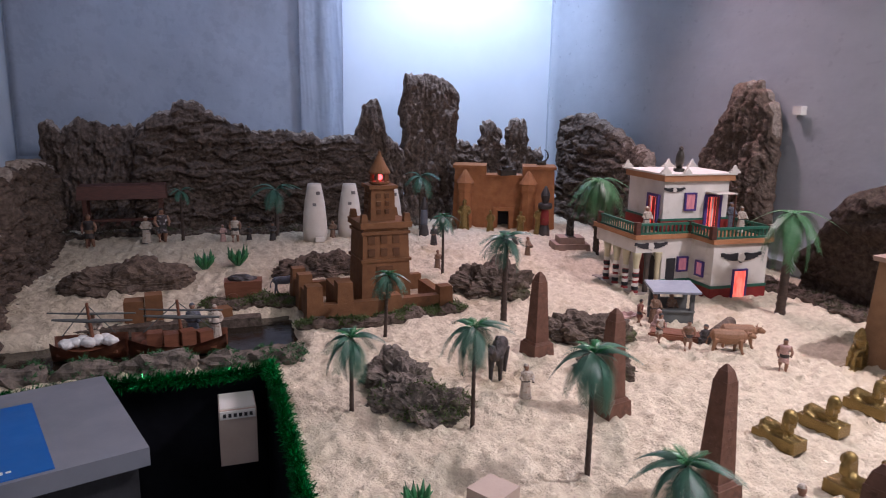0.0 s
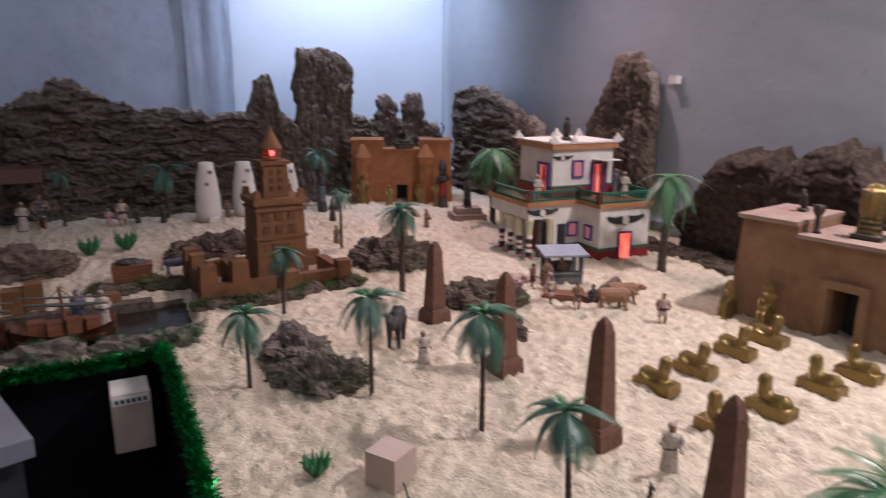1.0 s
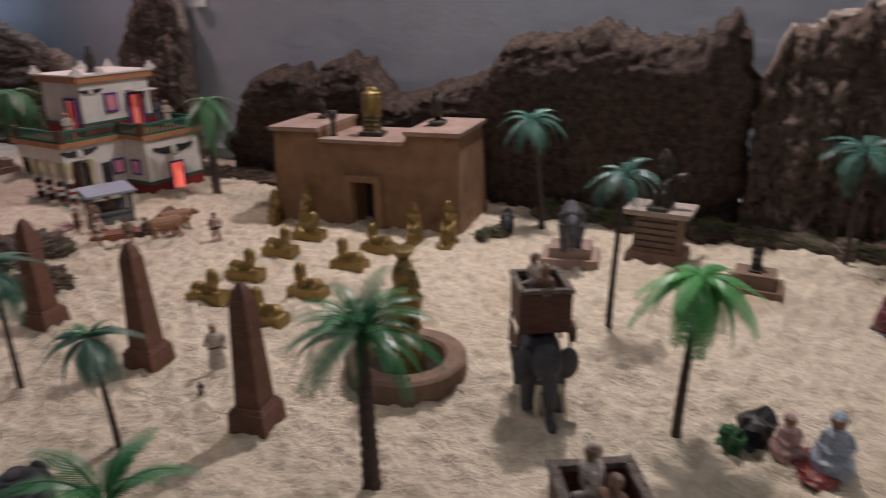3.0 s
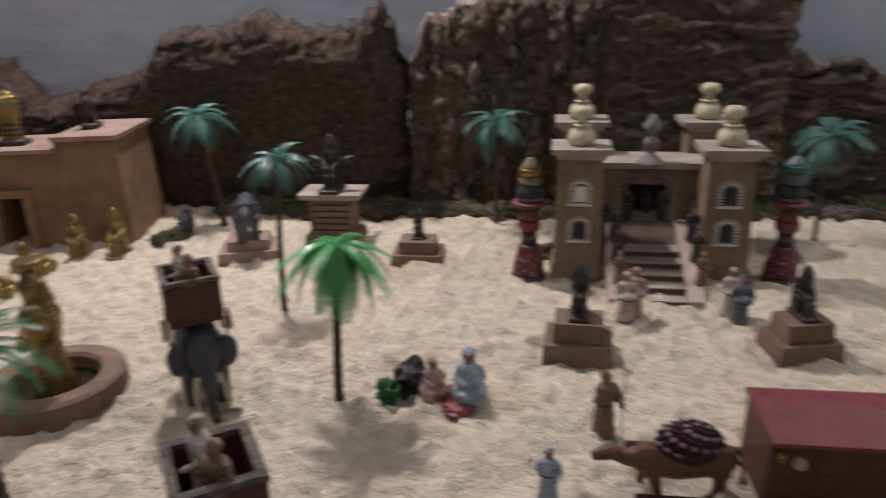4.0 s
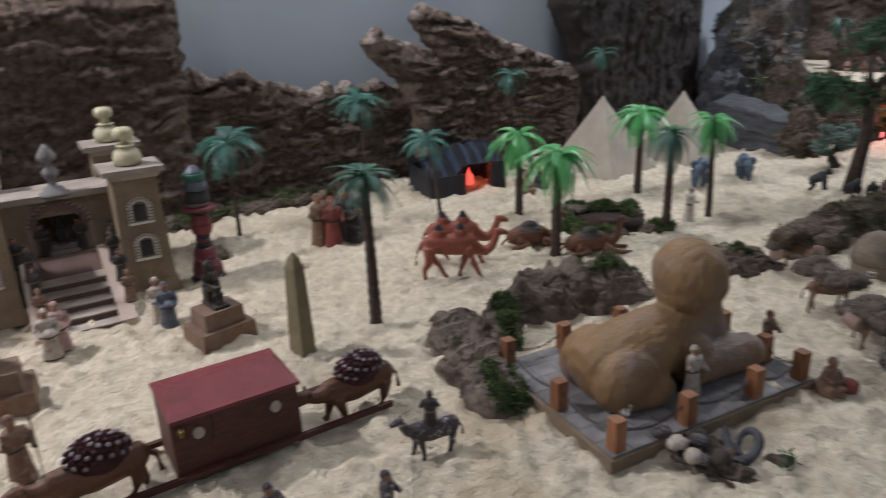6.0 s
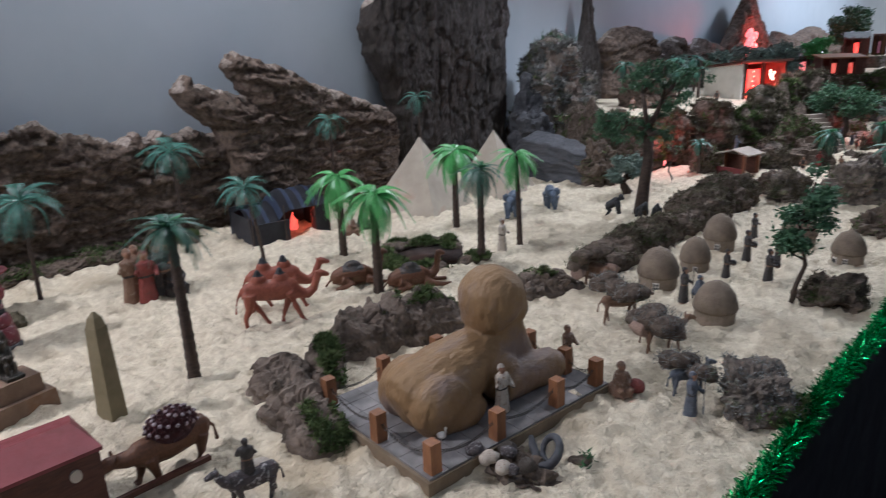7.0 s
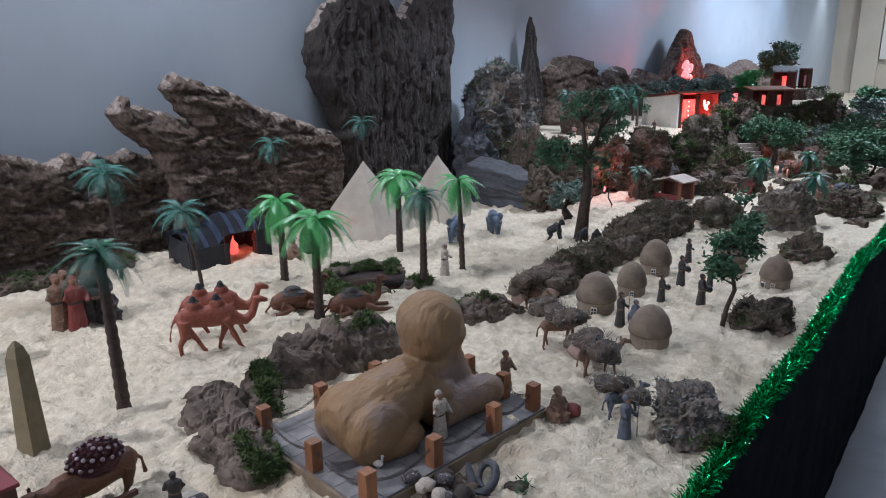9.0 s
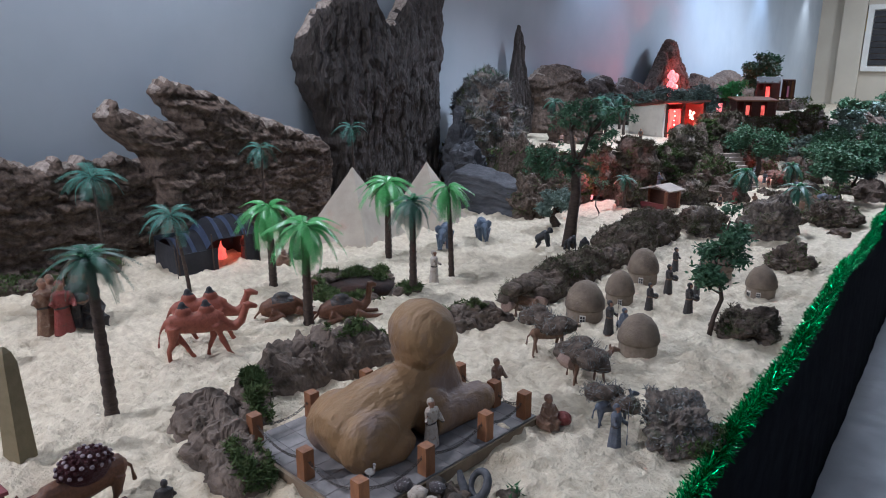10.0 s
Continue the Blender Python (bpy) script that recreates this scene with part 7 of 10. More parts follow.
for face in bust["b"].polygons:
    c = face.center
    front = face.normal.y < -0.45 and c.z > 0.45
    if not front and (c.z < 0.10 or math.sin(c.z * 62 + 3 * abs(c.x)) > 0.1):
        face.material_index = 1
solid("bust_statue", bust["b"], "golden pharaoh-style bust on the temple gate", "statue", 2.135, 1.345, z=1.066, rz=-78, s=(0.088, 0.09, 0.130))
solid("bird_statue", bpy.data.meshes["bird_statue"], "dark bronze bird statue on the temple roof", "statue", 2.19, 1.575, z=1.098, rz=20, s=0.068)
solid("bird_statue", bpy.data.meshes["bird_statue"], "dark bronze bird statue on the temple roof", "statue", 2.21, 1.16, z=1.098, rz=10, s=0.112)
bm = BM()
lathe(bm, [(0.16, 0), (0.10, 0.1), (0.09, 0.6), (0.2, 0.8), (0.22, 1.0), (0.15, 1.02)], 12)
solid("brazier", mesh_of("brazier", bm, BRONZE, True), "small dark goblet brazier on the temple gate", "brazier", 2.085, 1.455, z=1.066, s=0.075)
moss_strip("dark mossy strip at the foot of the bark", [(2.42, 2.5), (2.38, 2.0), (2.42, 1.65)], 0.09, 0.035, 34, 0.5, DRYMOSS)
moss_strip("dark green mossy strip along the bark", [(2.40, 0.9), (2.40, 0.4), (2.40, -0.1), (2.42, -0.9), (2.40, -1.3)], 0.09, 0.05, 35, 0.9, MOSS)
moss_strip("small mossy clump beside the temple", [(2.10, 0.96), (2.16, 0.93)], 0.05, 0.03, 36, 1.0)

# ---- middle of the desert ----
figurine("robe", 0, 1.20, 1.07, 0.10, -30)
figurine("staff", 3, 1.12, 1.03, 0.03)
piece("box", "plain pale cardboard block standing on the sand", "box", 0.765, 1.27, None, 0.062, 0.062, 0.062, CARD, 30, 0.002)
bsk = thing("basket", "dark grey woven basket with a domed lid", "basket", 0.80, 1.03, rz=25)
bm = BM()
lathe(bm, [(0.036, 0), (0.040, 0.004), (0.041, 0.030), (0.042, 0.036), (0.038, 0.038)], 24)
part("body", bm, GREYHIDE, bsk, smooth=True)
bm = BM()
for k in range(5):
    r = 0.040 - 0.0065 * k
    lathe(bm, [(r, 0.036 + 0.0055 * k), (r + 0.002, 0.039 + 0.0055 * k), (r - 0.001, 0.0425 + 0.0055 * k)], 22, sx=1.0, sy=1.0)
part("lid", bm, GREYHIDE, bsk, "coiled domed lid", smooth=True)
for s in (-1, 1):
    bm = BM()
    ball(bm, (s * 0.044, 0, 0.032), (0.006, 0.015, 0.018), 2)
    part("handle", bm, GREYHIDE, bsk, smooth=True)
bm = BM()
run = [V((0.775, 1.24, 0)), V((0.765, 1.20, 0)), V((0.772, 1.16, 0)), V((0.755, 1.12, 0)), V((0.765, 1.08, 0)), V((0.778, 1.05, 0))]
tube(bm, [V((p.x, p.y, hz(p.x, p.y) + 0.009)) for p in run], 0.0016, 6)
solid("cable", mesh_of("cable", bm, DARK, True), "thin dark cable lying on the sand", "cable", 0, 0, z=0.0)
# queen figure in a round basin
basin = thing("basin", "round brown stone basin in the sand", "basin", 1.35, 0.745, lift=-0.004)
bm = BM()
lathe(bm, [(0.112, 0), (0.112, 0.045), (0.105, 0.05), (0.078, 0.05), (0.072, 0.044), (0.072, 0.012), (0.03, 0.012)], 40)
part("rim", bm, PEDESTAL, basin, smooth=False)
bm = BM()
lathe(bm, [(0.01, 0.02), (0.072, 0.02), (0.072, 0.022), (0.01, 0.022)], 30)
part("water", bm, WATER, basin, "dark water in the basin")
bm = BM()
lathe(bm, [(0.13, 0), (0.15, 0.02), (0.15, 0.10), (0.11, 0.30), (0.10, 0.46), (0.13, 0.60), (0.14, 0.68), (0.10, 0.75), (0.055, 0.78), (0.085, 0.84), (0.09, 0.90), (0.06, 0.95), (0.04, 1.0)], 20)
for s in (-1, 1):
    tube(bm, [(s * 0.13, 0, 0.70), (s * 0.18, -0.02, 0.52), (s * 0.08, -0.14, 0.44)], [0.045, 0.04, 0.035], 8)
    tube(bm, [(s * 0.07, 0.02, 0.92), (s * 0.11, 0.02, 0.80), (s * 0.10, -0.04, 0.66)], [0.035, 0.05, 0.03], 8)
statue = {"q": mesh_of("gold_statue", bm, GOLD, True)}
fuse(statue, 0.014)
solid("gold_statue", statue["q"], "tall brown and gold standing statue in the basin", "statue", 1.34, 0.735, z=0.80, rz=-110, s=0.235)
bm = BM()
lathe(bm, [(0.10, 0), (0.16, 0.25), (0.26, 0.55), (0.24, 0.62), (0.10, 0.58)], 14)
solid("golden_hat", mesh_of("golden_hat", bm, GOLD, True), "flared golden headpiece on the statue", "ornament", 1.34, 0.735, z=1.030, s=(0.09, 0.09, 0.035))


def war_elephant(x, y, rz, label):
    animal("tusker", label, x, y, 0.155, rz)
    h = thing("howdah", "dark carved wooden howdah on the elephant", "howdah", x, y, z=hz(x, y) + 0.120, rz=rz, group="howdahs")
    h.scale = (0.80, 0.80, 0.84)
    bm = BM()
    box(bm, 0, 0, 0.03, 0.11, 0.10, 0.012)
    part("base", bm, WAGON_BROWN, h, bevel=0.002)
    for s in (-1, 1):
        bm = BM()
        box(bm, 0, s * 0.048, 0.04, 0.11, 0.008, 0.075, (1.04, 1))
        part("side_panel", bm, WAGON_BROWN, h, bevel=0.002)
        bm = BM()
        box(bm, s * 0.054, 0, 0.04, 0.008, 0.095, 0.07, (1, 1.04))
        part("end_panel", bm, WAGON_BROWN, h, bevel=0.002)
        bm = BM()
        box(bm, 0, s * 0.048, 0.112, 0.125, 0.013, 0.008)
        box(bm, s * 0.054, 0, 0.1125, 0.013, 0.104, 0.008)
        part("rail", bm, GREYROCK, h, "grey carved rail", bevel=0.002)
        bm = BM()
        lathe(bm, [(0.022, -0.003), (0.022, 0.003), (0.008, 0.005)], 14, m=pose(0.03, s * 0.062, 0.02, 90 * s))
        part("shield", bm, PEDESTAL, h, "round painted shield", smooth=True)
        for sx in (-1, 1):
            bm = BM()
            tube(bm, [(sx * 0.05, s * 0.05, 0.035), (sx * 0.045, s * 0.056, -0.03)], 0.003, 6)
            part("strap", bm, WAGON_BROWN, h)
    figurine("robe", 0, x + 0.01, y + 0.015, 0.105, rz, z=hz(x, y) + 0.158, where="riding in the howdah")
    figurine("robe", 1, x - 0.02, y - 0.015, 0.10, rz + 40, z=hz(x, y) + 0.158, where="riding in the howdah")


war_elephant(1.385, 0.500, -147, "grey elephant figurine carrying a howdah")
war_elephant(0.938, 0.260, -147, "grey elephant figurine carrying a howdah")
pedestal(2.03, 0.67, 0.15, 0.05, -75, "stepped pinkish stone pedestal", ROOF_TAN)
animal("elephant", "dark stone beast statue on a pedestal", 2.03, 0.67, 0.115, 200, z=0.845)
animal("elephant", "dark stone beast statue by the temple", 2.19, 0.92, 0.07, 200)
# golden tower with slatted front
gt = thing("tall_plinth", "tall tan plinth with dark slots and pale slab top", "plinth", 2.17, 0.48, rz=-90)
bm = BM()
box(bm, 0, 0, 0, 0.15, 0.12, 0.03, (0.92, 0.9))
part("foot", bm, PEDESTAL, gt, bevel=0.003)
bm = BM()
box(bm, 0, 0, 0.029, 0.115, 0.09, 0.10, (0.94, 0.94))
part("body", bm, PEDESTAL, gt, "tan slatted body", bevel=0.002)
for k in range(5):
    bm = BM()
    box(bm, 0, -0.044 + 0.0006 * k, 0.042 + 0.017 * k, 0.10, 0.006, 0.004)
    part("slat", bm, DARK, gt)
bm = BM()
box(bm, 0, 0, 0.128, 0.16, 0.11, 0.014, (1.04, 1.04))
part("top_slab", bm, STEP, gt, bevel=0.003)
solid("winged_statue", FIGS["bronze_seated"], "dark statue with raised arms on the plinth", "statue", 2.17, 0.48, z=0.935, rz=-90, s=0.15)
bm = BM()
for s in (-1, 1):
    tube(bm, [(s * 0.03, 0, 0.0), (s * 0.10, 0, 0.02), (s * 0.14, 0, 0.05)], [0.02, 0.03, 0.012], 7)
solid("wing_ornament", mesh_of("wing_ornament", bm, BRONZE, True), "dark spread wings behind the statue", "ornament", 2.175, 0.48, z=1.005, rz=-90, s=0.42)
for x, y, w, h, rz, st in ((2.01, 0.23, 0.125, 0.06, -90, 0.075), (1.57, -0.13, 0.125, 0.075, -95, 0.10), (1.59, -0.52, 0.115, 0.07, -80, 0.095)):
    pedestal(x, y, w, h, rz, "stepped tan stone pedestal on the sand", group="stepped pedestals")
    solid("statue", FIGS["bronze_seated"], "dark bronze seated statue on a stepped pedestal", "statue", x + 0.01, y, z=hz(x, y) + h - 0.004, rz=rz, s=st, group="pedestal statues")
def rings(z0, z1, r0, r1, tones):
    """Narrow painted rings between two heights."""
    n = len(tones)
    return [(z0 + (z1 - z0) * k / n, z0 + (z1 - z0) * (k + 1) / n, r0 + (r1 - r0) * k / n, r0 + (r1 - r0) * (k + 1) / n, m) for k, m in enumerate(tones)]


BANDS = [(0, 0.05, 0.13, 0.13, FIG[3]), (0.05, 0.20, 0.125, 0.10, DOTTED), (0.20, 0.30, 0.10, 0.075, DOTTED)] + rings(0.30, 0.42, 0.06, 0.055, [DARK, DOTTED, DARK]) + [(0.42, 0.50, 0.075, 0.085, WAGON_RED), (0.50, 0.60, 0.075, 0.06, WAGON_RED), (0.60, 0.63, 0.09, 0.11, DARK), (0.63, 0.66, 0.13, 0.13, WAGON_RED), (0.66, 0.70, 0.085, 0.085, DISC), (0.70, 0.80, 0.11, 0.075, FIG[3])]
totem(1.93, -0.04, 0.285, 0, BANDS + [(0.80, 0.86, 0.085, 0.065, OBELISK_GREY), (0.86, 0.92, 0.075, 0.085, GOLD), (0.92, 1.0, 0.07, 0.025, OBELISK_GREY)], "tall red and black painted column with gold head")
totem(1.94, -0.60, 0.285, 0, BANDS + [(0.80, 0.88, 0.10, 0.075, FIG[2]), (0.88, 0.94, 0.08, 0.09, GREENPAINT), (0.94, 1.0, 0.07, 0.025, FIG[2])], "tall red and black painted column with green head")
rock("colourful heap of bundles and baskets on the sand", 1.43, 0.16, 0.075, 0.065, 0.075, 82, FIG[3], sub=3, name="bundle")
rock("small green heap of produce on the sand", 1.39, 0.19, 0.06, 0.05, 0.045, 83, GREENMOSS, sub=3, name="produce_heap")
figurine("seated", 6, 1.405, 0.115, 0.07, -60)
figurine("seated", 5, 1.40, 0.055, 0.09, -80)
rock("flat red cloth bundle on the sand", 1.385, 0.075, 0.10, 0.06, 0.02, 84, FIG[4], sub=3, name="cloth_bundle")
figurine("robe", 5, 1.155, -0.065, 0.082, -100)
figurine("staff", 1, 1.31, -0.15, 0.11, -60)


# ---- stepped castle with four ball-topped towers ----
def castle():
    top = thing("castle", "ochre model castle with four ball-topped towers and a stair", "castle", 1.965, -0.310, rz=-92)
    for x, y in ((-0.158, 0.0), (0.158, 0.0), (-0.150, 0.22), (0.150, 0.22)):
        z0 = 0.0 if y == 0 else 0.02
        bm = BM()
        box(bm, x, y, 0, 0.125, 0.11, 0.035, (0.9, 0.9))
        box(bm, x, y, 0.034, 0.105, 0.095, 0.255 + z0, (0.88, 0.88))
        tw = part("tower", bm, CASTLE, top, bevel=0.003)
        bm = BM()
        box(bm, x, y, 0.288 + z0, 0.130, 0.118, 0.012)
        box(bm, x, y, 0.275 + z0, 0.100, 0.092, 0.013, (1.12, 1.12))
        part("cap", bm, STEP, tw, "pale flat cap", bevel=0.002)
        for r, z, prof in ((0.031, 0.2995, ((0.7, 0), (0.98, 0.2), (1, 0.6), (0.85, 1.05), (0.5, 1.3), (0.62, 1.36), (0.62, 1.46), (0.3, 1.52))), (0.022, 0.3455, ((0.6, 0), (0.5, 0.45), (0.55, 0.55), (0.9, 0.75), (1.02, 1.15), (0.95, 1.5), (0.7, 1.72), (0.3, 1.8)))):
            bm = BM()
            lathe(bm, [(r * a, r * b) for a, b in prof], 18, (x, y, z + z0))
            part("ball", bm, IVORY, tw, "ivory ball finial", smooth=True)
        if y == 0:
            for z in (0.10, 0.185):
                bm = BM()
                d = -0.0475 * (1 - 0.12 * (z - 0.02) / 0.255) - 0.0005
                for ring, size in ((0.0, 0.0045), (0.0065, 0.0035)):
                    for k in range(11):
                        a = math.pi * k / 10
                        box(bm, x + (0.018 + ring) * math.cos(a), d - 0.001, z + 0.025 + (0.014 + ring) * math.sin(a), size, 0.006, size)
                    for s in (-1, 1):
                        for k in range(5):
                            box(bm, x + s * (0.018 + ring), d - 0.001, z + 0.0068 * k - 0.005, size, 0.006, size)
                box(bm, x, d - 0.001, z - 0.0135, 0.054, 0.008, 0.006)
                w = part("window_surround", bm, WHITE, tw, "pale dotted window surround")
                bm = BM()
                box(bm, x, d, z - 0.003, 0.028, 0.006, 0.034, (0.8, 1))
                part("pane", bm, COTTON if (z > 0.15 and x < 0) else DARK, w)
    bm = BM()
    box(bm, 0, 0.13, 0, 0.28, 0.16, 0.10)
    part("podium", bm, CASTLE, top, bevel=0.003)
    bm = BM()
    for s in (-1, 1):
        box(bm, s * 0.0925, 0.13, 0.0995, 0.095, 0.10, 0.13)
    box(bm, 0, 0.13, 0.19, 0.09, 0.10, 0.0395)
    box(bm, 0, 0.165, 0.0995, 0.09, 0.02, 0.0905)
    gate = part("gate", bm, CASTLE, top, bevel=0.002)
    bm = BM()
    box(bm, 0, 0.13, 0.229, 0.285, 0.125, 0.014)
    part("lintel", bm, STEP, gate, "pale flat lintel", bevel=0.003)
    bm = BM()
    for k in range(13):
        a = math.pi * k / 12
        box(bm, 0.052 * math.cos(a), 0.078, 0.165 + 0.044 * math.sin(a), 0.012, 0.012, 0.012)
    part("arch", bm, STEPDARK, gate, "dark carved arch")
    bm = BM()
    for k in range(17):
        a = math.pi * k / 16
        box(bm, 0.064 * math.cos(a), 0.0785, 0.162 + 0.056 * math.sin(a), 0.009, 0.006, 0.007)
    for s in (-1, 1):
        box(bm, s * 0.064, 0.0785, 0.101, 0.007, 0.006, 0.062)
    part("arch_moulding", bm, ROOF_TAN, gate, "pinkish plaster arch moulding")
    bm = BM()
    box(bm, 0, 0.098, 0.0995, 0.052, 0.03, 0.022)
    box(bm, 0, 0.088, 0.0995, 0.062, 0.03, 0.010)
    part("throne_step", bm, STEP, gate, "pale throne step", bevel=0.001)
    # stair and side ramps
    bm = BM()
    v = [bm.verts.new((s * 0.0615, y, z)) for s in (-1, 1) for y, z in ((-0.005, 0.070), (0.056, 0.070), (0.056, 0.101), (0.036, 0.101))]
    bm.faces.new(v[:4])
    bm.faces.new(v[4:][::-1])
    for k in range(4):
        n = (k + 1) % 4
        bm.faces.new((v[k], v[4 + k], v[4 + n], v[n]))
    part("landing", bm, STEPDARK, top, "brown sloping landing above the steps")
    for k in range(5):
        bm = BM()
        d = 0.245 - 0.036 * k
        box(bm, 0, 0.055 - d / 2, 0.0142 * k - 0.0005 * (k > 0), 0.125, d, 0.0115)
        part("riser", bm, STEPDARK, top)
        bm = BM()
        box(bm, 0, 0.053 - d / 2, 0.0142 * k + 0.0112, 0.129, d + 0.004, 0.003)
        part("step", bm, STEP, top, "pale stair tread")
    for s in (-1, 1):
        bm = BM()
        v = [bm.verts.new((s * (0.082 + dx), y, z)) for dx in (-0.0185, 0.0150) for y, z in ((-0.192, 0), (0.055, 0), (0.055, 0.112), (0.03, 0.112), (-0.192, 0.014))]
        bm.faces.new(v[:5])
        bm.faces.new(v[5:][::-1])
        for k in range(5):
            n = (k + 1) % 5
            bm.faces.new((v[k], v[5 + k], v[5 + n], v[n]))
        part("ramp", bm, CARD, top, "pale sloping side wall", bevel=0.002)


castle()
solid("seated_statue", FIGS["bronze_seated"], "dark seated idol in the castle gate", "statue", 2.060, -0.312, z=0.922, rz=-90, s=0.080)
for y, tone, h in ((-0.350, 3, 0.075), (-0.272, 3, 0.075)):
    figurine("robe", tone, 2.045, y, h, -90, z=0.902, where="in the castle gate")
for y in (-0.413, -0.213):
    figurine("robe", 3, 2.00, y, 0.075, -90, z=0.893, where="guarding the castle gate")
bm = BM()
lathe(bm, [(0.32, 0), (0.33, 0.05), (0.24, 0.09), (0.20, 0.16), (0.10, 0.20), (0.09, 0.30), (0.17, 0.40), (0.17, 0.48), (0.08, 0.56), (0.075, 0.64), (0.19, 0.70), (0.20, 0.78), (0.10, 0.92), (0.02, 1.0)], 16)
solid("finial_statue", mesh_of("finial_statue", bm, SLAB, True), "grey stone turned finial on the castle lintel", "statue", 2.05, -0.317, z=1.034, s=(0.10, 0.10, 0.118))
for s in (-1, 1):
    for k, (dx, dz) in enumerate(((0.045, 0.088), (-0.015, 0.06), (-0.075, 0.03))):
        figurine("robe", 3 if k != 2 else 1, 1.895 + dx, -0.316 + s * 0.084, 0.075, -90, z=0.80 + dz, where="on the castle stair")
for x, y, tone in ((1.72, -0.25, 6), (1.70, -0.23, 0), (1.74, -0.44, 0), (1.71, -0.45, 2)):
    figurine("carry", tone, x, y, 0.105, -90)
rock("small dark mossy stone at the castle foot", 2.06, -0.08, 0.07, 0.06, 0.05, 85, DRYMOSS, sub=3)
rock("small dark mossy stone at the castle foot", 2.06, -0.66, 0.07, 0.06, 0.05, 86, DRYMOSS, sub=3)

# ---- covered litter between two camels ----
lit = thing("covered_litter", "brown wooden covered litter with a red hipped roof", "litter", 1.212, -0.421, rz=-91)
lit.scale = (0.79, 0.84, 0.93)
bm = BM()
box(bm, 0, 0, 0.012, 0.232, 0.122, 0.112, (0.99, 0.98))
body = part("body", bm, WAGON_BROWN, lit, bevel=0.002)
bm = BM()
v = [bm.verts.new(p) for p in ((-0.117, -0.075, 0.122), (0.117, -0.075, 0.122), (0.117, 0.075, 0.122), (-0.117, 0.075, 0.122), (-0.096, 0.0, 0.142), (0.096, 0.0, 0.142), (-0.117, -0.075, 0.116), (0.117, -0.075, 0.116), (0.117, 0.075, 0.116), (-0.117, 0.075, 0.116))]
for q in ((0, 1, 5, 4), (2, 3, 4, 5), (1, 2, 5), (3, 0, 4), (6, 7, 1, 0), (7, 8, 2, 1), (8, 9, 3, 2), (9, 6, 0, 3), (9, 8, 7, 6)):
    bm.faces.new([v[i] for i in q])
part("roof", bm, WAGON_RED, lit, "dull red sloping roof")
for s in (-1, 1):
    bm = BM()
    box(bm, 0, s * 0.0615, 0.03, 0.09, 0.004, 0.085)
    dr = part("door", bm, WAGON_BROWN, body, bevel=0.001)
    bm = BM()
    for x in (-0.07, 0.07):
        lathe(bm, [(0.010, -0.003), (0.010, 0.003), (0.007, 0.004)], 14, m=pose(x, s * 0.0615, 0.085, 90 * s))
    part("window", bm, FIG[0], body, "small round pale window")
    bm = BM()
    box(bm, 0, s * 0.0665, 0.012, 0.62, 0.009, 0.009)
    part("pole", bm, WAGON_BROWN, lit, bevel=0.001)
bm = BM()
lathe(bm, [(0.005, 0), (0.006, 0.01), (0.0, 0.016)], 10, (-0.1, -0.068, 0.09))
part("lantern", bm, GOLD, lit)
for y, name in ((-0.236, "brown camel figurine carrying a litter, in a beaded cloth"), (-0.622, "brown camel figurine carrying a litter, in a beaded cloth")):
    animal("camel_dark", name, 1.188, y, 0.138, 92)
    cloth = thing("saddle_cloth", "dark red beaded saddle cloth with pale discs", "saddle cloth", 1.188, y - 0.005, z=hz(1.188, y) + 0.074, rz=92, group="saddle cloths")
    cloth.scale = (0.10, 0.10, 0.09)
    bm = BM()
    ball(bm, (0, 0, 0), (0.40, 0.24, 0.33), 3, 0.08, 20, y)
    part("cloth", bm, RUG, cloth, smooth=True)
    discs, knots = BM(), BM()
    for k in range(80):
        a, b = k * 2.4, math.acos(1 - 0.98 * (k + 0.5) / 80)
        n = V((math.sin(b) * math.cos(a), math.sin(b) * math.sin(a), math.cos(b)))
        p = V((0.41 * n.x, 0.25 * n.y, 0.34 * n.z))
        ball(knots, p, 0.040, 1)
        if k % 2:
            tube(discs, [p + n * 0.028, p + n * 0.044], [0.036, 0.022], 8)
    part("bead", knots, RUG, cloth, smooth=True)
    tagged(part("disc", discs, DISC, cloth, "small dull mauve discs"), kind="stuff")
animal("horse", "black and grey horse figurine on the sand", 1.02, -0.66, 0.080, 75)
figurine("robe", 3, 1.02, -0.655, 0.068, 60, z=0.838, where="riding a horse")
bm = BM()
ball(bm, (0, 0, 0), (0.30, 0.20, 0.14), 2, 0.1)
solid("saddle_blanket", mesh_of("saddle_blanket", bm, FIG[0], True), "pale blanket on the horse", "saddle blanket", 1.025, -0.672, z=0.848, rz=75, s=0.075)
figurine("carry", 7, 0.99, -0.40, 0.09, -60)
figurine("robe", 7, 0.93, -0.53, 0.085, -40)
figurine("robe", 7, 0.97, -0.22, 0.085, -60)
animal("horse", "dark horse figurine with striped rug", 0.93, -0.34, 0.10, 190)

# ---- camels, tent, pyramids ----
animal("camel", "reddish-brown two-humped camel figurine walking", 1.535, -1.083, 0.220, -121)
animal("camel", "reddish-brown two-humped camel figurine walking", 1.620, -1.152, 0.220, -121)
animal("camel_lying", "brown camel figurine lying under a dark rug", 1.605, -1.372, 0.175, -120)
animal("camel_lying", "brown camel figurine lying under a dark rug", 1.462, -1.448, 0.175, -120)
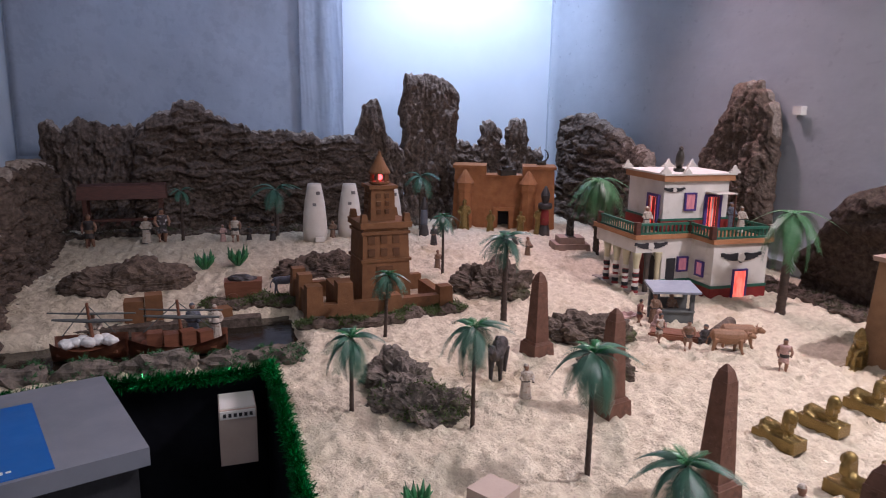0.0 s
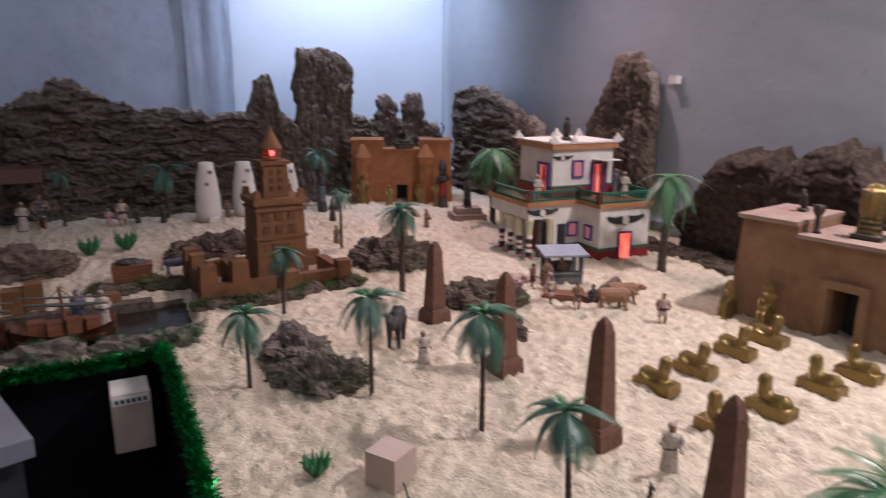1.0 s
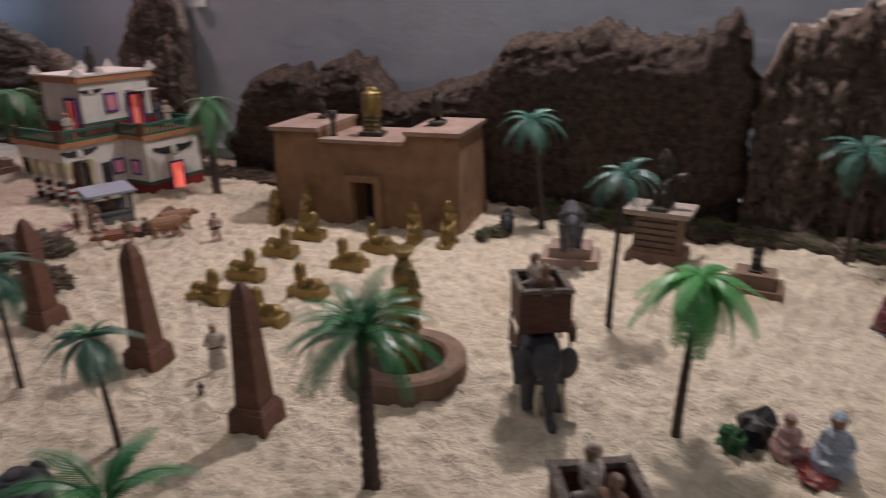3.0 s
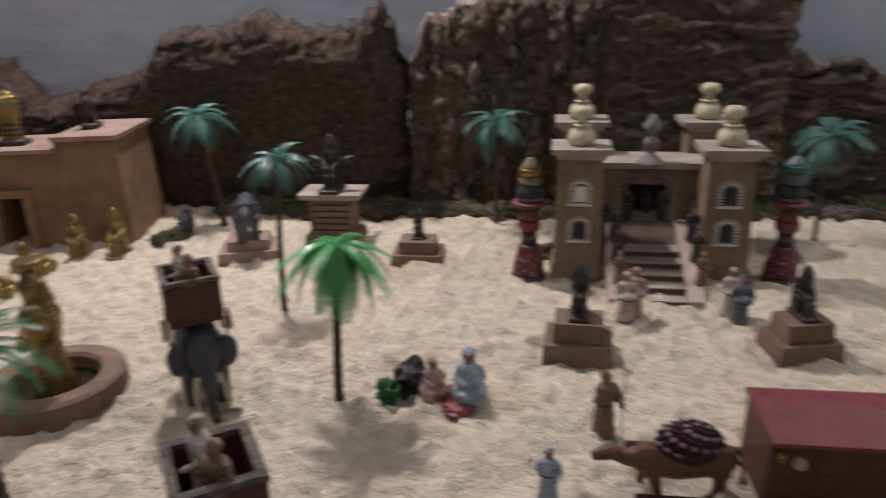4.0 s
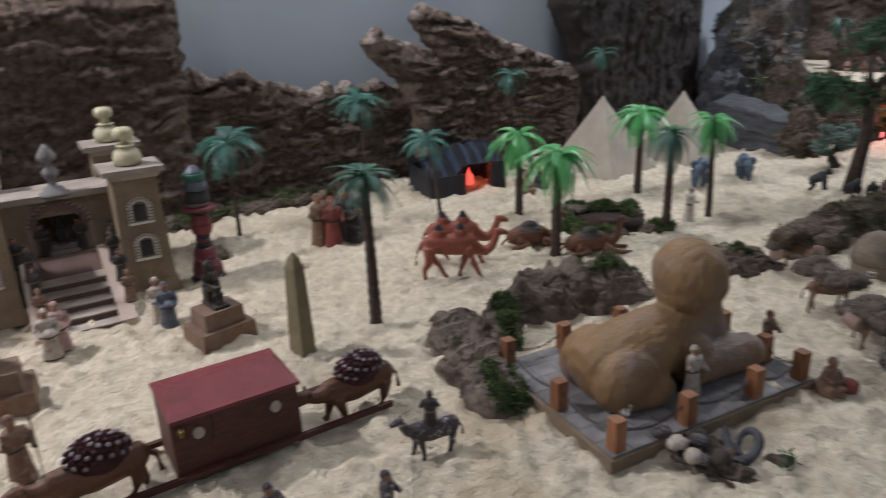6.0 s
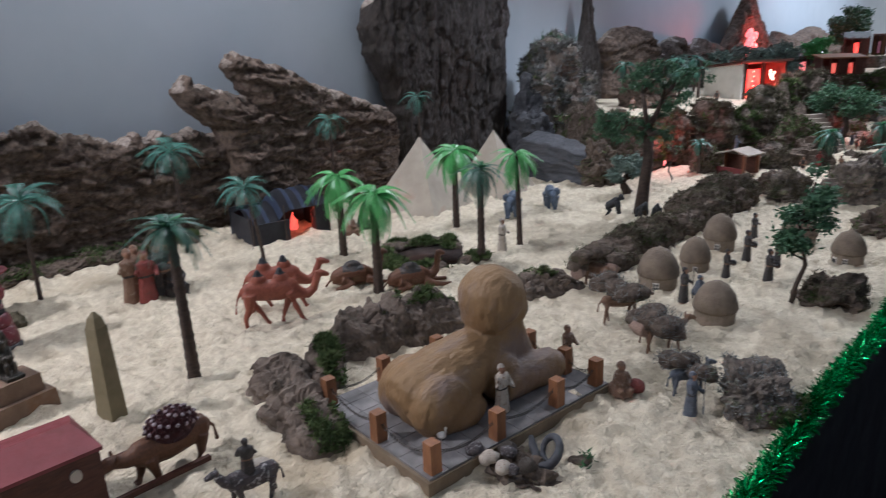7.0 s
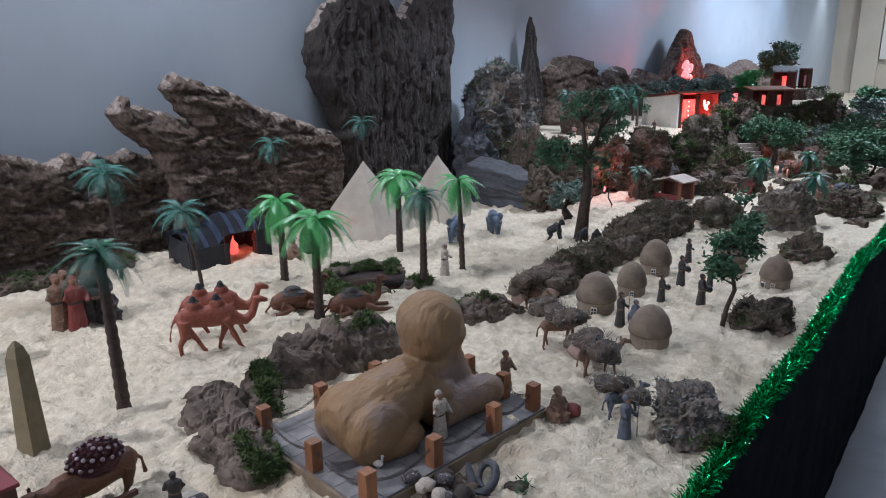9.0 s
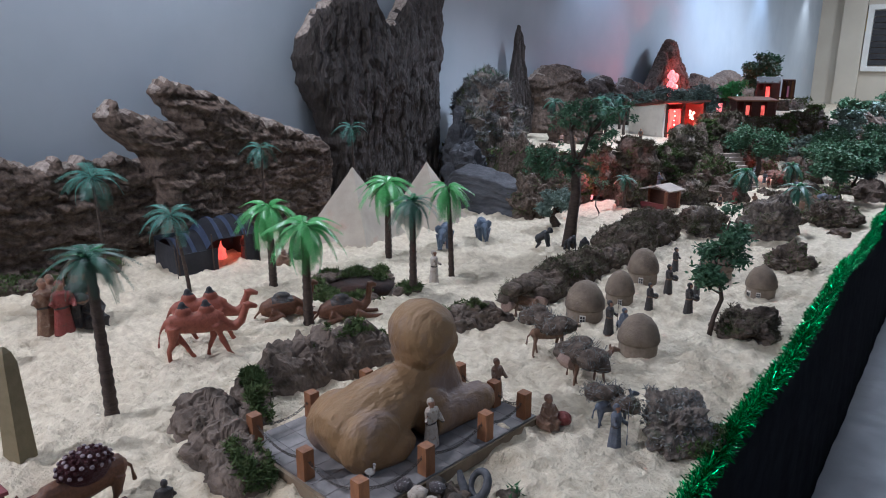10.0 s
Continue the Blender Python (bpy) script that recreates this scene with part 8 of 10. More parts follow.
for x, y, h, k, tone in ((1.968, -0.915, 0.150, "robe", 1), (1.935, -0.940, 0.142, "robe", 4), (1.955, -0.985, 0.148, "carry", 3), (2.02, -0.955, 0.146, "staff", 1), (1.94, -1.015, 0.10, "seated", 3), (1.985, -1.025, 0.138, "carry", 3)):
    figurine(k, tone, x, y, h, -90)


def tent():
    top = thing("tent", "black nomad tent with blue striped roof and fire inside", "tent", 2.225, -1.55, rz=-100)
    top.scale = (0.82, 1.0, 1.0)
    bm = BM()
    n = 14

    def roof_z(u, w):
        low = min(1.0, max(0.0, (-u - 0.02) / 0.22))
        return 0.158 - 0.045 * low * low * (3 - 2 * low) - 0.060 * abs(w) ** 1.8 - 0.010 * math.sin(u * 11) ** 2 * (1 - abs(w))

    cols = []
    for i in range(n + 1):
        u = -0.5 + i / n
        cols.append([bm.verts.new((u * 0.34, 0.09 * w, roof_z(u, w))) for w in np.linspace(-1, 1, 9)])
    for a, c in zip(cols, cols[1:]):
        for k in range(8):
            bm.faces.new((a[k], a[k + 1], c[k + 1], c[k]))
    bmesh.ops.solidify(bm, geom=bm.faces[:], thickness=0.003)
    roof = part("roof", bm, TENT, top, smooth=True)
    for k in range(6):
        bm = BM()
        u0 = -0.46 + 0.155 * k
        cs = []
        for i in range(4):
            u = u0 + 0.055 * i / 3
            cs.append([bm.verts.new((u * 0.34, 0.092 * w, roof_z(u, w) + 0.003)) for w in np.linspace(-1, 1, 9)])
        for a, c in zip(cs, cs[1:]):
            for j in range(8):
                bm.faces.new((a[j], a[j + 1], c[j + 1], c[j]))
        bmesh.ops.solidify(bm, geom=bm.faces[:], thickness=0.002)
        part("stripe", bm, TENTBLUE, roof, "blue-grey woven stripe", smooth=True)
    for x0, x1, y0, y1 in ((-0.17, 0.17, 0.088, 0.10), (-0.17, -0.01, -0.10, -0.088), (0.11, 0.17, -0.10, -0.088)):
        bm = BM()
        box(bm, (x0 + x1) / 2, (y0 + y1) / 2, 0, x1 - x0, 0.006, 0.070 if x1 < 0 else 0.100)
        part("side", bm, TENT, top)
    for s in (-1, 1):
        bm = BM()
        box(bm, s * 0.168, 0, 0, 0.006, 0.19, 0.088 if s < 0 else 0.11, (1, 0.8))
        part("end", bm, TENT, top)
    for x in (-0.17, -0.03, 0.11, 0.17):
        bm = BM()
        tube(bm, [(x, -0.10, 0), (x, -0.096, 0.12)], 0.003, 6)
        part("pole", bm, TRUNK, top)
    for x in (-0.20, -0.17, 0.2):
        bm = BM()
        tube(bm, [(x, -0.15, 0), (x * 0.9, -0.09, 0.105)], 0.0014, 5)
        part("guy_rope", bm, TRUNK, top)


tent()
bm = BM()
for k in range(7):
    a = k * 0.9
    tube(bm, [(0.2 * math.cos(a), 0.2 * math.sin(a), 0), (0.12 * math.cos(a + 1), 0.12 * math.sin(a + 1), 0.5), (0.03 * math.cos(a), 0.03 * math.sin(a), 1.0 - 0.08 * k)], [0.12, 0.10, 0.01], 6)
solid("camp_fire", mesh_of("camp_fire", bm, LIT_ORANGE, True), "glowing orange model fire in the tent", "fire", 2.20, -1.59, s=0.062)
lamp("tent_lamp", "POINT", Matrix.Translation((2.17, -1.60, 0.885)), 0.14, (1.0, 0.16, 0.06), 0.015)
figurine("robe", 4, 2.13, -1.63, 0.09, -90)
for x, y, k, tone in ((2.07, -1.72, "seated", 0), (2.03, -1.76, "seated", 3), (2.1, -1.76, "robe", 0), (2.0, -1.68, "seated", 1)):
    figurine(k, tone, x, y, 0.075, -60)


def pyramid(x, y, w, h, rz, label):
    bm = BM()
    n = 12
    rings = []
    for k in range(n + 1):
        f = 1 - k / n
        rings.append([bm.verts.new((sx * w / 2 * max(f, 0.012), sy * w / 2 * max(f, 0.012), h * k / n)) for sx, sy in ((-1, -1), (1, -1), (1, 1), (-1, 1))])
    for lo, hi in zip(rings, rings[1:]):
        for i in range(4):
            j = (i + 1) % 4
            bm.faces.new((lo[i], lo[j], hi[j], hi[i]))
    bm.faces.new(rings[-1])
    bm.faces.new(rings[0][::-1])
    solid("pyramid", mesh_of("pyramid", bm, PYRAMID), label, "pyramid", x, y, rz=rz, group="pyramids", lift=-0.006)


pyramid(2.102, -2.13, 0.30, 0.275, 12, "pale stone-coloured model pyramid on the sand")
pyramid(2.04, -2.51, 0.28, 0.262, 12, "pale stone-coloured model pyramid on the sand")
moss_strip("green moss ring round a dark pit", [(1.51, -1.60), (1.55, -1.54), (1.65, -1.53), (1.74, -1.60), (1.75, -1.70), (1.69, -1.79), (1.60, -1.78)], 0.06, 0.026, 37, 2.6)
moss_strip("green moss clump beside a dark pit", [(1.50, -1.68), (1.47, -1.76)], 0.06, 0.03, 38, 1.6)
bm = BM()
lathe(bm, [(0.02, 0.0), (0.07, 0.004), (0.105, 0.016), (0.12, 0.034), (0.125, 0.036)], 30)
solid("pit", mesh_of("pit", bm, PIT, True), "dark brown hollow ringed with moss", "pit", 1.630, -1.665, z=0.758, s=(0.85, 0.9, 1.25))
figurine("robe", 0, 1.47, -1.83, 0.105, -60)
animal("elephant_blue", "blue-grey elephant figurine on the sand", 1.70, -2.19, 0.100, 118)
animal("elephant_blue", "blue-grey elephant figurine on the sand", 1.67, -2.39, 0.096, 132)
animal("ape", "black ape figurine on the sand", 1.43, -2.43, 0.075, 200)
animal("ape", "black ape figurine on the sand", 1.33, -2.45, 0.06, 160)
animal("ape", "small black ape figurine on the sand", 1.28, -2.47, 0.055, 120)

# ---- great sphinx on its terrace ----
ter = thing("terrace", "grey tiled terrace with wooden posts and chains", "terrace", 0.962, -1.066, z=0.795, rz=-97)
bm = BM()
box(bm, 0, 0, 0, 0.435, 0.315, 0.022)
part("plinth", bm, SLABSIDE, ter, bevel=0.003)
bm = BM()
box(bm, 0, 0, 0, 0.0375, 0.0373, 0.004)
TILE = mesh_of("tile", bm, SLAB, bevel=0.0008)
for i in range(11):
    for j in range(8):
        ob = part("tile", TILE, None, ter)
        ob.location = (-0.1925 + 0.0385 * i, -0.13475 + 0.0385 * j, 0.0215)
POSTS = [(-0.195, -0.140), (-0.062, -0.142), (0.084, -0.140), (0.192, -0.140), (0.188, -0.071), (0.200, 0.03), (0.195, 0.135), (0.05, 0.140), (-0.08, 0.140), (-0.199, 0.140), (-0.203, -0.015)]
for x, y in POSTS:
    bm = BM()
    box(bm, 0, 0, 0, 0.020, 0.020, 0.050, (0.97, 0.97))
    ob = part("post", bm, POSTWOOD, ter, "square varnished wooden post", bevel=0.0015)
    ob.location = (x, y, 0.0255)


def chain(a, b, sag):
    bm = BM()
    a, b = V(a), V(b)
    n = max(8, int((b - a).length / 0.0055))
    for k in range(n):
        s = (k + 0.5) / n
        p = a.lerp(b, s) - V((0, 0, sag * 4 * s * (1 - s)))
        d = (b - a).normalized()
        side = V((-d.y, d.x, 0)) if k % 2 else V((0, 0, 1))
        ring = [p + d * 0.0042 * math.cos(t) + side * 0.0024 * math.sin(t) for t in [i * math.pi / 3 for i in range(7)]]
        tube(bm, ring, 0.0007, 4)
    return bm


for (xa, ya), (xb, yb) in zip(POSTS, POSTS[1:] + POSTS[:1]):
    part("chain", chain((xa, ya, 0.062), (xb, yb, 0.062), 0.02), STEEL, ter, "small iron chain")


def great_sphinx():
    bm = BM()
    back = [(-0.190, 0.042, 0.022), (-0.180, 0.046, 0.044), (-0.160, 0.048, 0.055), (-0.13, 0.050, 0.060), (-0.09, 0.057, 0.062), (-0.05, 0.066, 0.059), (-0.015, 0.080, 0.051), (0.012, 0.094, 0.041), (0.034, 0.106, 0.032)]
    tube(bm, [(x, 0, z) for x, z, r in back], [r for x, z, r in back], 40, 1.05)
    for s in (-1, 1):
        ball(bm, (-0.130, s * 0.045, 0.042), (0.060, 0.040, 0.056), 4)
        ball(bm, (-0.10, s * 0.060, 0.022), (0.055, 0.026, 0.030), 4)
        ball(bm, (0.010, s * 0.042, 0.046), (0.042, 0.028, 0.046), 4)
        tube(bm, [(0.0, s * 0.043, 0.032), (0.05, s * 0.043, 0.031), (0.10, s * 0.043, 0.029), (0.135, s * 0.043, 0.027), (0.152, s * 0.043, 0.023), (0.158, s * 0.043, 0.018)], [0.036, 0.034, 0.033, 0.033, 0.028, 0.016], 24)
    tube(bm, [(0.030, 0, 0.030), (0.036, 0, 0.07), (0.040, 0, 0.11), (0.042, 0, 0.142)], [0.054, 0.046, 0.042, 0.042], 30)
    tube(bm, [(0.043, 0, 0.136), (0.060, 0, 0.090), (0.080, 0, 0.05), (0.11, 0, 0.02)], [0.043, 0.043, 0.042, 0.030], 30)
    ball(bm, (0.030, 0, 0.178), (0.061, 0.061, 0.057), 5)
    ball(bm, (0.056, 0, 0.154), (0.046, 0.048, 0.040), 5)
    ball(bm, (0.012, 0, 0.152), (0.038, 0.048, 0.042), 5)
    table = {"s": mesh_of("great_sphinx", bm, CLAY, True)}
    fuse(table, 0.0036)
    me = table["s"]
    for _ in range(3):
        soft = bmesh.new()
        soft.from_mesh(me)
        bmesh.ops.smooth_vert(soft, verts=soft.verts, factor=0.5, use_axis_x=True, use_axis_y=True, use_axis_z=True)
        soft.to_mesh(me)
        soft.free()
    ns = [v.normal.copy() for v in me.vertices]
    for v, n in zip(me.vertices, ns):
        c = v.co
        q = V((c.x * 26, c.y * 120, c.z * 26))
        groove = noise.noise(q) + 0.7 * noise.noise(V((c.x * 70, c.y * 260, c.z * 60)))
        v.co += n * (0.0010 * groove * (1.0 if c.z > 0.05 else 0.4) + 0.0014 * noise.noise(c * 55) + 0.0007 * noise.noise(c * 190))
    me.shade_smooth()
    return me


solid("great_sphinx", great_sphinx(), "large tan clay sphinx lying on its terrace", "statue", 0.944, -1.086, z=0.819, rz=-99, s=(0.97, 1.0, 1.0))
figurine("robe", 0, 0.872, -1.055, 0.09, -90, z=0.821, where="on the terrace")
figurine("robe", 1, 0.88, -1.27, 0.085, -90, z=0.821, where="on the terrace")
figurine("seated", 1, 0.76, -1.26, 0.062, -120)
bm = BM()
ball(bm, (0, 0, 0.4), (0.5, 0.45, 0.42), 3, 0.12, 3, 2, crush=-0.85)
solid("sack", mesh_of("sack", bm, FIG[4], True), "round dark red sack on the sand", "sack", 0.738, -1.278, s=0.032)
rock("low dark heap of small stones and leaves on the sand", 0.765, -0.965, 0.15, 0.09, 0.030, 87, STONE, sub=4, name="stone_heap", rz=-10)
rnd = random.Random(5)
for k in range(9):
    bm = BM()
    ball(bm, (0, 0, 0.3), (0.5, 0.42, 0.36), 2, 0.2, 3, k, crush=-0.8)
    solid("pebble", mesh_of("pebble", bm, (FIG[0], FIG[7], GREYROCK)[k % 3], True), ("cream round pebble on the stone heap", "black and white striped pebble on the heap", "grey round pebble on the stone heap")[k % 3], "pebble", 0.785 + rnd.uniform(-0.045, 0.05), -0.945 + rnd.uniform(-0.028, 0.028), z=0.818, rz=k * 50, s=rnd.uniform(0.022, 0.032), group="pebbles on the heap")
bm = BM()
coil = [V((0.026 * math.cos(a), 0.0035 * a - 0.008 + 0.016 * math.sin(a), 0.030 + 0.022 * math.sin(a))) for a in [-1.9 + 0.35 * k for k in range(22)]]
tube(bm, [V((-0.062, -0.004, 0.030)), V((-0.050, -0.008, 0.018)), V((-0.032, -0.012, 0.008))] + coil, [0.005, 0.008, 0.009] + [0.0105 - 0.0003 * k for k in range(22)], 14)
solid("snake_figurine", mesh_of("snake_figurine", bm, SLATE, True), "dark blue-grey coiled snake figurine on the stone heap", "animal figurine", 0.735, -1.000, z=0.805, rz=160, s=0.8)
moss_strip("pale grass tuft beside the stone heap", [(0.715, -1.035), (0.705, -1.055)], 0.025, 0.012, 77, 1.5, GREENMOSS)

bm = BM()
ball(bm, (0, 0, 0.30), (0.30, 0.18, 0.22), 3, crush=-0.9)
tube(bm, [(0.18, 0, 0.38), (0.26, 0, 0.55), (0.24, 0, 0.72)], [0.10, 0.07, 0.06], 8)
ball(bm, (0.27, 0, 0.76), (0.10, 0.07, 0.08), 2)
tube(bm, [(-0.22, 0, 0.34), (-0.45, 0, 0.50)], [0.12, 0.05], 8)
for side in (-1, 1):
    tube(bm, [(0.02, side * 0.07, 0.16), (0.03, side * 0.08, 0.0)], 0.03, 6)
solid("bird_figurine", mesh_of("bird_figurine", bm, WHITE, True), "small white bird figurine on the terrace", "animal figurine", 0.893, -0.925, z=0.8205, rz=200, s=0.030)

# mossy bark ridges through the sand
RIDGE_BARK = mat("ridge_bark", (0.088, 0.066, 0.050), (0.195, 0.152, 0.120), 26, 0.9, bump=1.0, grain=90, dist=0.005, stain=(0.055, 0.042, 0.030), stain_scale=16, stain_at=0.52)


def bark_ridge(label, a, b, w, h, seed, moss=(0.0, 1.0), density=1.0, lean=0.35):
    """A piece of bark lying in the sand from a to b, its steep face to the left of that line; moss grows along a stretch of its top."""
    a, b = V((*a, 0)), V((*b, 0))
    top = thing("bark_ridge", label, "bark piece", a.x, a.y, z=0.0, group="bark ridges")
    ln = (b - a).length
    d = (b - a) / ln
    side = V((-d.y, d.x, 0))
    nu, nv = int(ln / 0.0042), 40
    s3 = V((seed * 2.3, seed * 0.7, seed * 1.1))
    rnd = random.Random(seed)
    pts, faces, spots = [], [], []
    for i in range(nu + 1):
        u = i / nu
        end = (1 - abs(2 * u - 1) ** 5) ** 0.6
        wide = w * (0.55 + 0.45 * end) * (1 + 0.35 * noise.noise(V((u * ln * 16, seed, 0))))
        crest = h * end * (1 + 0.45 * noise.noise(V((u * ln * 20, seed, 3))) + 0.25 * noise.noise(V((u * ln * 55, seed, 5))))
        for k in range(nv + 1):
            v = 2 * k / nv - 1
            shape = (1 - abs(v) ** 2.6) ** 0.55 * (1 - lean * (0.5 - 0.5 * v))
            p = a + d * (u * ln) + side * (-v * wide / 2)
            p.z = hz(p.x, p.y) - 0.012 + (crest + 0.012) * shape
            q = V((p.x * 24, p.y * 24, p.z * 46)) + s3
            pd, pp = noise.voronoi(q)
            plate = noise.cell(pp[0] * 2.9) - 0.5
            seam = max(0.0, 1 - (pd[1] - pd[0]) / 0.22)
            rough = 0.006 * plate - 0.005 * seam + 0.006 * noise.noise(p * 30 + s3) + 0.004 * noise.noise(p * 90 + s3) + 0.002 * noise.noise(p * 210 + s3)
            n = (side * (-v) + V((0, 0, 1 - 0.6 * abs(v)))).normalized()
            if shape > 0.05:
                p += n * rough
            pts.append((p.x - a.x, p.y - a.y, p.z))
            if moss[0] < u < moss[1] and v > -0.25 and shape > 0.3 and noise.noise(p * 13 + s3) > -0.15:
                spots.append(V((p.x - a.x, p.y - a.y, p.z)))
    for i in range(nu):
        for k in range(nv):
            n = i * (nv + 1) + k
            faces.append((n, n + 1, n + nv + 2, n + nv + 1))
    me = bpy.data.meshes.new("bark")
    me.from_pydata(pts, [], faces)
    me.materials.append(RIDGE_BARK)
    ob = new("bark", me)
    ob.parent = top
    if spots:
        tufts(spots, int(density * 26 * len(spots) ** 0.75), rnd, MOSS, top, "tangled dark green moss", seed, 0.012, 0.0024, -0.3)
    return top


BROWN_BARK = "grey-brown piece of bark with dark moss lying in the sand"
bark_ridge(BROWN_BARK, (1.230, -1.36), (1.315, -1.01), 0.135, 0.102, 71, (0.0, 0.7), 1.1)
bark_ridge(BROWN_BARK, (1.03, -0.80), (1.37, -0.92), 0.125, 0.062, 72, (0.0, 0.22), 1.2, lean=0.2)
bark_ridge(BROWN_BARK, (1.20, -0.945), (1.345, -1.03), 0.075, 0.055, 73, (0.0, 1.0), 1.2)
bark_ridge(BROWN_BARK, (1.13, -1.73), (1.23, -1.52), 0.10, 0.062, 74, (0.35, 1.0), 1.0)
moss_strip("tall tangled moss hedge across the sand", [(1.15, -1.82), (1.15, -2.0), (1.14, -2.2), (1.12, -2.42)], 0.10, 0.085, 51, 1.2, DRYMOSS, -0.3)
moss_strip("tall tangled moss hedge across the sand", [(1.12, -2.42), (1.17, -2.62), (1.15, -2.85)], 0.13, 0.12, 52, 1.2, DRYMOSS, -0.3)
rock("shaggy grey boulder overgrown with lichen", 0.565, -1.38, 0.11, 0.145, 0.09, 91, GREYROCK, moss=0.7, mossmat=LICHEN, fibre=0.009)
moss_strip("green moss fringe at the foot of a boulder", [(0.53, -1.44), (0.515, -1.38), (0.535, -1.32)], 0.05, 0.03, 53, 1.2)
rock("cluster of dark mossy stones on the sand", 0.60, -1.98, 0.17, 0.14, 0.08, 92, STONE, moss=0.7, mossmat=DRYMOSS)
rock("cluster of dark mossy stones on the sand", 0.64, -2.68, 0.15, 0.13, 0.09, 93, STONE, moss=0.2)


# ---- village of domed huts ----
def hut(x, y, w, h, rz, peak, label):
    top = thing("domed_hut", label, "hut", x, y, rz=rz, group="domed huts")
    bm = BM()
    lathe(bm, [(w * 0.46, 0), (w * 0.47, h * 0.06), (w * 0.47, h * 0.34), (w * 0.43, h * 0.36)], 22)
    part("wall", bm, HUTWALL, top, smooth=False)
    bm = BM()
    prof = [(w * 0.50, h * 0.33), (w * 0.52, h * 0.38), (w * 0.50, h * 0.52), (w * 0.42, h * 0.72), (w * 0.28, h * 0.9), (w * 0.10, h * 0.99), (0.002, h * (1.06 if peak else 1.0))]
    lathe(bm, prof, 26)
    for v in bm.verts:
        v.co += v.co.normalized() * 0.0016 * noise.noise(v.co * 160 + V((x * 9, y * 9, 0)))
    part("roof", bm, HUTMUD, top, "rounded mud roof", smooth=True)
    for a, dw, dh, z in (((-112, 0.17, 0.17, 0.0), (-70, 0.14, 0.12, 0.08)) if peak else ((-85, 0.15, 0.13, 0.08),)):
        m = pose(w * 0.468 * math.cos(radians(a)), w * 0.468 * math.sin(radians(a)), h * z, 0, 0, a + 90)
        bm = BM()
        box(bm, 0, 0, 0, w * dw, w * 0.04, h * dh * 1.3, m=m)
        fr = part("window" if z else "door", bm, WHITE, top, "white painted surround")
        for i in (-1, 1):
            for k in (0, 1) if z else (0,):
                bm = BM()
                hh = h * dh * (0.42 if z else 1.05)
                box(bm, i * w * dw * 0.22, -w * 0.012, h * dh * (0.12 + 0.58 * k) if z else 0.0, w * dw * 0.32, w * 0.04, hh, m=m)
                part("pane", bm, DARK, fr)
    return top


HUT = "domed mud hut with small white-framed windows"
hut(0.765, -1.70, 0.094, 0.098, 20, False, HUT)
hut(0.965, -1.83, 0.102, 0.108, 195, False, HUT)
hut(0.945, -2.01, 0.080, 0.098, 200, False, HUT)
hut(0.965, -2.23, 0.092, 0.110, 190, False, HUT)
hut(0.645, -2.33, 0.086, 0.094, 165, True, "domed mud hut with a pointed thatched roof")
hut(0.80, -2.42, 0.10, 0.11, 165, True, "domed mud hut with a pointed thatched roof")
for k, (x, y, ln, rz) in enumerate(((1.09, -1.73, 0.095, -10), (0.93, -1.57, 0.095, 230), (0.79, -1.49, 0.095, 240))):
    animal("donkey", "brown donkey figurine with a bulky load in a caravan", x, y, ln, rz)
    load(x, y, hz(x, y) + 0.054, 0.100, 0.115, 0.062, rz, 5 + k, (DRYMOSS, LICHEN, LICHEN)[k], "bulky bundle of sacks and twigs on a donkey")
for x, y, rz in ((1.115, -1.69, 20), (1.055, -1.755, 20), (0.825, -1.462, 60)):
    bm = BM()
    lathe(bm, [(0.3, -0.55), (0.38, -0.52), (0.36, -0.42), (0.44, -0.2), (0.46, 0), (0.44, 0.2), (0.36, 0.42), (0.38, 0.52), (0.3, 0.55)], 18, m=pose(0, 0, 0, 90))
    solid("jar", mesh_of("jar", bm, ROOF_TAN, True), "round reddish jar slung beside a donkey", "jar", x, y, z=hz(x, y) + 0.052, rz=rz, s=0.042, group="slung jars")
animal("donkey_plain", "grey laden donkey figurine leading a caravan", 0.675, -1.35, 0.075, 240)
load(0.675, -1.35, hz(0.675, -1.35) + 0.043, 0.07, 0.08, 0.045, 240, 9, LICHEN, "pale bundle of straw on a grey donkey")
figurine("staff", 2, 0.635, -1.275, 0.085, -80)
for x, y, h, k, tone in ((0.755, -2.02, 0.092, "carry", 3), (0.855, -2.0, 0.08, "carry", 3), (0.87, -2.19, 0.092, "carry", 3), (0.855, -1.83, 0.05, "seated", 2), (0.93, -2.42, 0.085, "robe", 3), (0.865, -1.76, 0.09, "staff", 3), (0.79, -2.20, 0.075, "robe", 3)):
    figurine(k, tone, x, y, h, -70)
tree(0.665, -1.91, 0.37, 0.080, 1, "small leafy model tree with a thin trunk", count=1900, trunk=0.0055, leaf=0.0075, crown_from=0.36)
forked_tree(1.345, -2.50, 0.53, 26, 2, "tall forked model tree with bare trunk and leafy tufts")
tree(1.535, -2.72, 0.15, 0.07, 3, "low rounded grey-green model bush", count=3200, trunk=0.018, leaf=0.006, material=GREYLEAF)

